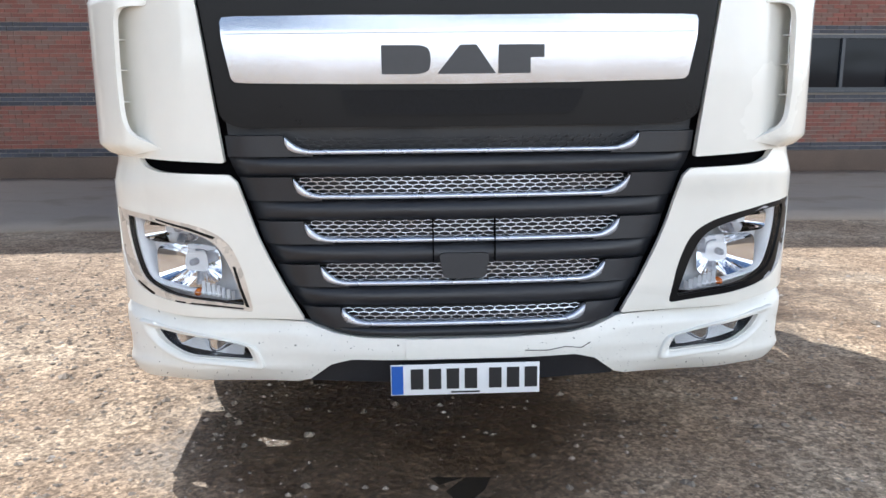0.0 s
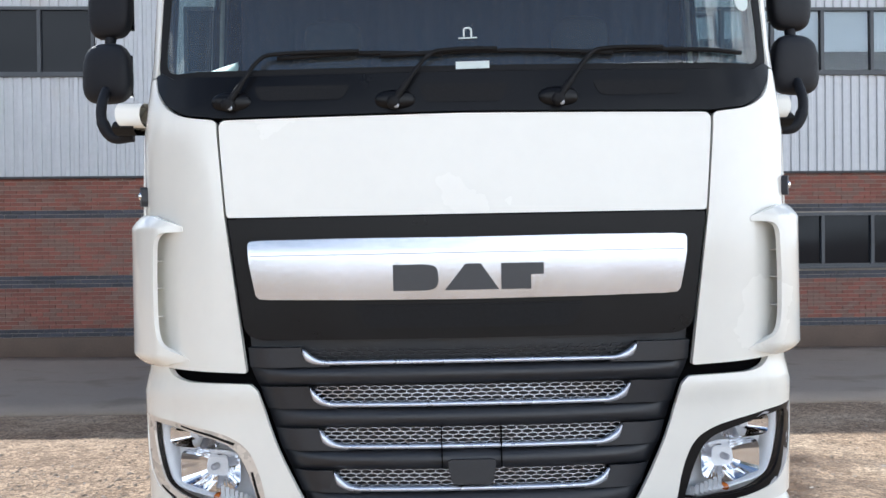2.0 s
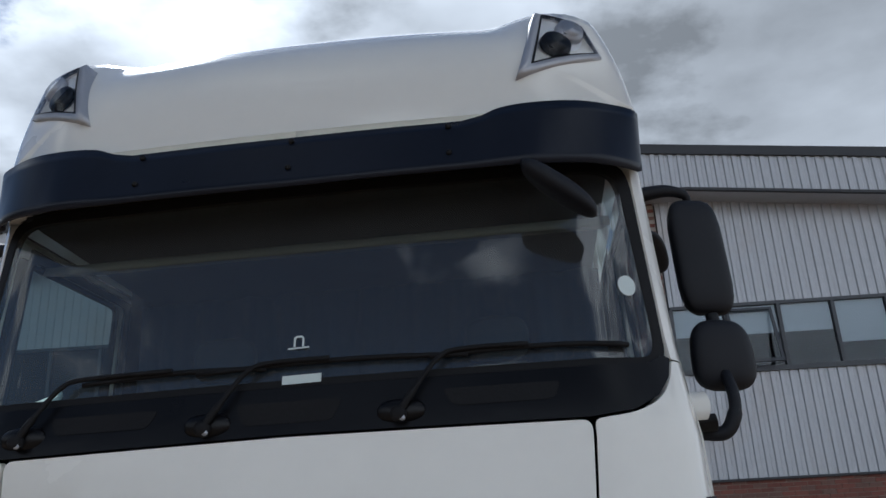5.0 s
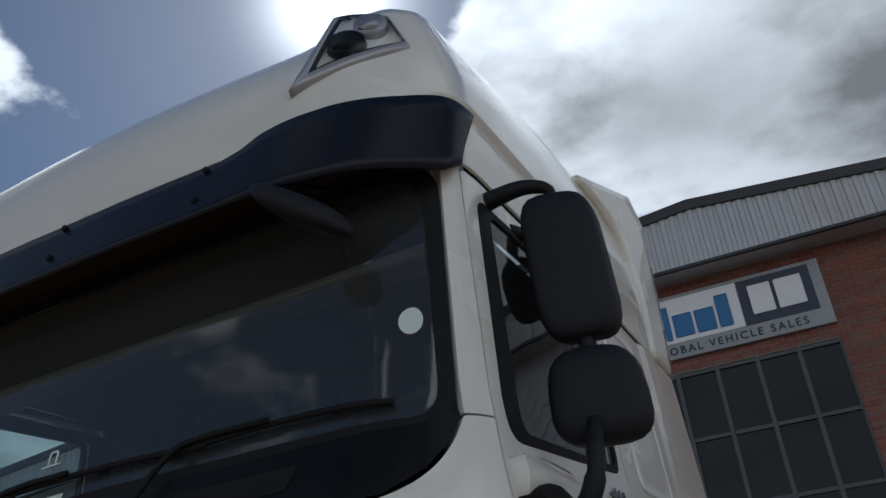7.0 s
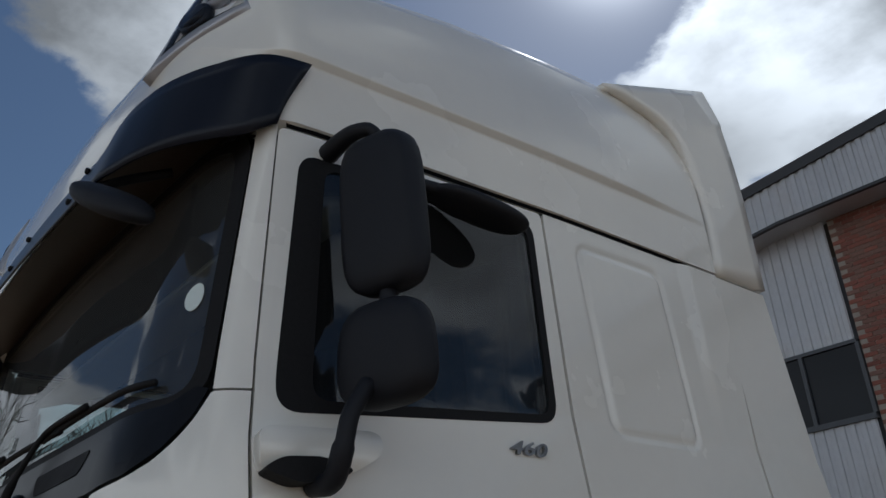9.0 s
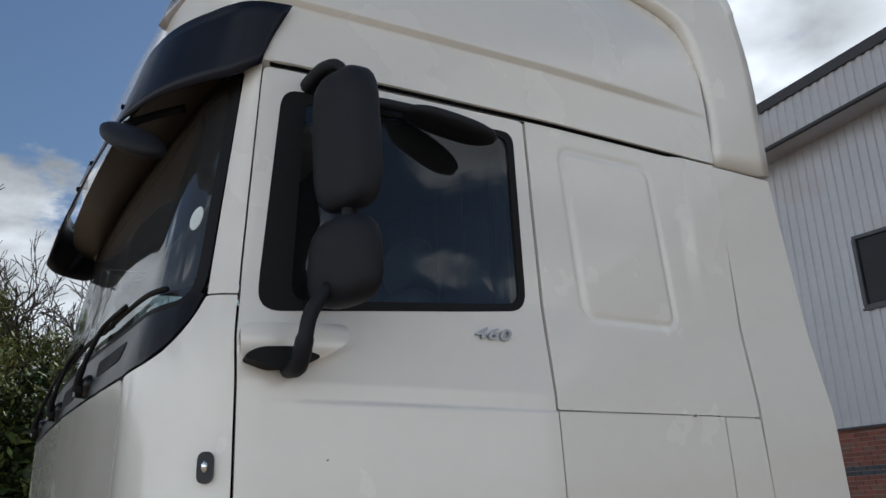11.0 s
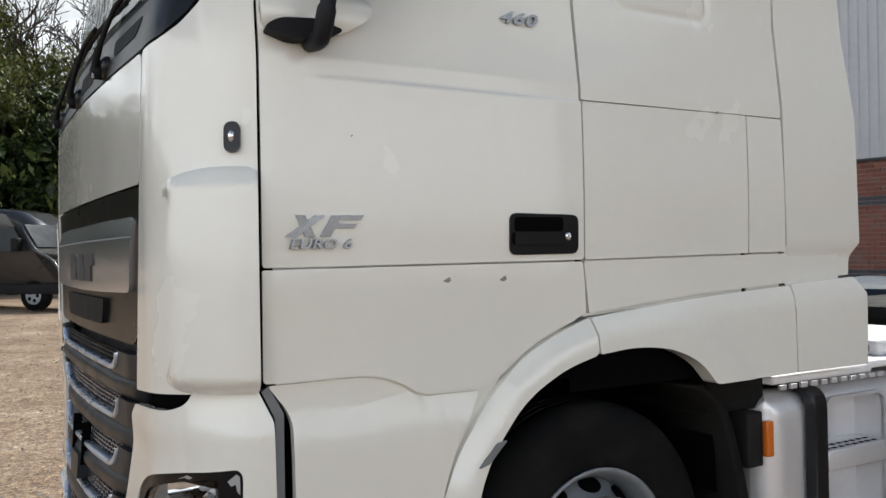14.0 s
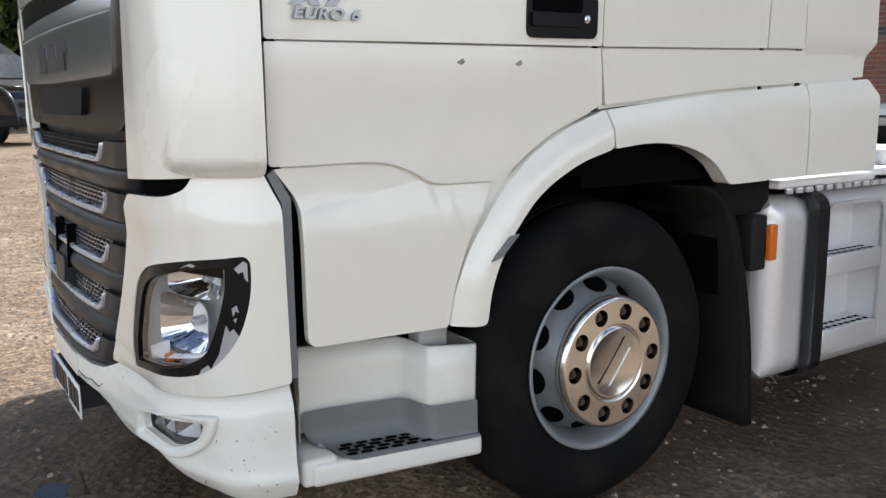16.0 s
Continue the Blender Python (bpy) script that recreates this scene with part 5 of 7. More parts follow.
# ---- wipers ----
for px, pz, ex, ez, b0, b1 in ((-0.861, 2.100, -0.745, 2.285, -0.70, -0.08), (-0.259, 2.096, -0.115, 2.285, -0.31, 0.56), (0.338, 2.098, 0.49, 2.285, 0.44, 1.06)):
    wip = tagged(new("wiper"), "black windscreen wiper parked along the glass")
    wip.parent = lorry
    bm = bmesh.new()
    a, e = cab(px - 0.03, pz, 0.03), cab(ex, ez, 0.028)
    tube(bm, [cab(px, pz, 0.0), cab(px, pz, 0.035), cab(px, pz, 0.042)], [0.024, 0.024, 0.012], 14)
    part("spindle", bm, RUBBER_BLACK, wip)
    bm = bmesh.new()
    pod(bm, (0, 0, 0), (0.15, 0.05, 0.075), 2.4, n=20, m=10)
    hump = cab(px + 0.005, pz + 0.012, -0.004)
    for v in bm.verts:
        v.co = v.co + hump
    part("spindle_cover", bm, GLOSS_BLACK, wip, "rounded black cover over the wiper spindle")
    bm = bmesh.new()
    tube(bm, bend([cab(px, pz, 0.028), cab(px + (ex - px) * 0.3, pz + (ez - pz) * 0.33, 0.036), cab(ex - 0.02, ez - 0.02, 0.030), cab(ex + 0.06, ez + 0.004, 0.026), cab((b0 + b1) / 2, ez + 0.006, 0.026)], 5), [0.012] * 6 + [0.008] * 15, 8)
    part("wiper_arm", bm, RUBBER_BLACK, wip)
    bm = bmesh.new()
    ends = [cab(b0 + (b1 - b0) * k / 12, ez - 0.012 + 0.012 * math.sin(math.pi * k / 12), 0.012) for k in range(13)]
    tube(bm, ends, 0.0085, 6)
    part("wiper_blade", bm, RUBBER_BLACK, wip)
    bm = bmesh.new()
    tube(bm, [cab(px + 0.012, pz - 0.014, 0.030), cab(px + 0.012, pz - 0.014, 0.036)], 0.009, 10)
    part("washer_jet", bm, LAMP_GREY, wip)
for x0, x1, z0, z1 in ((-0.172, 0.164, 2.098, 2.166), (-0.78, -0.42, 2.115, 2.170), (0.47, 0.83, 2.115, 2.170)):
    skin("scuttle_recess", rounded([(x0 + 0.03, z0), (x1 - 0.03, z0), (x1, z1), (x0, z1)], 0.02), RUBBER_BLACK, lorry, off=0.004, thick=0.004)
# things on the windscreen
skin("tax_sticker", [(1.112 + 0.036 * math.cos(a * math.pi / 12), 2.480 + 0.036 * math.sin(a * math.pi / 12)) for a in range(24)], PAPER, lorry, off=-0.002, thick=0.002, label="round pale sticker on the glass")
skin("paper_label", [(-0.03, 2.248), (0.095, 2.250), (0.095, 2.222), (-0.03, 2.220)], PAPER, lorry, off=0.000, thick=0.002, label="white paper label at the glass foot")
skin("screen_mark", [(-0.018, 2.335), (0.052, 2.337), (0.052, 2.342), (-0.018, 2.340)], PAPER, lorry, off=0.000, thick=0.002)
skin("screen_mark", [(0.0, 2.343), (0.0, 2.372), (0.008, 2.380), (0.026, 2.380), (0.034, 2.372), (0.034, 2.343), (0.028, 2.343), (0.028, 2.370), (0.024, 2.374), (0.010, 2.374), (0.006, 2.370), (0.006, 2.343)], PAPER, lorry, off=0.000, thick=0.002)

# ---- lettering on the door ----
side_m = Matrix(((0, 0, 1, 0), (1, 0, 0, 0), (0, 1, 0, 0), (0, 0, 0, 1)))
lettering("460", 0.050, 0.005, BADGE_CHROME, "power_badge", lorry, Matrix.Translation((1.226, 1.058, 2.165)) @ side_m @ Matrix.Diagonal((1.65, 1, 1, 1)), spacing=1.08, shear=0.25, label="chrome door badge reading 460")
lettering("EURO 6", 0.035, 0.005, BADGE_CHROME, "emission_badge", lorry, Matrix.Translation((1.256, 0.408, 1.507)) @ side_m @ Matrix.Diagonal((1.30, 1, 1, 1)), spacing=1.12, shear=0.25, label="chrome door badge reading EURO 6")
for q in ([(0.345, 1.537), (0.375, 1.537), (0.452, 1.592), (0.423, 1.592)], [(0.372, 1.592), (0.397, 1.592), (0.425, 1.537), (0.398, 1.537)],
          [(0.438, 1.537), (0.465, 1.537), (0.498, 1.592), (0.470, 1.592)], [(0.490, 1.580), (0.548, 1.580), (0.556, 1.593), (0.498, 1.593)], [(0.478, 1.559), (0.530, 1.559), (0.538, 1.571), (0.486, 1.571)]):
    skin("model_badge", sides(q), BADGE_CHROME, lorry, off=lambda p, z: belt(p, z) + 0.006, thick=0.006, step=(0.2, 0.2), label="chrome model badge stroke")

# ---- steps, arch liner, wheels ----
for sgn in (1, -1):
    step = tagged(new("cab_step"), "white cab step with a slotted grey tread")
    step.parent = lorry
    fall = lambda y: 0.069 * (y - 0.43)
    bm = bmesh.new()
    box(bm, sgn * 1.02, sgn * 1.226, 0.345, 0.872, 0.345, 0.408, 0.018, seg=3)
    for v in bm.verts:
        v.co.z -= fall(v.co.y)
    part("step_base", bm, WHITE_PLASTIC, step)
    bm = bmesh.new()
    box(bm, sgn * 1.03, sgn * 1.218, 0.322, 0.420, 0.352, 0.425, 0.016, seg=3)
    part("step_corner", bm, WHITE_PLASTIC, step)
    bm = bmesh.new()
    W = [Vector(v) for v in ((1.175, 0.338, 0), (1.115, 0.352, 0), (1.100, 0.375, 0), (1.098, 0.55, 0), (1.100, 0.665, 0), (1.112, 0.686, 0), (1.188, 0.702, 0), (1.203, 0.712, 0), (1.208, 0.855, 0), (1.195, 0.870, 0), (1.02, 0.876, 0))]
    top = lambda y: line(y, [(0.33, 0.690), (0.665, 0.668), (0.71, 0.656), (0.88, 0.638)])
    sheet(bm, lambda u, v: (lambda c: Vector((sgn * (c.x - 0.006 * (1 - v)), c.y, 0.45 + (top(c.y) - 0.45) * v)))(W[round(u * 10)]), 10, 3, back=lambda u, v: (lambda c: Vector((sgn * (c.x - 0.02), c.y + 0.004, 0.45 + (top(c.y) - 0.45) * v)))(W[round(u * 10)]))
    sharpen(bm, 30)
    part("step_wall", bm, WHITE_PLASTIC, step)
    bm = bmesh.new()
    box(bm, sgn * 1.10, sgn * 1.165, 0.70, 0.795, 0.60, 0.74, 0.01)
    part("step_bracket", bm, LAMP_GREY, step, "grey bracket over the step")
    bm = bmesh.new()
    inner = [(0.34, 1.140), (0.375, 1.112), (0.665, 1.110), (0.70, 1.190), (0.715, 1.210), (0.88, 1.214)]

    def tray(u, v):
        y0 = 0.432 - 0.072 * v
        y = y0 + (0.860 - y0) * u
        lim = line(y, inner)
        x = 1.228 + (lim - 1.228) * min(1.0, v / 0.8) if v < 0.8 else lim - 0.002 * (v - 0.8)
        floor = 0.413 - fall(y)
        lip = (0.512 - 0.075 * max(0.0, y - 0.43)) - floor
        k = max(0.0, (v - 0.60) / 0.40)
        left = max(0.0, (0.10 - u) / 0.10)
        return Vector((sgn * x, y, floor + lip * k ** 1.7 + 0.014 * left ** 2 * (1 - k) - 0.010 * max(0.0, (0.08 - v) / 0.08)))
    sheet(bm, tray, 30, 16)
    tread = part("tread", bm, GREY_PLASTIC, step, "mid-grey plastic tread")
    for i in range(6):
        for j in range(4):
            yy, xx = 0.462 + 0.046 * i + 0.016 * (j % 2), 1.208 - 0.021 * j
            if xx < line(yy, inner) + 0.026:
                continue
            bm = bmesh.new()
            box(bm, sgn * (xx - 0.0065), sgn * (xx + 0.0065), yy - 0.016, yy + 0.016, 0.4135, 0.4155, 0.0)
            for v in bm.verts:
                v.co.z -= fall(v.co.y)
            part("drain_slot", bm, DARK, tread, smooth=False)
    # grey edge strip, and a black sheet painting the shade beside the lamp panel
    skin("edge_strip", rounded(sides([(0.285, 1.152), (0.318, 1.085), (0.326, 0.650), (0.345, 0.650), (0.342, 1.095), (0.302, 1.165)]), 0.0), GREY_PLASTIC, lorry, off=-0.012, sgn=sgn, thick=0.03)
    skin("step_gap_shade", sides([(0.26, 0.735), (0.80, 0.735), (0.80, 1.20), (0.26, 1.20)]), DARK, lorry, off=-0.05, sgn=sgn, thick=0.01)
    # arch liner: back wall and curved roof, near-black for the shade inside
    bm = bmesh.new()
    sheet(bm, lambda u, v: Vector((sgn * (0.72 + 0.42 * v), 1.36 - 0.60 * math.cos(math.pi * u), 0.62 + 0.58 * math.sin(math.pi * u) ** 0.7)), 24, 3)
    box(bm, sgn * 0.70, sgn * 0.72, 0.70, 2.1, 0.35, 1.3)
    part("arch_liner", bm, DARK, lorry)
    bm = bmesh.new()
    L = bend([(0, 1.79, 1.02), (0, 1.90, 0.93), (0, 1.98, 0.70), (0, 2.03, 0.45), (0, 2.06, 0.12)], 5)
    sheet(bm, lambda u, v: Vector((sgn * (0.80 + 0.40 * v), L[round(u * 20)].y, L[round(u * 20)].z)), 20, 2, back=lambda u, v: Vector((sgn * (0.80 + 0.40 * v), L[round(u * 20)].y + 0.05, L[round(u * 20)].z)))
    sharpen(bm)
    part("mud_flap", bm, CHASSIS, lorry, "black rubber mud flap")
    skin("arch_tab", rounded(sides([(0.872, 0.885), (0.905, 0.895), (0.962, 0.955), (0.930, 0.950)]), 0.006), GREY_PLASTIC, lorry, off=0.042, sgn=sgn, thick=0.06)


def wheel(sgn, y, z, front=True, x_out=1.19, width=0.30):
    w = tagged(new("wheel"), "black tyre on a silver steel wheel with polished cover" if front else "black twin tyre on a silver wheel")
    w.parent = lorry
    bm = bmesh.new()
    X = x_out
    prof = [(X - 0.02, 0.292), (X - 0.008, 0.31), (X, 0.36), (X - 0.004, 0.42), (X - 0.018, 0.465), (X - 0.045, 0.488), (X - 0.06, 0.497), (X - 0.075, 0.500)]
    for i in range(4):
        a = X - 0.085 - i * (width - 0.17) / 4
        prof += [(a, 0.501), (a - 0.030, 0.501), (a - 0.031, 0.488), (a - 0.037, 0.488)]
    prof += [(X - width + 0.06, 0.497), (X - width + 0.02, 0.47), (X - width, 0.38), (X - width + 0.02, 0.29)]
    lathe(bm, prof, y, z, 72, sgn)
    part("tyre", bm, RUBBER, w)
    bm = bmesh.new()
    disc = [(X - 0.16, 0.262), (X - 0.05, 0.268), (X - 0.018, 0.284), (X - 0.010, 0.298), (X - 0.004, 0.298), (X - 0.006, 0.286), (X - 0.022, 0.276), (X - 0.055, 0.258), (X - 0.11, 0.252)]
    lathe(bm, disc, y, z, 60, sgn)
    rim = part("rim", bm, RIM, w)
    # dished disc with ten hand holes
    bm = bmesh.new()
    deep = [(X - 0.105, 0.254), (X - 0.070, 0.228), (X - 0.040, 0.205), (X - 0.010, 0.190), (X + 0.005, 0.180), (X + 0.008, 0.10), (X + 0.008, 0.001)]
    if not front:
        deep = [(X - 0.03, 0.254), (X - 0.09, 0.22), (X - 0.13, 0.17), (X - 0.13, 0.11), (X - 0.02, 0.10), (X - 0.015, 0.001)]
    lathe(bm, deep, y, z, 60, sgn)
    part("disc", bm, RIM, rim)
    for k in range(10):
        a = 2 * math.pi * (k + 0.35) / 10
        rad, xx = (0.231, X - 0.072) if front else (0.205, X - 0.10)
        bm = bmesh.new()
        out = Vector((sgn * 0.62, 0.78 * math.cos(a), 0.78 * math.sin(a)))
        tan = Vector((0, -math.sin(a), math.cos(a)))
        upv = out.cross(tan).normalized()
        c = Vector((sgn * xx, y + rad * math.cos(a), z + rad * math.sin(a))) + out * 0.003
        vs = [bm.verts.new(c + tan * 0.043 * math.cos(j * math.pi / 8) + upv * 0.034 * math.sin(j * math.pi / 8)) for j in range(16)]
        vi = [bm.verts.new(v.co - out * 0.05) for v in vs]
        bm.faces.new(vs)
        for j in range(16):
            bm.faces.new((vs[j], vs[(j + 1) % 16], vi[(j + 1) % 16], vi[j]))
        part("hand_hole", bm, DARK, rim, smooth=False)
    if front:
        bm = bmesh.new()
        ring = lambda cy, cz, rad, n=24: [(cy + rad * math.cos(2 * math.pi * q / n), cz + rad * math.sin(2 * math.pi * q / n)) for q in range(n)]
        lathe(bm, [(X + 0.010, 0.212), (X + 0.040, 0.210), (X + 0.047, 0.200), (X + 0.0465, 0.198)], y, z, 60, sgn)
        lathe(bm, [(X + 0.0465, 0.128), (X + 0.047, 0.126), (X + 0.040, 0.122), (X + 0.040, 0.116), (X + 0.050, 0.113), (X + 0.052, 0.108), (X + 0.0495, 0.104), (X + 0.0515, 0.001)], y, z, 60, sgn)
        sharpen(bm, 30)
        cover = part("hub_cover", bm, HUB, w, "polished steel hub cover")
        holes = [ring(y + 0.164 * math.cos(2 * math.pi * (k + 0.1) / 10), z + 0.164 * math.sin(2 * math.pi * (k + 0.1) / 10), 0.0265, 20) for k in range(10)]
        skin("cover_plate", ring(y, z, 0.199, 60), HUB, cover, thick=0.030, holes=[ring(y, z, 0.127, 48)] + holes, sgn=1, step=(0.5, 0.5), shape=lambda a, b, o: Vector((sgn * (X + 0.0468 + o), a, b)))
        bm = bmesh.new()
        lathe(bm, [(X + 0.014, 0.205), (X + 0.016, 0.20), (X + 0.016, 0.11)], y, z, 40, sgn)
        part("cover_inside", bm, DARK, cover)
        for nm, mat, dy, half, wide in (("cap_slot", DARK, -0.022, 0.085, 0.0012), ("cap_mark", LAMP_PALE, 0.022, 0.068, 0.003)):
            bm = bmesh.new()
            m4 = Matrix.Translation((sgn * (X + 0.0505), y, z)) @ Matrix.Rotation(radians(-38), 4, "X")
            box(bm, -0.001, 0.0016, dy - wide, dy + wide, -half, half, 0, m4)
            part(nm, bm, mat, cover, smooth=False)
        for k in range(10):
            a = 2 * math.pi * (k + 0.1) / 10
            bm = bmesh.new()
            lathe(bm, [(X + 0.016, 0.0165), (X + 0.032, 0.0165), (X + 0.034, 0.010), (X + 0.042, 0.009), (X + 0.042, 0.001)], y + 0.164 * math.cos(a), z + 0.164 * math.sin(a), 6, sgn)
            part("wheel_nut", bm, NUT, cover, smooth=False)
    return w


for sgn in (1, -1):
    wheel(sgn, 1.37, 0.50)
    wheel(sgn, 5.05, 0.50, front=False, x_out=1.22, width=0.62)

# ---- chassis and fuel tank ----
bm = bmesh.new()
for sx in (-0.42, 0.42):
    box(bm, sx - 0.04, sx + 0.04, 0.25, 6.2, 0.72, 1.00)
for y in (0.4, 1.37, 2.7, 3.8, 5.05, 6.1):
    box(bm, -0.42, 0.42, y - 0.08, y + 0.08, 0.74, 0.96)
box(bm, -0.95, 0.95, 1.30, 1.44, 0.42, 0.56)
box(bm, -0.95, 0.95, 4.95, 5.15, 0.40, 0.62)
box(bm, -0.42, 0.42, 0.40, 2.3, 0.55, 1.1)
part("chassis", bm, CHASSIS, lorry, "black ladder chassis with axles", smooth=False)
bm = bmesh.new()
box(bm, -0.50, 0.50, 4.4, 5.7, 1.02, 1.14, 0.04)
part("fifth_wheel", bm, CHASSIS, lorry, smooth=False)
bm = bmesh.new()
for k in range(5):
    tube(bm, bend([(0.2 - 0.1 * k, 2.75, 1.35 - 0.05 * k), (0.35 - 0.1 * k, 3.2, 1.16 + 0.02 * k), (0.1 - 0.06 * k, 3.7, 1.12), (-0.05 * k, 4.3, 1.06)], 6), 0.018, 8)
part("air_lines", bm, RUBBER_BLACK, lorry, "coiled black air lines")
tank = tagged(new("fuel_tank"), "silver aluminium fuel tank with recessed steps")
tank.parent = lorry
bm = bmesh.new()
box(bm, 0.56, 1.085, 2.160, 4.285, 0.275, 0.940, 0.06, seg=3)
part("tank_core", bm, ALU, tank)
RECESS = rounded([(2.480, 0.335), (2.850, 0.335), (2.850, 0.905), (2.480, 0.905)], 0.06, 5)


def tank_round(y, z):
    e = min(y - 2.145, 4.30 - y, z - 0.262, 0.950 - z)
    k = max(0.0, 1 - max(0.0, e) / 0.085)
    return -0.085 * (1 - math.sqrt(max(0.0, 1 - k * k)))


skin("tank_body", rounded([(2.145, 0.262), (4.30, 0.262), (4.30, 0.950), (2.145, 0.950)], 0.085, 6), ALU, tank, off=tank_round, thick=0.30, holes=[RECESS], step=(0.021, 0.021), shape=lambda y, z, o: Vector((1.215 + max(o, -0.135), y, z)))
skin("tank_end", rounded([(0.60, 0.262), (1.135, 0.262), (1.135, 0.950), (0.60, 0.950)], 0.085, 6), ALU, tank, thick=0.02, shape=lambda x, z, o: Vector((x, 2.1455 - o, z)))
skin("recess_rim", [(2.665 + (y - 2.665) * 1.06, 0.62 + (z - 0.62) * 1.04) for y, z in RECESS], ALU, tank, off=0.006, thick=0.02, holes=[RECESS], shape=lambda y, z, o: Vector((1.215 + o, y, z)))
for z0, z1 in ((0.632, 0.712), (0.326, 0.418)):
    bm = bmesh.new()
    box(bm, 1.06, 1.222, 2.484, 2.846, z0, z1, 0.006)
    tread = part("tank_step", bm, ALU, tank, "ribbed aluminium step")
    for k in range(8):
        for xx in (1.195, 1.155):
            bm = bmesh.new()
            box(bm, xx - 0.008, xx + 0.008, 2.502 + k * 0.042, 2.526 + k * 0.042, z1 + 0.0005, z1 + 0.002)
            part("step_slot", bm, DARK, tread, smooth=False)
for y in (2.405, 3.95):
    bm = bmesh.new()
    box(bm, 0.55, 1.228, y - 0.023, y + 0.023, 0.250, 0.960, 0.088, seg=5)
    part("tank_strap", bm, BLACK, tank, "black tank strap")
deck = tagged(new("catwalk"), "white aluminium catwalk plate over the tank")
deck.parent = lorry
bm = bmesh.new()
box(bm, -0.6, 1.20, 2.78, 4.35, 1.00, 1.03, 0.01)
box(bm, 0.75, 1.20, 2.20, 2.80, 0.985, 1.018, 0.012)
part("catwalk_plate", bm, DECK, deck)
for j in range(4):
    for k in range(6):
        bm = bmesh.new()
        cc = Vector((0.86 + 0.09 * j, 2.26 + 0.085 * k + 0.04 * (j % 2), 1.0185))
        tube(bm, [cc, cc + Vector((0, 0, 0.0015))], 0.012, 10)
        part("punched_hole", bm, LAMP_GREY, deck, smooth=False)
bm = bmesh.new()
box(bm, 0.92, 1.13, 2.96, 3.30, 1.03, 1.095, 0.025, seg=3)
part("hose_box", bm, DECK, deck, "white box on the catwalk")
bm = bmesh.new()
tube(bm, [(1.06, 2.985, 1.062), (1.06, 2.935, 1.060), (1.06, 2.925, 1.060)], [0.026, 0.026, 0.016], 16)
part("black_plug", bm, RUBBER_BLACK, deck, "black round plug")
for k in range(14):
    bm = bmesh.new()
    box(bm, 1.203, 1.216, 2.22 + k * 0.06, 2.255 + k * 0.06, 0.968, 0.986, 0.002)
    part("edge_tooth", bm, ALU, deck, smooth=False)
bm = bmesh.new()
box(bm, 1.09, 1.20, 2.06, 2.14, 0.70, 0.90, 0.01)
mk = part("marker_box", bm, RUBBER_BLACK, lorry, "black side marker bracket")
bm = bmesh.new()
box(bm, 1.198, 1.222, 2.135, 2.172, 0.735, 0.865, 0.006)
part("marker_amber", bm, AMBER, mk, "amber side marker lens")
bm = bmesh.new()
box(bm, 0.78, 1.16, 1.90, 2.20, 0.90, 1.10, 0.02)
part("side_bracket", bm, CHASSIS, lorry, smooth=False)

# ---- inside the cab ----
inside = tagged(new("cab_interior"), "dark cab interior with curtains drawn behind the seats")
inside.parent = lorry
bm = bmesh.new()
sheet(bm, lambda u, v: Vector(((2 * u - 1) * 1.08, 1.28 + 0.02 * math.sin(u * 70) + 0.008 * math.sin(u * 173), 1.30 + 1.62 * v)), 120, 3)
part("curtain", bm, CURTAIN, inside, "navy sleeper curtain")
bm = bmesh.new()
box(bm, -1.10, 1.10, 0.30, 2.2, 1.22, 1.30)
part("cab_floor", bm, INTERIOR, inside, smooth=False)
bm = bmesh.new()
box(bm, -1.06, 1.06, 0.26, 2.2, 2.945, 2.965)
part("cab_headliner", bm, INTERIOR, inside, smooth=False)
bm = bmesh.new()
sheet(bm, lambda u, v: Vector(((2 * u - 1) * 1.06, 0.40 + 0.30 * v, 2.78 + 0.10 * v)), 8, 4, back=lambda u, v: Vector(((2 * u - 1) * 1.06, 0.42 + 0.30 * v, 2.82 + 0.10 * v)))
part("header_shelf", bm, HEADLINER, inside, "brown overhead shelf")
bm = bmesh.new()
D = bend([(0, 0.20, 2.12), (0, 0.34, 2.185), (0, 0.52, 2.15), (0, 0.62, 2.02), (0, 0.60, 1.70), (0, 0.50, 1.30)], 5)
sheet(bm, lambda u, v: Vector(((2 * u - 1) * 1.07, D[round(v * 25)].y, D[round(v * 25)].z + 0.03 * math.exp(-((2 * u - 1.0 + 0.56) / 0.25) ** 2))), 24, 25)
part("dashboard", bm, INTERIOR, inside)
bm = bmesh.new()
sheet(bm, lambda u, v: Vector((-1.02 + 0.36 * u, 0.27 + 0.30 * v, 2.222 + 0.02 * v)), 6, 4, back=lambda u, v: Vector((-1.02 + 0.36 * u, 0.27 + 0.30 * v, 2.20 + 0.02 * v)))
part("dash_paper", bm, DASH, inside, "pale papers lying on the dashboard")
bm = bmesh.new()
sheet(bm, lambda u, v: Vector((-1.045 + 0.17 * u, 0.25 + 0.05 * v, 2.240 + 0.010 * v + (0.006 + 0.055 * u) * v)), 4, 2, back=lambda u, v: Vector((-1.045 + 0.17 * u, 0.26 + 0.05 * v, 2.236 + 0.010 * v + 0.05 * u * v)))
part("folded_paper", bm, PAPER, inside, "white folded sheet on the dashboard")
bm = bmesh.new()
C = [Vector((-0.60, 0.70, 2.10)) + Vector((0.22 * math.cos(a * math.pi / 16), -0.10 * math.sin(a * math.pi / 16), 0.20 * math.sin(a * math.pi / 16))) for a in range(33)]
tube(bm, C, 0.016, 8, caps=False)
part("steering_wheel", bm, RUBBER_BLACK, inside)
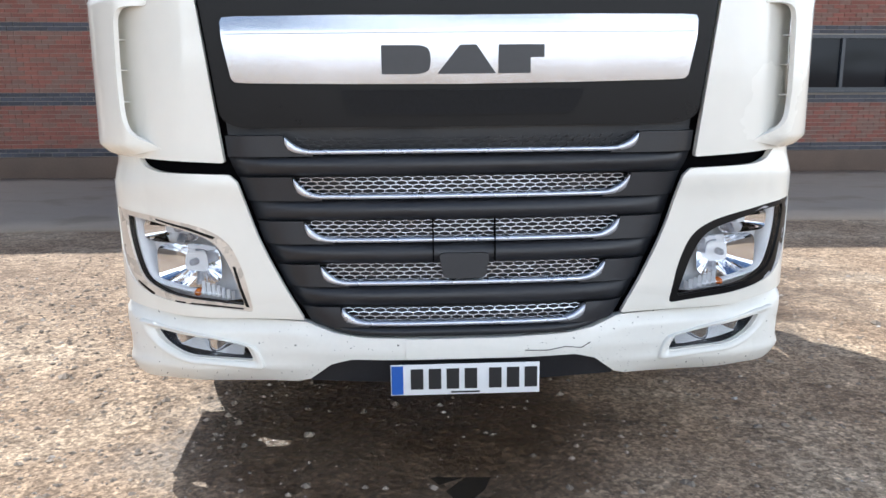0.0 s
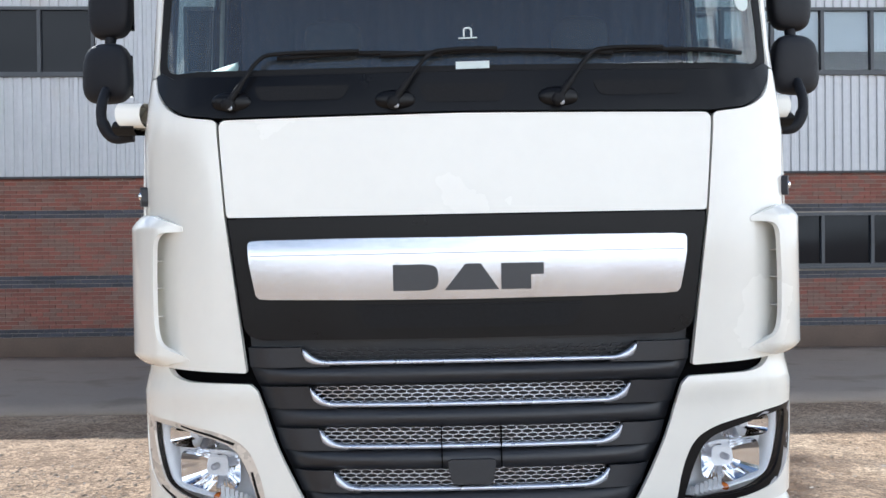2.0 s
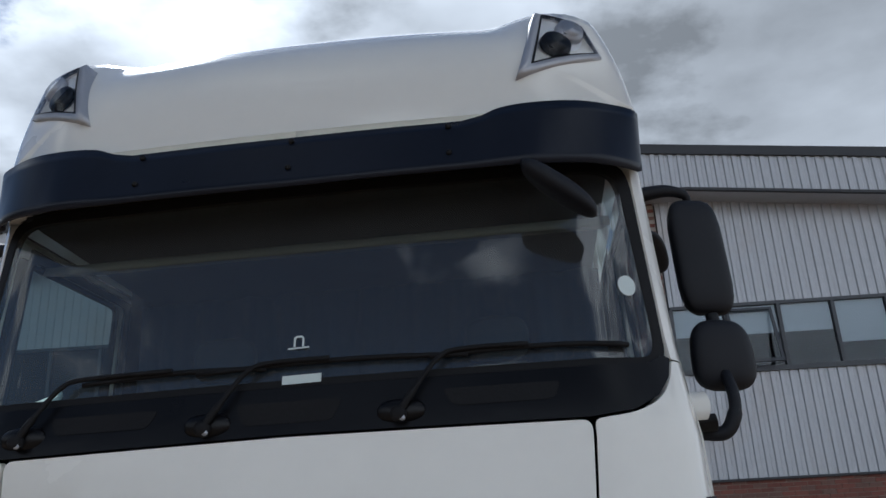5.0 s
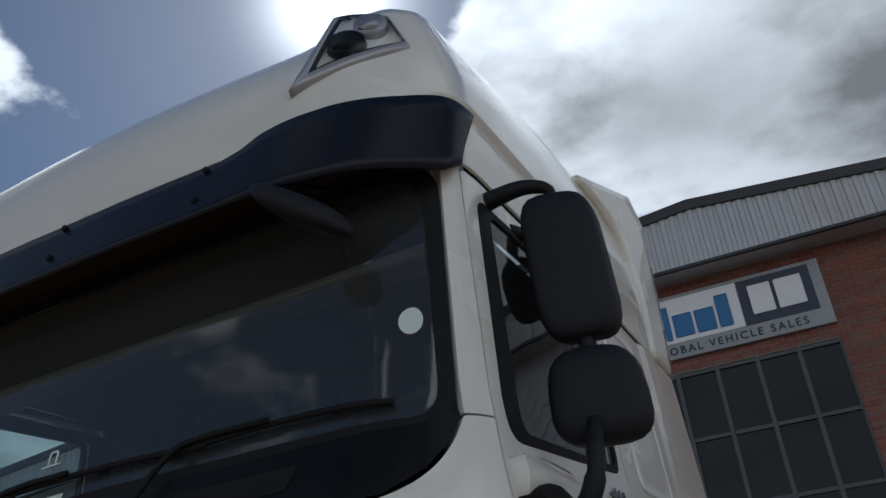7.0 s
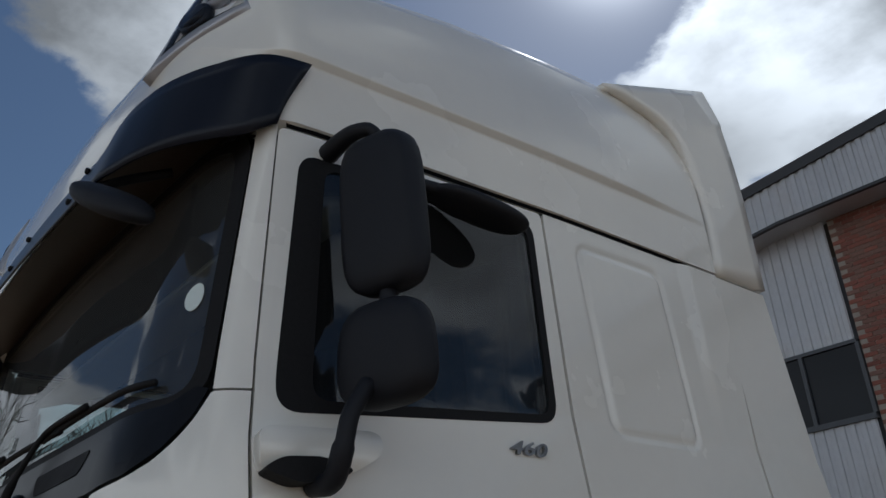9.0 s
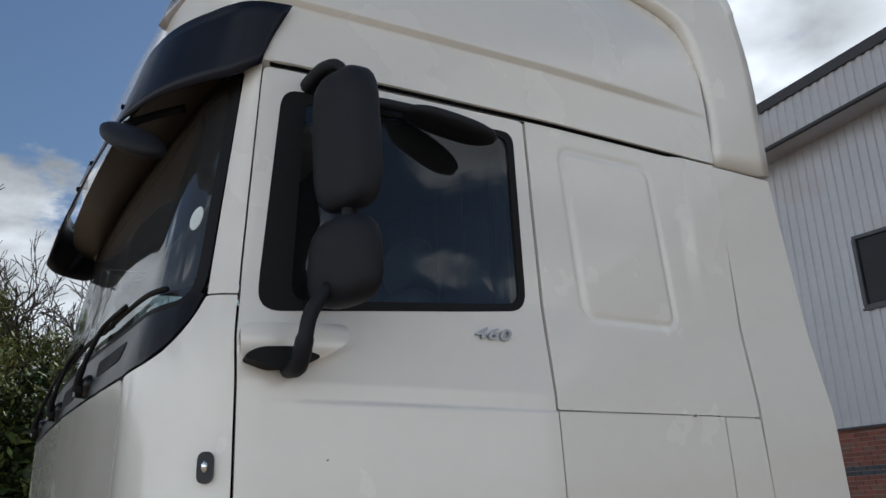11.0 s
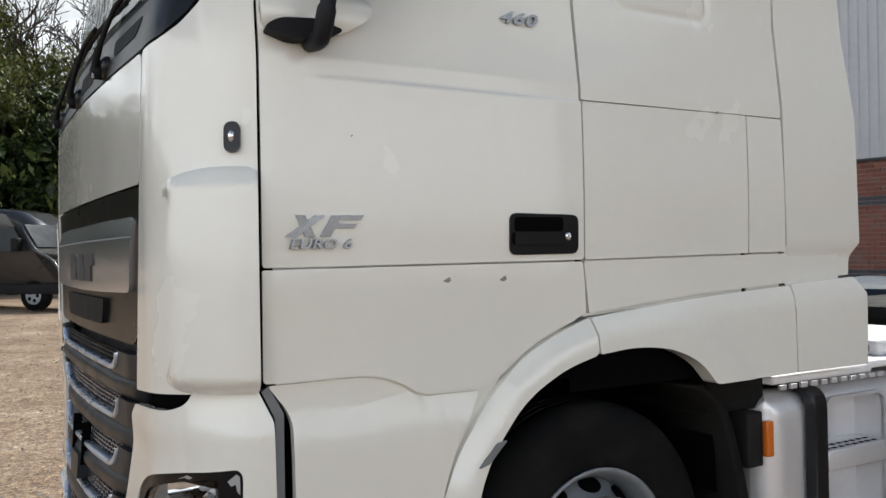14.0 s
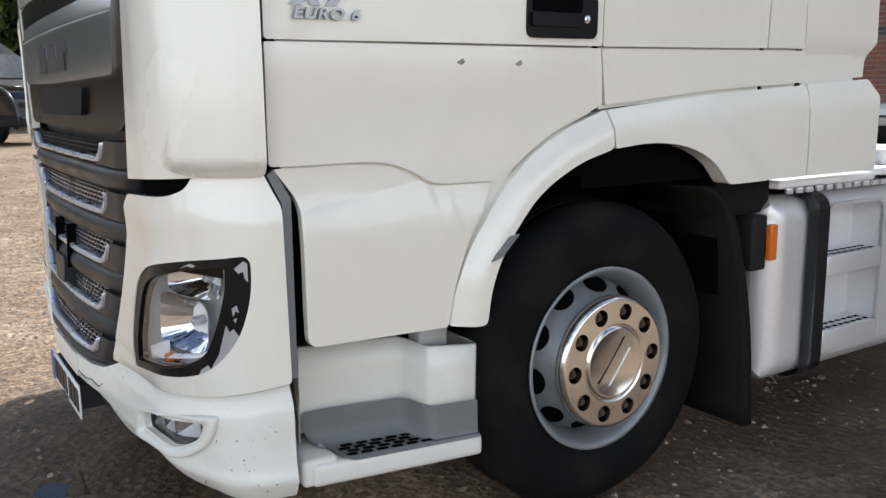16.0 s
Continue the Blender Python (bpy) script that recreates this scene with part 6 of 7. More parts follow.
for x in (-0.60, 0.60):
    bm = bmesh.new()
    pod(bm, (x, 1.10, 2.05), (0.50, 0.18, 0.85), 3.5)
    pod(bm, (x, 1.12, 2.58), (0.28, 0.12, 0.20), 3.0)
    part("seat_back", bm, INTERIOR, inside)
for sgn in (1, -1):
    skin("door_trim", sides([(0.33, 1.30), (1.26, 1.30), (1.26, 2.93), (0.40, 2.91), (0.33, 2.2)]), INTERIOR, inside, off=-0.045, holes=[[(S(0.80) + (p - S(0.80)) * 1.02, 2.56 + (z - 2.56) * 1.02) for p, z in WINI]], sgn=sgn, thick=0.01)
    skin("corner_trim", [(0.80, 1.15), (S(0.31), 1.15), (S(0.31), 2.22), (0.80, 2.05)], DARK, inside, off=-0.06, sgn=sgn, thick=0.01)
    bm = bmesh.new()
    sheet(bm, lambda u, v: (lambda c: Vector((c.x, c.y, c.z)))(cab(sgn * (S(1.26) + u * (S(2.60) - S(1.26))), 1.05 + 1.95 * v, -0.05)), 8, 6)
    part("sleeper_wall", bm, DARK, inside)
bm = bmesh.new()
sheet(bm, lambda u, v: Vector(((2 * u - 1) * 1.08, 2.22, 1.05 + 2.4 * v)), 2, 2)
part("cab_back", bm, RUBBER_BLACK, lorry, "dark cab back wall", smooth=False)
bm = bmesh.new()
box(bm, -1.10, 1.10, 0.34, 2.2, 1.08, 1.12)
part("cab_underside", bm, CHASSIS, lorry, smooth=False)
# ---- yard ----
def yard_z(x, y):
    return -0.0039 * max(0.0, min(y, 13.0)) - 0.040 * max(0.0, min(y, 13.0) - 1.4) + 0.0145 * max(0.0, min(-x, 20.0) - 4.0)


def yard_bumps(x, y):
    """Unevenness round the lorry, with a shallow hollow that holds water."""
    if abs(x) > 6 or not -3 <= y <= 5:
        return 0.0
    hollow = 0.030 * math.exp(-((x + 0.05) / 0.28) ** 2 - ((y + 0.02) / 0.20) ** 2) * (0.85 + 1.3 * noise.noise((x * 6.5, y * 6.5, 1.7)))
    return noise.noise((x * 0.9, y * 0.9, 3.1)) * 0.018 + noise.noise((x * 4.1, y * 4.1, 0.4)) * 0.008 - hollow


GRAVEL = bpy.data.materials.new("stony_yard")
GRAVEL.use_nodes = True
gn, gl_ = GRAVEL.node_tree.nodes, GRAVEL.node_tree.links
g_b = gn["Principled BSDF"]
g_geo = gn.new("ShaderNodeNewGeometry")


def gnoise(scale, detail=6.0, rough=0.55):
    t = gn.new("ShaderNodeTexNoise")
    t.inputs["Scale"].default_value, t.inputs["Detail"].default_value, t.inputs["Roughness"].default_value = scale, detail, rough
    gl_.new(g_geo.outputs["Position"], t.inputs["Vector"])
    return t.outputs[0]


def gramp(src, rows):
    r = gn.new("ShaderNodeValToRGB")
    r.color_ramp.elements[0].position, r.color_ramp.elements[0].color = rows[0][0], (*rows[0][1], 1)
    r.color_ramp.elements[1].position, r.color_ramp.elements[1].color = rows[-1][0], (*rows[-1][1], 1)
    for p, c in rows[1:-1]:
        r.color_ramp.elements.new(p).color = (*c, 1)
    gl_.new(src, r.inputs[0])
    return r.outputs[0]


def gmix(kind, fac, a, b):
    m = gn.new("ShaderNodeMixRGB")
    m.blend_type = kind
    for i, v in enumerate((fac, a, b)):
        if isinstance(v, (int, float)):
            m.inputs[i].default_value = v
        elif isinstance(v, tuple):
            m.inputs[i].default_value = (*v, 1)
        else:
            gl_.new(v, m.inputs[i])
    return m.outputs[0]


g_vor = gn.new("ShaderNodeTexVoronoi")
g_vor.inputs["Scale"].default_value = 75.0
gl_.new(g_geo.outputs["Position"], g_vor.inputs["Vector"])
g_vor2 = gn.new("ShaderNodeTexVoronoi")
g_vor2.inputs["Scale"].default_value = 24.0
gl_.new(g_geo.outputs["Position"], g_vor2.inputs["Vector"])
g_base = gramp(gnoise(1.1), [(0.30, (0.25, 0.172, 0.114)), (0.5, (0.345, 0.252, 0.175)), (0.72, (0.46, 0.365, 0.272))])
g_patch = gramp(gnoise(6.0, 9, 0.68), [(0.34, (0.70, 0.66, 0.62)), (0.50, (1.0, 0.99, 0.97)), (0.66, (1.20, 1.19, 1.17))])
g_grain = gramp(gnoise(38, 8, 0.7), [(0.34, (0.50, 0.47, 0.44)), (0.52, (1.0, 1.0, 1.0)), (0.68, (1.50, 1.48, 1.44))])
g_stone = gramp(g_vor.outputs["Color"], [(0.25, (0.66, 0.64, 0.61)), (0.5, (1.0, 0.99, 0.97)), (0.8, (1.34, 1.33, 1.30))])
g_cob = gramp(g_vor2.outputs["Color"], [(0.25, (0.78, 0.76, 0.74)), (0.5, (1.0, 1.0, 1.0)), (0.85, (1.22, 1.22, 1.21))])
g_col = gmix("MULTIPLY", 1.0, gmix("MULTIPLY", 1.0, gmix("MULTIPLY", 0.95, g_base, g_grain), g_stone), gmix("MULTIPLY", 1.0, g_patch, g_cob))


def gdamp_shade(cx, cy, radius):
    """1 in the middle of a stretch of the yard darkened for damp and shade, 0 well outside it."""
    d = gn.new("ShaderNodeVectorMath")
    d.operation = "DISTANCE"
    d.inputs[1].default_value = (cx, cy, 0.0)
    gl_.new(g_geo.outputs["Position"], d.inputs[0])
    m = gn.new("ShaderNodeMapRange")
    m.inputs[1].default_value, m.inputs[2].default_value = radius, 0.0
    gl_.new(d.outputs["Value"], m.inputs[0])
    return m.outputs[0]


# damp ground at the front; the second patch paints shade by the tank
g_dark = gn.new("ShaderNodeMath")
g_dark.operation = "MAXIMUM"
gl_.new(gdamp_shade(-0.25, 0.35, 1.3), g_dark.inputs[0])
gl_.new(gdamp_shade(0.9, 3.3, 3.0), g_dark.inputs[1])
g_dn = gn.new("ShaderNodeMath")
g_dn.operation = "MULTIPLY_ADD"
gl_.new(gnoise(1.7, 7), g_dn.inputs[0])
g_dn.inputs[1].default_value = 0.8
gl_.new(g_dark.outputs[0], g_dn.inputs[2])
g_damp_shade = gn.new("ShaderNodeMapRange")
g_damp_shade.interpolation_type = "SMOOTHSTEP"
g_damp_shade.inputs[1].default_value, g_damp_shade.inputs[2].default_value = 0.55, 0.95
gl_.new(g_dn.outputs[0], g_damp_shade.inputs[0])
g_final = gmix("MULTIPLY", g_damp_shade.outputs[0], g_col, (0.36, 0.335, 0.315))
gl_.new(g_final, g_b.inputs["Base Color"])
g_r = gn.new("ShaderNodeMapRange")
gl_.new(g_damp_shade.outputs[0], g_r.inputs[0])
g_r.inputs[3].default_value, g_r.inputs[4].default_value = 0.92, 0.30
gl_.new(g_r.outputs[0], g_b.inputs["Roughness"])
g_bump = gn.new("ShaderNodeBump")
g_bump.inputs["Strength"].default_value, g_bump.inputs["Distance"].default_value = 0.6, 0.018
g_h = gn.new("ShaderNodeMath")
g_h.operation = "MULTIPLY_ADD"
gl_.new(gnoise(45, 8, 0.7), g_h.inputs[0])
g_h.inputs[1].default_value = 0.9
gl_.new(g_vor2.outputs["Distance"], g_h.inputs[2])
gl_.new(g_h.outputs[0], g_bump.inputs["Height"])
gl_.new(g_bump.outputs[0], g_b.inputs["Normal"])

axis_near = [-420, -160, -80, -45, -28, -18, -12, -8] + [-6 + 0.1 * i for i in range(121)] + [8, 12, 18, 28, 45, 80, 160, 420]
axis_far = [-420, -160, -80, -45, -28, -18, -12, -8, -5] + [-3 + 0.1 * i for i in range(91)] + [7.5, 9, 11.6, 13, 14, 20, 40, 80, 160, 420]
verts = []
for x in axis_near:
    for y in axis_far:
        k = 1.0 if abs(x) <= 6 and -3 <= y <= 5 else 0.0
        verts.append((x, y, yard_z(x, y) + yard_bumps(x, y) - (0.0 if k else 0.004)))
ny_ = len(axis_far)
faces = [(i * ny_ + j, (i + 1) * ny_ + j, (i + 1) * ny_ + j + 1, i * ny_ + j + 1) for i in range(len(axis_near) - 1) for j in range(ny_ - 1)]
me = bpy.data.meshes.new("ground")
me.from_pydata(verts, [], faces)
me.materials.append(GRAVEL)
me.polygons.foreach_set("use_smooth", [True] * len(me.polygons))
tagged(new("ground", me), "stony brown gravel yard with damp patches and painted shade under the lorry", "ground", kind="structure")

# loose stones
STONE = material("loose_stones", (0.265, 0.215, 0.168), 0.9, var=0.2, scale=20, fine=120, bump=0.2, per="island", per_var=0.30, second=(0.33, 0.30, 0.27), blend=(0.93, 0.99))
rng = random.Random(4)
sv, sf = [], []
for k in range(20000):
    if k < 12000:
        x, y = rng.gauss(0.0, 2.6), rng.uniform(-1.4, 3.4)
    elif k < 16500:
        x, y = rng.uniform(-5.5, 5.5), rng.uniform(-1.0, 5.0)
    else:
        x, y = rng.uniform(-16, -2), rng.uniform(-2.5, 4.5)
    if (math.hypot(x - 0.35, y) < 1.3 or x > 0.9) and k % 4:
        continue
    r = rng.choice((0.003, 0.004, 0.004, 0.005, 0.006, 0.006, 0.008, 0.010, 0.013)) * rng.uniform(0.7, 1.4) * (2.0 if k % 90 == 0 else 1.0)
    z = yard_z(x, y) + yard_bumps(x, y)
    b0, a0 = len(sv), rng.uniform(0, 6.28)
    for i in range(5):
        a = a0 + i * 1.2566
        sv.append((x + r * math.cos(a) * rng.uniform(0.8, 1.5), y + r * math.sin(a) * rng.uniform(0.8, 1.5), z + r * rng.uniform(-0.1, 0.35)))
    sv.append((x + r * rng.uniform(-0.3, 0.3), y + r * rng.uniform(-0.3, 0.3), z + r * rng.uniform(0.6, 0.95)))
    sv.append((x, y, z - r * 0.6))
    for i in range(5):
        sf += [(b0 + i, b0 + (i + 1) % 5, b0 + 5), (b0 + (i + 1) % 5, b0 + i, b0 + 6)]
me = bpy.data.meshes.new("loose_stones")
me.from_pydata(sv, [], sf)
me.materials.append(STONE)
tagged(new("loose_stones", me), "scattered pale and brown pebbles on the yard", "stones", kind="stuff")

# rain water in the hollow under the bumper
WATER = material("muddy_rain_water", (0.035, 0.028, 0.021), 0.03, var=0.1, scale=3, ior=1.33)
bm = bmesh.new()
ring = [bm.verts.new((-0.05 + 0.30 * math.cos(a * math.pi / 12), -0.02 + 0.22 * math.sin(a * math.pi / 12), -0.0245)) for a in range(24)]
bm.faces.new(ring)
tagged(part("puddle", bm, WATER, None), "shallow puddle of brown rain water under the bumper", "puddle", kind="structure")

# concrete apron in front of the building
CONCRETE = material("worn_concrete", (0.31, 0.25, 0.20), 0.85, var=0.16, scale=1.2, fine=30, bump=0.15, bump_scale=60, second=(0.22, 0.175, 0.135), blend=(0.5, 0.7))


def apron(u, v, dz):
    y0 = 6.55 - 0.8 * u + 0.12 * noise.noise((u * 60, 0, 0)) * (1 - v)
    y = y0 + (12.85 - y0) * v
    return Vector((-30 + 60 * u, y, yard_z(0, y) + dz + 0.0145 * max(0.0, min(30 - 60 * u, 20.0) - 4.0)))


bm = bmesh.new()
sheet(bm, lambda u, v: apron(u, v, 0.028), 90, 8, back=lambda u, v: apron(u, v, -0.02))
tagged(part("pavement", bm, CONCRETE, None), "worn grey-brown concrete apron along the building", "pavement", kind="structure")

# ---- the industrial building ----
BRICK = material("red_brick", (0.235, 0.086, 0.062), 0.85, var=0.22, scale=30, fine=120, bump=0.2, bump_scale=90, per="island", per_var=0.30, second=(0.155, 0.085, 0.066), blend=(0.60, 0.66))
BRICK_O = material("red_brick_single", (0.235, 0.086, 0.062), 0.85, var=0.22, scale=30, fine=120, bump=0.2, bump_scale=90, per="object", per_var=0.30, second=(0.155, 0.085, 0.066), blend=(0.60, 0.66))
BLUE_BRICK = material("blue_black_brick", (0.040, 0.042, 0.055), 0.6, var=0.25, scale=30, fine=120, bump=0.15, bump_scale=90, per="island", per_var=0.35)
BLUE_O = material("blue_black_brick_single", (0.040, 0.042, 0.055), 0.6, var=0.25, scale=30, fine=120, bump=0.15, bump_scale=90, per="object", per_var=0.35)
MORTAR = material("grey_mortar", (0.33, 0.29, 0.25), 0.95, var=0.12, scale=3, fine=60, bump=0.2)
CLAD = material("silver_grey_sheeting", (0.46, 0.47, 0.49), 0.42, metal=0.25, var=0.10, scale=0.7, fine=9, second=(0.40, 0.37, 0.35), blend=(0.5, 0.8))
EDGE = material("dark_roof_trim", (0.035, 0.036, 0.040), 0.55, var=0.15)
FRAME = material("dark_grey_window_frame", (0.055, 0.060, 0.068), 0.45, var=0.1)
WPANE = glass("office_glass", (0.84, 0.89, 0.92), clear=0.95, ior=1.5)
DARK_PANE = material("dark_tinted_office_glass", (0.008, 0.010, 0.014), 0.06, var=0.1, scale=1, ior=1.27)
BLIND = material("pale_blind", (0.62, 0.63, 0.64), 0.8, var=0.05, scale=2, fine=30)
# interiors coloured dark, so that the lack of light is in the paint
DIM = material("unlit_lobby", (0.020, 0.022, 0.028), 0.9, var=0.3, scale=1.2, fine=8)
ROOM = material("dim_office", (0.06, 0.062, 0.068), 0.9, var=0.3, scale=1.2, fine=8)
WHITE_SIGN = material("white_sign_board", (0.78, 0.79, 0.80), 0.4, var=0.03)
GREY_SIGN = material("grey_sign_board", (0.30, 0.32, 0.34), 0.45, var=0.05)
NAVY = material("navy_sign_block", (0.012, 0.020, 0.050), 0.4, var=0.05)
SIGN_BLUE = material("blue_sign_shape", (0.020, 0.150, 0.360), 0.4, var=0.05)

FY = 12.33          # face of the fascia
WY = 12.93          # face of the brickwork
Z0 = -0.078         # first course
BT = 2.855          # top of the brickwork
BAY = (-2.28, 3.80)
GLAZ = (-0.82, 2.50, -0.42, 6.43)


APEX = 0.76


def gable(x):
    return 9.20 - 0.098 * abs(x - APEX)


def mortar_box(name, x0, x1, z0, z1, y=WY):
    bm = bmesh.new()
    box(bm, x0, x1, y + 0.012, y + 0.28, z0, z1)
    return tagged(part(name, bm, MORTAR, None, smooth=False), "mortar-jointed red brick wall with blue-black bands", "wall", kind="structure")


GW = (6.72, 12.52, 1.04, 2.07)   # ground-floor window
wall_a = mortar_box("wall_left", -17, GLAZ[0], Z0 - 0.4, BT)
mortar_box("wall_middle", GLAZ[1], GW[0], Z0 - 0.4, BT)
mortar_box("wall_under_window", GW[0], GW[1], Z0 - 0.4, GW[2])
mortar_box("wall_over_window", GW[0], GW[1], GW[3], BT)
mortar_box("wall_right", GW[1], 17, Z0 - 0.4, BT)
mortar_box("wall_bay_left", BAY[0], GLAZ[0], BT, 8.2)
mortar_box("wall_bay_right", GLAZ[1], BAY[1], BT, 8.2)
mortar_box("wall_bay_top", GLAZ[0], GLAZ[1], GLAZ[3], 8.2)

# bricks: courses of 75 mm, stretcher bond
bl, bh = 0.215, 0.065
proto = {}
for nm, mt in (("red", BRICK_O), ("blue", BLUE_O)):
    bm = bmesh.new()
    box(bm, 0, bl, 0, 0.05, 0, bh)
    me = bpy.data.meshes.new("brick")
    bm.to_mesh(me)
    bm.free()
    me.materials.append(mt)
    proto[nm] = me
rest = {"red": ([], []), "blue": ([], [])}
brng = random.Random(9)
singles = 0


def brick(x, z, kind, y, w=bl):
    V, F = rest[kind]
    b = len(V)
    d = y + brng.uniform(-0.002, 0.002)
    V += [(x, d, z), (x + w, d, z), (x + w, d, z + bh), (x, d, z + bh), (x, d + 0.03, z), (x + w, d + 0.03, z), (x + w, d + 0.03, z + bh), (x, d + 0.03, z + bh)]
    F += [(b, b + 1, b + 2, b + 3), (b + 3, b + 2, b + 6, b + 7), (b + 1, b, b + 4, b + 5), (b + 1, b + 5, b + 6, b + 2), (b + 4, b, b + 3, b + 7)]


for row in range(110):
    z = Z0 + row * 0.075
    x = -16.0 + (0.1125 if row % 2 else 0.0)
    while x < 16.0:
        xb = x
        x += 0.225
        if row >= 39 and not (BAY[0] <= xb and xb + bl <= BAY[1]):
            continue
        if z + bh > BT and row < 39 or z > 8.1:
            continue
        spans = [(xb, xb + bl)]
        for o in (GLAZ, (GW[0], GW[1], GW[2] - 0.03, GW[3])):
            if z + bh > o[2] and z < o[3]:
                spans = [s for a0, a1 in spans for s in ((a0, min(a1, o[0])), (max(a0, o[1]), a1)) if s[1] - s[0] > 0.03]
        if not spans:
            continue
        band = row in (0, 1, 12, 13, 14, 29, 30) or (row in (27, 28) and xb > GW[0] - 0.6)
        kind = "blue" if band else "red"
        if -7.5 < xb < -4.0 and 2 <= row < 20 and singles < 290:
            ob = new("brick", proto[kind])
            ob.parent = wall_a
            ob.matrix_basis = pose(xb, WY + brng.uniform(-0.002, 0.002), z)
            singles += 1
        else:
            for s0, s1 in spans:
                brick(s0, z, kind, WY, s1 - s0)
for kind, mt in (("red", BRICK), ("blue", BLUE_BRICK)):
    me = bpy.data.meshes.new("brick_courses")
    me.from_pydata(rest[kind][0], [], rest[kind][1])
    me.materials.append(mt)
    ob = new("brick_courses", me)
    ob.parent = wall_a
    tagged(ob, kind="stuff")

# concrete plinth
bm = bmesh.new()
box(bm, -17, GLAZ[0], WY - 0.03, WY + 0.2, Z0 - 0.42, Z0 - 0.008, 0.012)
box(bm, GLAZ[1], 17, WY - 0.03, WY + 0.2, Z0 - 0.42, Z0 - 0.008, 0.012)
PLINTH = material("stained_plinth_render", (0.12, 0.085, 0.065), 0.9, var=0.25, scale=2, fine=30, bump=0.2)
tagged(part("plinth", bm, PLINTH, None), "rough brown-stained concrete plinth under the brickwork", "plinth", kind="structure")


# ribbed sheeting
def ribbed(name, x0, x1, zlo, zhi, y, label="silver-grey ribbed metal cladding", pitch=0.167):
    V, F = [], []
    prof = [(0.0, 0.0), (0.35, 0.0), (0.45, -0.028), (0.88, -0.028), (0.98, 0.0)]
    xs = []
    n0 = math.floor(x0 / pitch)
    i = n0
    while i * pitch < x1:
        for a, d in prof:
            x = (i + a) * pitch
            if x0 - 1e-6 <= x <= x1 + 1e-6:
                xs.append((x, d))
        i += 1
    for x, d in xs:
        V += [(x, y + d, zlo(x)), (x, y + d, zhi(x))]
    for k in range(len(xs) - 1):
        F.append((2 * k, 2 * k + 2, 2 * k + 3, 2 * k + 1))
    me = bpy.data.meshes.new(name)
    me.from_pydata(V, [], F)
    me.materials.append(CLAD)
    ob = new(name, me)
    so = ob.modifiers.new("depth", "SOLIDIFY")
    so.thickness = 0.006
    return tagged(ob, label, "cladding", kind="structure")


WB, WT = 4.71, 5.96
low = lambda x: min(8.06, gable(x) - 0.79)
top = lambda x: low(x) + 0.05
W_LEFT, W_NEAR, W_RIGHT = (-12.675, -5.92), (-4.24, -2.32), (3.84, 13.44)
for a, b in ((-17, BAY[0]), (BAY[1], 17)):
    ribbed("cladding", a, b, lambda x: BT - 0.01, lambda x: WB, WY - 0.02)
    ribbed("cladding", a, b, lambda x: WT, top, WY - 0.02)
for a, b in ((-17, W_LEFT[0]), (W_LEFT[1], W_NEAR[0]), (W_RIGHT[1], 17)):
    ribbed("cladding", a, b, lambda x: WB, lambda x: WT, WY - 0.02)
bm = bmesh.new()
for a, b in ((-17, BAY[0]), (BAY[1], 17)):
    box(bm, a, b, WY - 0.06, WY, BT - 0.035, BT + 0.005)
tagged(part("trim", bm, EDGE, None, smooth=False), "dark drip trim above the brickwork", "trim", kind="structure")
# wall behind the sheeting, floors, roof
bm = bmesh.new()
for a, b in ((-17, W_LEFT[0]), (W_LEFT[1], W_NEAR[0]), (W_RIGHT[1], 17)):
    box(bm, a, b, WY + 0.05, WY + 0.25, WB, WT)
for a, b in ((-17, BAY[0]), (BAY[1], 17)):
    box(bm, a, b, WY + 0.05, WY + 0.25, BT, WB)
    box(bm, a, b, WY + 0.05, WY + 0.25, WT, 7.4)
box(bm, -17, 17, 16.4, 16.6, -0.6, 7.4)
box(bm, -17.2, -17, WY, 40, -0.6, 6.5)
box(bm, 17, 17.2, WY, 40, -0.6, 6.5)
tagged(part("wall_inner", bm, ROOM, None, smooth=False), "dim inner walls of the building", "wall", kind="structure")
bm = bmesh.new()
for s in (-1, 1):
    vs = [bm.verts.new(v) for v in ((APEX, FY - 0.03, 9.20), (s * 17.6, FY - 0.03, gable(s * 17.6)), (s * 17.6, 42, gable(s * 17.6)), (APEX, 42, 9.20))]
    vt = [bm.verts.new(v.co + Vector((0, 0, 0.06))) for v in vs]
    bm.faces.new(vs), bm.faces.new(vt[::-1])
    for k in range(4):
        bm.faces.new((vs[k], vs[(k + 1) % 4], vt[(k + 1) % 4], vt[k]))
tagged(part("roof", bm, EDGE, None, smooth=False), "low-pitched dark metal roof", "roof", kind="structure")
# deep fascia with its soffit
ribbed("fascia", -17.5, 17.5, low, lambda x: gable(x) - 0.06, FY, "ribbed silver fascia under the roof edge")
KNEES = [-17.5, APEX - 3.58, APEX, APEX + 3.58, 17.5]
bm = bmesh.new()
for edge, z0, z1, y0, y1 in ((gable, -0.10, 0.09, FY - 0.07, FY + 0.02), (low, -0.04, 0.012, FY - 0.05, FY + 0.03)):
    for a, b in zip(KNEES, KNEES[1:]):
        vs = [bm.verts.new((x, y, edge(x) + z)) for x in (a, b) for y in (y0, y1) for z in (z0, z1)]
        for f in ((0, 1, 3, 2), (4, 6, 7, 5), (0, 4, 5, 1), (2, 3, 7, 6), (1, 5, 7, 3), (0, 2, 6, 4)):
            bm.faces.new([vs[i] for i in f])
bmesh.ops.recalc_face_normals(bm, faces=bm.faces[:])
tagged(part("roof_trim", bm, EDGE, None, smooth=False), "dark capping along the fascia", "trim", kind="structure")
bm = bmesh.new()
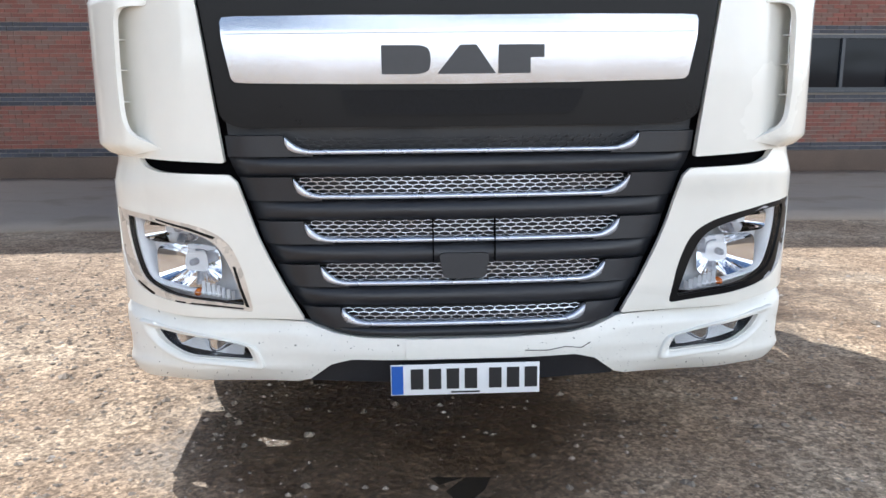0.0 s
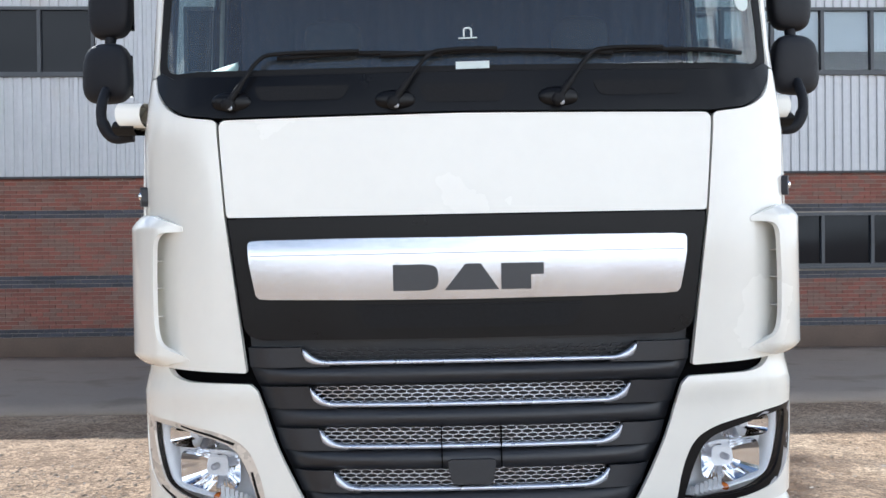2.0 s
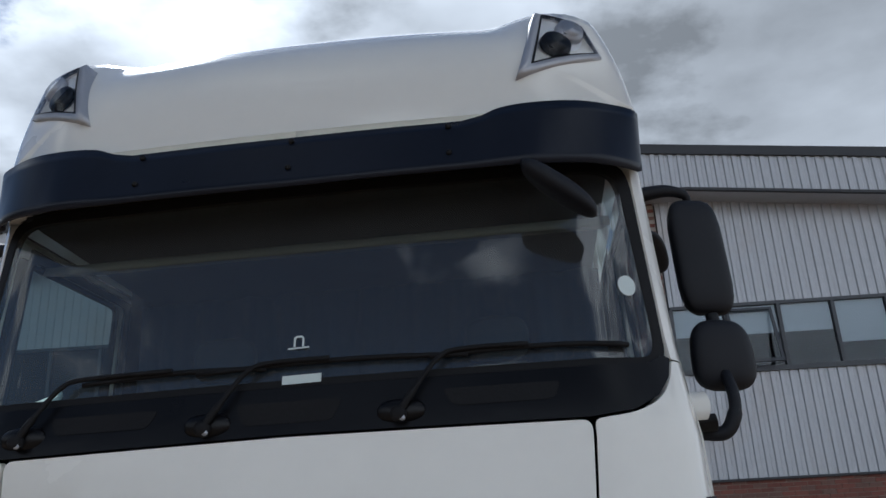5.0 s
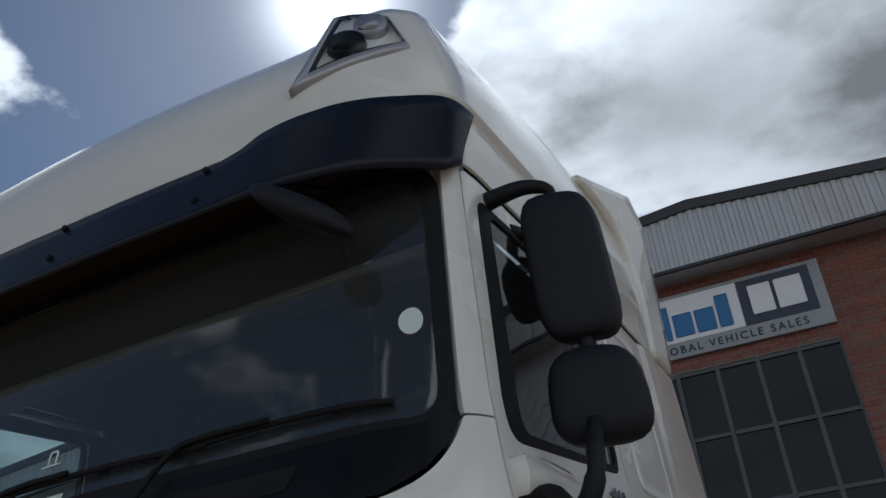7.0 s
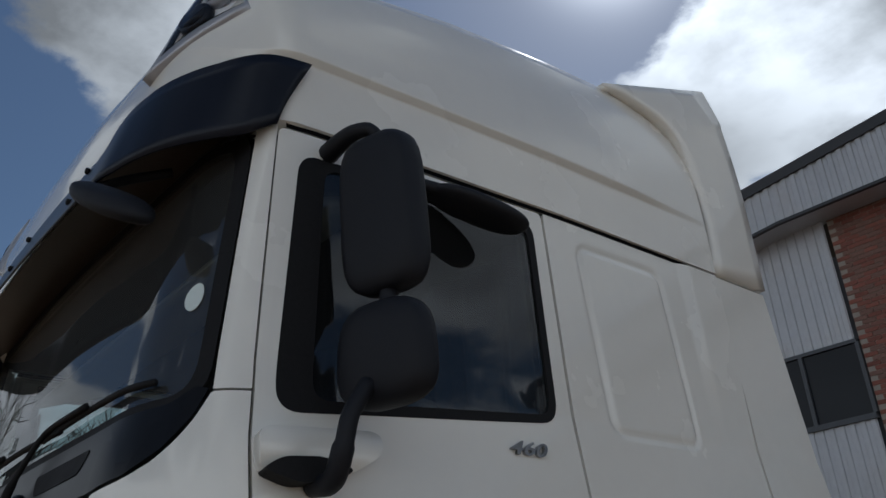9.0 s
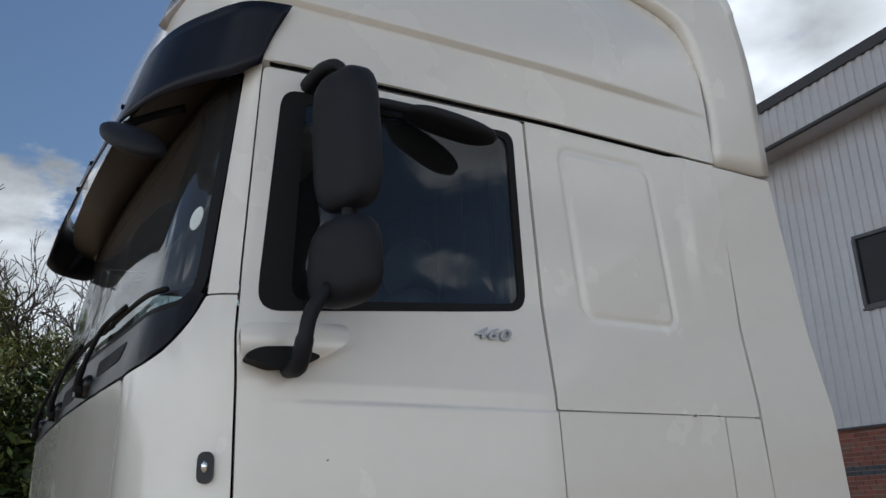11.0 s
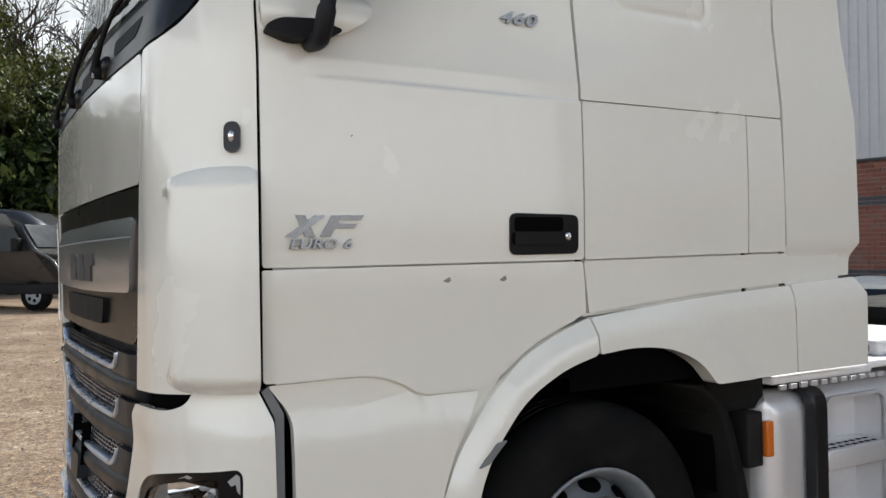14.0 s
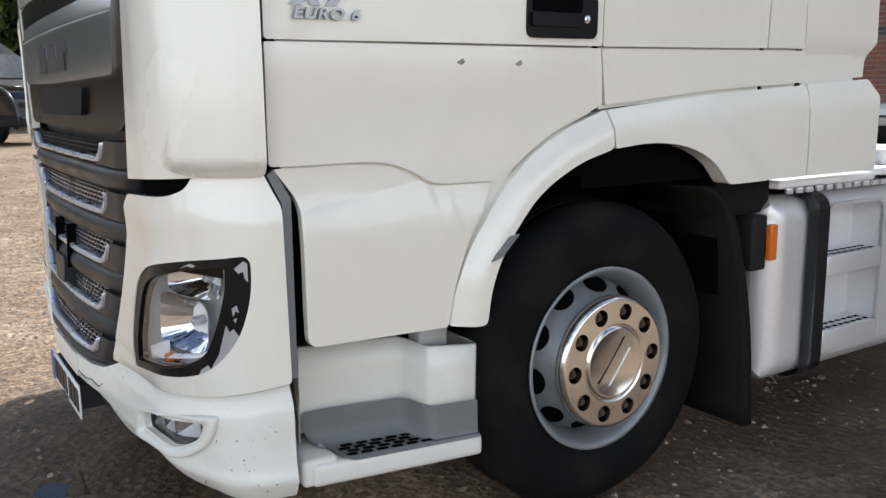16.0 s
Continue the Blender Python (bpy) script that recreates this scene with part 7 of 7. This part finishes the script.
for a, b in zip(KNEES, KNEES[1:]):
    bm.faces.new([bm.verts.new(v) for v in ((a, FY, low(a) - 0.01), (b, FY, low(b) - 0.01), (b, WY + 0.1, low(b) + 0.01), (a, WY + 0.1, low(a) + 0.01))])
ob = part("ceiling_soffit", bm, CLAD, None, smooth=False)
so = ob.modifiers.new("depth", "SOLIDIFY")
so.thickness = 0.02
tagged(ob, "metal soffit under the eaves", "soffit", kind="structure")

win_no = 0


def strip_window(x0, x1, z0, z1, step=0.965, blind=0.62, seed=1, label="long office window with dark frames and half-drawn blinds", glazing=None):
    global win_no
    win_no += 1
    w = tagged(new("window_%d" % win_no), label, "window", kind="structure")
    r = random.Random(seed)
    bm = bmesh.new()
    for a, b in ((z0, z0 + 0.06), (z1 - 0.06, z1)):
        box(bm, x0, x1, WY - 0.045, WY + 0.06, a, b)
    box(bm, x0 - 0.03, x1 + 0.03, WY - 0.09, WY, z0 - 0.035, z0 - 0.002)
    part("window_frame", bm, FRAME, w, smooth=False)
    x = x0
    while x < x1 - 0.1:
        xe = min(x + step, x1)
        bm = bmesh.new()
        box(bm, x - 0.032, x + 0.032, WY - 0.05, WY + 0.055, z0 + 0.061, z1 - 0.061)
        part("mullion", bm, FRAME, w, smooth=False)
        bm = bmesh.new()
        box(bm, x + 0.033, xe - 0.033, WY, WY + 0.008, z0 + 0.062, z1 - 0.062)
        p = part("pane", bm, glazing or WPANE, w, smooth=False)
        p.visible_shadow = False
        k = blind * r.choice((0.7, 1.0, 1.0, 0.0 if seed % 2 else 1.0, 1.1))
        if k > 0.05:
            bm = bmesh.new()
            box(bm, x + 0.05, xe - 0.05, WY + 0.03, WY + 0.04, z1 - (z1 - z0) * k, z1 - 0.06)
            part("blind", bm, BLIND, w, smooth=False)
        x = xe
    bm = bmesh.new()
    box(bm, x1 - 0.03, x1 + 0.03, WY - 0.05, WY + 0.055, z0 + 0.061, z1 - 0.061)
    part("mullion", bm, FRAME, w, smooth=False)
    bm = bmesh.new()
    box(bm, x0 - 0.1, x1 + 0.1, WY + 1.9, WY + 1.95, z0 - 0.5, z1 + 0.4)
    box(bm, x0 - 0.1, x1 + 0.1, WY + 0.30, WY + 1.9, z1 + 0.35, z1 + 0.4)
    box(bm, x0 - 0.1, x1 + 0.1, WY + 0.30, WY + 1.9, z0 - 0.5, z0 - 0.45)
    box(bm, x0 - 0.15, x0 - 0.1, WY + 0.30, WY + 1.9, z0 - 0.5, z1 + 0.4)
    box(bm, x1 + 0.1, x1 + 0.15, WY + 0.30, WY + 1.9, z0 - 0.5, z1 + 0.4)
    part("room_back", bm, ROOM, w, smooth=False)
    return w


strip_window(W_LEFT[0], W_LEFT[1], WB, WT, blind=0.0, seed=1, label="long office window with dark frames and dark glass", glazing=DARK_PANE)
strip_window(W_NEAR[0], W_NEAR[1], WB, WT, blind=0.0, seed=3, label="office window with a dark metal frame", glazing=DARK_PANE)
wr = strip_window(W_RIGHT[0], W_RIGHT[1], WB, WT, blind=0.66, seed=2)
strip_window(GW[0], GW[1], GW[2], GW[3], step=0.965, blind=0.0, seed=5, label="long dark-framed ground floor window in brickwork", glazing=DARK_PANE)
# hopper standing open
bm = bmesh.new()
m = Matrix.Translation((5.22, WY - 0.05, 5.84)) @ Matrix.Rotation(radians(-14), 4, "X")
for a in ((-0.41, 0.41, -0.02, 0.02, -0.05, 0.0), (-0.41, 0.41, -0.02, 0.02, -1.08, -1.02), (-0.41, -0.36, -0.02, 0.02, -1.02, -0.05), (0.36, 0.41, -0.02, 0.02, -1.02, -0.05)):
    box(bm, *a, m=m)
part("open_hopper", bm, FRAME, wr, smooth=False)
# glazed entrance
ent = tagged(new("window_entrance"), "tall dark glazed entrance in the brick bay", "window", kind="structure")
bm = bmesh.new()
box(bm, GLAZ[0] - 0.2, GLAZ[1] + 0.2, WY + 2.4, WY + 2.45, GLAZ[2] - 0.2, GLAZ[3] + 0.2)
box(bm, GLAZ[0] - 0.2, GLAZ[1] + 0.2, WY + 0.30, WY + 2.4, GLAZ[3] + 0.15, GLAZ[3] + 0.2)
box(bm, GLAZ[0] - 0.25, GLAZ[0] - 0.2, WY + 0.30, WY + 2.4, GLAZ[2] - 0.2, GLAZ[3] + 0.2)
box(bm, GLAZ[1] + 0.2, GLAZ[1] + 0.25, WY + 0.30, WY + 2.4, GLAZ[2] - 0.2, GLAZ[3] + 0.2)
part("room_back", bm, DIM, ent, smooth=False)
nx_, nz_ = 5, 6
for i in range(nx_ + 1):
    x = GLAZ[0] + (GLAZ[1] - GLAZ[0]) * i / nx_
    bm = bmesh.new()
    box(bm, x - 0.035, x + 0.035, WY + 0.02, WY + 0.14, GLAZ[2], GLAZ[3])
    part("mullion", bm, FRAME, ent, smooth=False)
for j in range(nz_ + 1):
    z = GLAZ[2] + 0.1 + (GLAZ[3] - GLAZ[2] - 0.14) * j / nz_
    for i in range(nx_):
        xa, xb = GLAZ[0] + (GLAZ[1] - GLAZ[0]) * i / nx_, GLAZ[0] + (GLAZ[1] - GLAZ[0]) * (i + 1) / nx_
        bm = bmesh.new()
        box(bm, xa + 0.036, xb - 0.036, WY + 0.03, WY + 0.13, z - 0.03, z + 0.03)
        part("transom", bm, FRAME, ent, smooth=False)
        if j < nz_:
            bm = bmesh.new()
            box(bm, xa + 0.036, xb - 0.036, WY + 0.075, WY + 0.085, z + 0.031, z + (GLAZ[3] - GLAZ[2] - 0.14) / nz_ - 0.031)
            p = part("pane", bm, DARK_PANE, ent, smooth=False)
            p.visible_shadow = False
bm = bmesh.new()
box(bm, GLAZ[0] - 0.5, GLAZ[1] + 0.5, WY + 2.4, WY + 2.45, GLAZ[2], GLAZ[3])
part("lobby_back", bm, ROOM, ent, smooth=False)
# sign over the entrance
sign = thing("company_sign", "grey and white sign board with blue shapes over the entrance", "sign")
SX0, SX1, SZ0, SZ1 = -0.90, 2.52, 6.66, 7.82
bm = bmesh.new()
box(bm, SX0, SX1, WY - 0.10, WY - 0.002, SZ0, SZ1, 0.008)
part("board", bm, GREY_SIGN, sign)
bm = bmesh.new()
box(bm, SX0 + 0.19, 1.155, WY - 0.112, WY - 0.101, SZ0 + 0.28, SZ1 - 0.07)
part("white_panel", bm, WHITE_SIGN, sign, smooth=False)
bm = bmesh.new()
box(bm, 1.165, SX1 - 0.17, WY - 0.112, WY - 0.101, SZ0 + 0.28, SZ1 - 0.07)
part("navy_panel", bm, NAVY, sign, smooth=False)
# plain blue blocks in place of the name
for x0, x1, z0, z1 in ((-0.55, -0.22, 7.02, 7.56), (-0.17, -0.06, 6.99, 7.62), (0.0, 0.33, 7.02, 7.43), (0.38, 0.71, 7.02, 7.43), (0.76, 0.98, 7.02, 7.60)):
    bm = bmesh.new()
    box(bm, x0, x1, WY - 0.122, WY - 0.113, z0, z1, 0.02)
    part("blue_block", bm, SIGN_BLUE, sign, smooth=False)
for x0, x1 in ((1.33, 1.70), (1.76, 2.20)):
    bm = bmesh.new()
    box(bm, x0, x1, WY - 0.122, WY - 0.113, 7.10, 7.62, 0.02)
    part("white_block", bm, WHITE_SIGN, sign, smooth=False)
for word, wx in (("GLOBAL", -0.035), ("VEHICLE", 0.952), ("SALES", 1.822)):
    lettering(word, 0.185, 0.004, NAVY, "sign_word", sign, Matrix(((1, 0, 0, wx), (0, 0, -1, WY - 0.107), (0, 1, 0, SZ0 + 0.075), (0, 0, 0, 1))), spacing=1.35, label="small dark capitals on grey")

# ---- van ----
VAN = material("dark_grey_van_paint", (0.026, 0.025, 0.027), 0.30, var=0.1, scale=2, coat=0.5)
VAN_GLASS = material("dark_van_glass", (0.02, 0.024, 0.028), 0.14, var=0.1, ior=1.28)
van = thing("van", "dark grey panel van parked across the yard", "van")
VX, VY, VZ = 0.0, 0.0, 0.0
van.matrix_basis = pose(-20.0, 2.66, 0.19, 0, 0, -46)
prof = [(-4.6, 0.45), (-4.65, 2.1), (-4.45, 2.40), (-0.95, 2.46), (-0.42, 2.36), (0.02, 2.06), (0.52, 1.44), (1.00, 1.20), (1.24, 0.85), (1.27, 0.42)]
bm = bmesh.new()
rows = []
for k, (xx, inset) in enumerate(((0.98, 0.08), (1.0, 0.0), (-1.0, 0.0), (-0.98, 0.08))):
    row = []
    for y, z in prof:
        tap = 0.86 if z > 2.05 else (0.95 if z > 1.7 else 1.0)
        row.append(bm.verts.new((VX + xx * tap, VY + y * (1 - inset * 0.02), VZ + z - (0.05 if inset and z > 2.05 else 0))))
    rows.append(row)
for a, b in zip(rows, rows[1:]):
    for i in range(len(prof) - 1):
        bm.faces.new((a[i], a[i + 1], b[i + 1], b[i]))
bm.faces.new(rows[0]), bm.faces.new(rows[-1][::-1])
bm.faces.new([r[0] for r in rows][::-1]), bm.faces.new([r[-1] for r in rows])
bmesh.ops.recalc_face_normals(bm, faces=bm.faces[:])
bmesh.ops.bevel(bm, geom=[e for e in bm.edges if e.calc_face_angle(0) > 0.5], offset=0.05, segments=2, affect="EDGES")
part("van_body", bm, VAN, van)
bm = bmesh.new()
vs = [bm.verts.new((VX + x, VY + y, VZ + z)) for x, y, z in ((0.78, 0.05, 2.03), (-0.78, 0.05, 2.03), (-0.89, 0.49, 1.48), (0.89, 0.49, 1.48))]
v2 = [bm.verts.new(v.co + Vector((0, 0.022, 0.018))) for v in vs]
bm.faces.new(v2)
for k in range(4):
    bm.faces.new((vs[k], vs[(k + 1) % 4], v2[(k + 1) % 4], v2[k]))
part("van_windscreen", bm, VAN_GLASS, van, smooth=False)
bm = bmesh.new()
q = rounded([(-1.25, 1.42), (0.34, 1.40), (-0.10, 1.98), (-1.20, 1.98)], 0.08)
a = [bm.verts.new((VX + 1.0 - 0.10 * max(0, (z - 1.6)) * 1.1 + 0.012, VY + y, VZ + z)) for y, z in q]
b = [bm.verts.new(v.co - Vector((0.03, 0, 0))) for v in a]
bm.faces.new(a)
for k in range(len(a)):
    bm.faces.new((a[k], b[k], b[(k + 1) % len(a)], a[(k + 1) % len(a)]))
part("van_side_window", bm, VAN_GLASS, van, smooth=False)
bm = bmesh.new()
box(bm, VX + 1.0, VX + 1.22, VY + 0.02, VY + 0.20, VZ + 1.40, VZ + 1.72, 0.05)
part("van_mirror", bm, RUBBER_BLACK, van)
bm = bmesh.new()
box(bm, VX - 0.98, VX + 1.015, VY - 4.66, VY + 1.33, VZ + 0.38, VZ + 0.62, 0.03)
part("van_skirt", bm, RUBBER_BLACK, van)
for yy in (0.45, -3.2):
    for s in (1, -1):
        bm = bmesh.new()
        c = Vector((VX + s * 0.87, VY + yy, VZ + 0.345))
        tube(bm, [c - Vector((0.12, 0, 0)), c + Vector((0.12, 0, 0))], 0.345, 32)
        sharpen(bm)
        tyre = part("van_wheel", bm, RUBBER, van)
        bm = bmesh.new()
        tube(bm, [c, c + Vector((s * 0.126, 0, 0)), c + Vector((s * 0.13, 0, 0))], [0.22, 0.215, 0.19], 24)
        sharpen(bm)
        rim_ = part("van_rim", bm, RIM, tyre)
        for k in range(5):
            a = k * 1.2566
            bm = bmesh.new()
            cc = c + Vector((s * 0.131, 0.12 * math.cos(a), 0.12 * math.sin(a)))
            tube(bm, [cc, cc + Vector((s * 0.003, 0, 0))], 0.045, 10)
            part("rim_hole", bm, DARK, rim_, smooth=False)

# ---- cars by the building ----
def car(x, y, turn, paint, label):
    """A small hatchback: lofted body, dark glass, four wheels; its nose points along +y before turning."""
    t = thing("car", label, "car", "cars parked by the building")
    t.matrix_basis = pose(x, y, yard_z(x, y), 0, 0, turn)
    rows = [(-2.0, 0.45, 0.95, 0.0), (-1.95, 0.30, 1.05, 0.0), (-1.2, 0.24, 1.0, 0.0), (0.0, 0.24, 0.98, 0.0), (1.0, 0.24, 0.95, 0.0), (1.7, 0.26, 0.86, 0.0), (2.0, 0.34, 0.66, 0.0)]
    bm = bmesh.new()
    sec = []
    for yy, zb, zt, _ in rows:
        w = 0.86 - 0.14 * max(0.0, abs(yy) - 1.5) / 0.5
        sec.append([bm.verts.new(v) for v in ((-w * 0.9, yy, zb), (-w, yy, zb + 0.12), (-w, yy, zt - 0.12), (-w * 0.88, yy, zt), (0, yy, zt + 0.05), (w * 0.88, yy, zt), (w, yy, zt - 0.12), (w, yy, zb + 0.12), (w * 0.9, yy, zb))])
    for s0, s1 in zip(sec, sec[1:]):
        for i in range(8):
            bm.faces.new((s0[i], s1[i], s1[i + 1], s0[i + 1]))
        bm.faces.new((s0[8], s1[8], s1[0], s0[0]))
    bm.faces.new(sec[0]), bm.faces.new(sec[-1][::-1])
    bmesh.ops.recalc_face_normals(bm, faces=bm.faces[:])
    part("car_body", bm, paint, t)
    bm = bmesh.new()
    cab_rows = [(-1.75, 1.02, 0.74), (-1.45, 1.32, 0.62), (-0.7, 1.46, 0.60), (0.05, 1.42, 0.60), (0.85, 0.98, 0.74)]
    sec = [[bm.verts.new(v) for v in ((-0.78, yy, 0.96), (-w, yy, z - 0.05), (-w * 0.8, yy, z), (w * 0.8, yy, z), (w, yy, z - 0.05), (0.78, yy, 0.96))] for yy, z, w in cab_rows]
    for s0, s1 in zip(sec, sec[1:]):
        for i in range(5):
            bm.faces.new((s0[i], s1[i], s1[i + 1], s0[i + 1]))
    bm.faces.new(sec[0]), bm.faces.new(sec[-1][::-1])
    bmesh.ops.recalc_face_normals(bm, faces=bm.faces[:])
    sharpen(bm, 40)
    part("car_cabin", bm, paint, t)
    bm = bmesh.new()
    sheet(bm, lambda u, v: Vector(((2 * u - 1) * (0.53 + 0.15 * v), 0.10 + 0.68 * v, 1.405 - 0.375 * v)), 6, 4, back=lambda u, v: Vector(((2 * u - 1) * (0.53 + 0.15 * v), 0.10 + 0.68 * v - 0.02, 1.375 - 0.375 * v)))
    for s in (1, -1):
        sheet(bm, lambda u, v: Vector((s * (0.625 + 0.145 * v), (-1.40 + 1.40 * u) * (1 + 0.05 * v) + 0.45 * v * u, 1.36 - 0.36 * v)), 6, 3, back=lambda u, v: Vector((s * (0.60 + 0.145 * v), (-1.40 + 1.40 * u) + 0.45 * v * u, 1.36 - 0.36 * v)))
    part("car_glass", bm, VAN_GLASS, t)
    for yy in (1.25, -1.25):
        for s in (1, -1):
            bm = bmesh.new()
            q = Vector((s * 0.76, yy, 0.31))
            tube(bm, [q - Vector((0.1, 0, 0)), q + Vector((0.1, 0, 0))], 0.31, 24)
            sharpen(bm)
            ty = part("car_wheel", bm, RUBBER, t)
            bm = bmesh.new()
            tube(bm, [q, q + Vector((s * 0.105, 0, 0)), q + Vector((s * 0.11, 0, 0))], [0.2, 0.2, 0.16], 18)
            part("car_rim", bm, RIM, ty)
    return t


CAR_BLACK = material("glossy_black_car_paint", (0.005, 0.005, 0.006), 0.3, var=0.1, coat=0.2)
car(-0.48, 7.2, -82, WHITE, "small white hatchback parked before the building")
car(-1.33, 9.65, -88, CAR_BLACK, "glossy black hatchback parked along the wall")

# ---- trees and hedge behind the van ----
BARK = material("grey_brown_bark", (0.050, 0.039, 0.030), 0.9, var=0.3, scale=4, fine=30, bump=0.3)
LEAF = material("young_spring_leaves", (0.190, 0.195, 0.050), 0.6, var=0.25, scale=1.0, fine=9, per="island", per_var=0.5, second=(0.085, 0.115, 0.030), blend=(0.40, 0.80))
LEAF_D = material("dark_evergreen_leaves", (0.036, 0.060, 0.018), 0.5, var=0.3, scale=0.8, fine=9, per="island", per_var=0.6, second=(0.10, 0.125, 0.035), blend=(0.62, 0.92))


def leaves(spots, size, r, count, rr):
    V, F = [], []
    for k in range(count):
        c, spread = spots[r.randrange(len(spots))]
        p = c + Vector((r.gauss(0, 1), r.gauss(0, 1), r.gauss(0, 0.8))) * spread
        a, t = r.uniform(0, 6.28), r.uniform(-1.2, 1.2)
        s = size * r.uniform(0.6, 1.4)
        u = Vector((math.cos(a) * math.cos(t), math.sin(a) * math.cos(t), math.sin(t))) * s
        w = Vector((-math.sin(a), math.cos(a), r.uniform(-0.5, 0.5))) * s * 0.5
        b = len(V)
        V += [p - u, p + w + Vector((0, 0, s * 0.1)), p + u, p - w]
        F.append((b, b + 1, b + 2, b + 3))
    return V, F


def tree(x, y, h, seed, leaf=900, depth=5):
    r = random.Random(seed)
    t = thing("tree", "tall spring tree with bare twigs and sparse young leaves", "tree", "trees behind the yard")
    t.matrix_basis = pose(x, y, yard_z(x, y))
    bm = bmesh.new()
    spots = []

    def grow(p, d, length, rad, level):
        pts, rads, q, dd = [p], [rad], p.copy(), d.copy()
        n = 3
        for k in range(n):
            dd = (dd + Vector((r.gauss(0, 0.13), r.gauss(0, 0.13), r.gauss(0.04, 0.08)))).normalized()
            q = q + dd * length / n
            pts.append(q.copy())
            rads.append(rad * (1 - 0.28 * (k + 1) / n))
        tube(bm, pts, rads, 7 if level < 2 else 4, caps=False)
        if level >= 3 and q.z < h * r.uniform(0.26, 0.58):
            spots.append((q, 0.35))
        if level < depth:
            for k in range(3 if level < 3 else 2 + (r.random() > 0.4)):
                i = r.choice((1, 2, 3, 3))
                nd = (dd + Vector((r.gauss(0, 0.55), r.gauss(0, 0.55), r.gauss(0.10, 0.30)))).normalized()
                grow(pts[i], nd, length * r.uniform(0.58, 0.80), max(0.022, rads[i] * r.uniform(0.55, 0.76)), level + 1)
    grow(Vector((0, 0, -0.2)), Vector((r.gauss(0, 0.05), r.gauss(0, 0.05), 1)).normalized(), h * 0.34, h * 0.024, 0)
    part("trunk", bm, BARK, t, "grey-brown trunk and twigs")
    V, F = leaves(spots, 0.095, r, leaf, 0.4)
    me = bpy.data.meshes.new("crown")
    me.from_pydata(V, [], F)
    me.materials.append(LEAF)
    ob = new("crown", me)
    ob.parent = t
    return t


for k, (x, y, h) in enumerate(((-33, 1.5, 14.0), (-36, 3.3, 15.5), (-34, 4.7, 14.0), (-39, 7.6, 15.5), (-35, 10.0, 13.5), (-40, 12.8, 15), (-37, 0.4, 14), (-34, -5, 13), (-38, -12, 15), (-33, -19, 14), (-36, -27, 15), (-30, -36, 14))):
    tree(x, y, h * 1.1, 20 + k, leaf=6500 if k < 7 else 4000, depth=6 if k < 5 else 5)
for k in range(14):
    r = random.Random(70 + k)
    y = 16.1 - 4.2 * k
    hedge = thing("shrub", "dense dark evergreen shrub at the yard's edge", "shrub", "shrubs along the yard's edge")
    x = -29.5 + r.uniform(-1, 1) + (0.10 * max(0, k - 3) ** 2 if k > 3 else 0)
    spots = []
    for j in range(110):
        a = r.uniform(0, 6.28)
        zz = r.uniform(0.2, 1) ** 0.8
        spots.append((Vector((x + 1.9 * math.cos(a) * (1.05 - zz * 0.5) * r.uniform(0.4, 1), y + 3.6 * math.sin(a) * (1.05 - zz * 0.5) * r.uniform(0.4, 1), yard_z(x, y) + 7.2 * zz * r.uniform(0.6, 1.0))), r.uniform(0.3, 0.6)))
    V, F = leaves(spots, 0.115, r, 19000 if k < 6 else 9000, 0.5)
    V2, F2 = leaves([(q - Vector((0, 0, 0.2)), s * 0.8) for q, s in spots], 0.34, r, 5000, 0.5)
    F += [tuple(i + len(V) for i in q) for q in F2]
    V += V2
    me = bpy.data.meshes.new("foliage")
    me.from_pydata(V, [], F)
    me.materials.append(LEAF_D)
    ob = new("foliage", me)
    ob.parent = hedge
    bm = bmesh.new()
    for j in range(5):
        tube(bm, bend([(x, y + j * 0.5 - 1, yard_z(x, y) - 0.1), (x + r.uniform(-0.4, 0.4), y + j * 0.7 - 1.4, 1.5), (x + r.uniform(-0.8, 0.8), y + j * 1.0 - 2, 3.4)], 4), [0.07 - 0.004 * i for i in range(9)], 6)
    part("stems", bm, BARK, hedge)
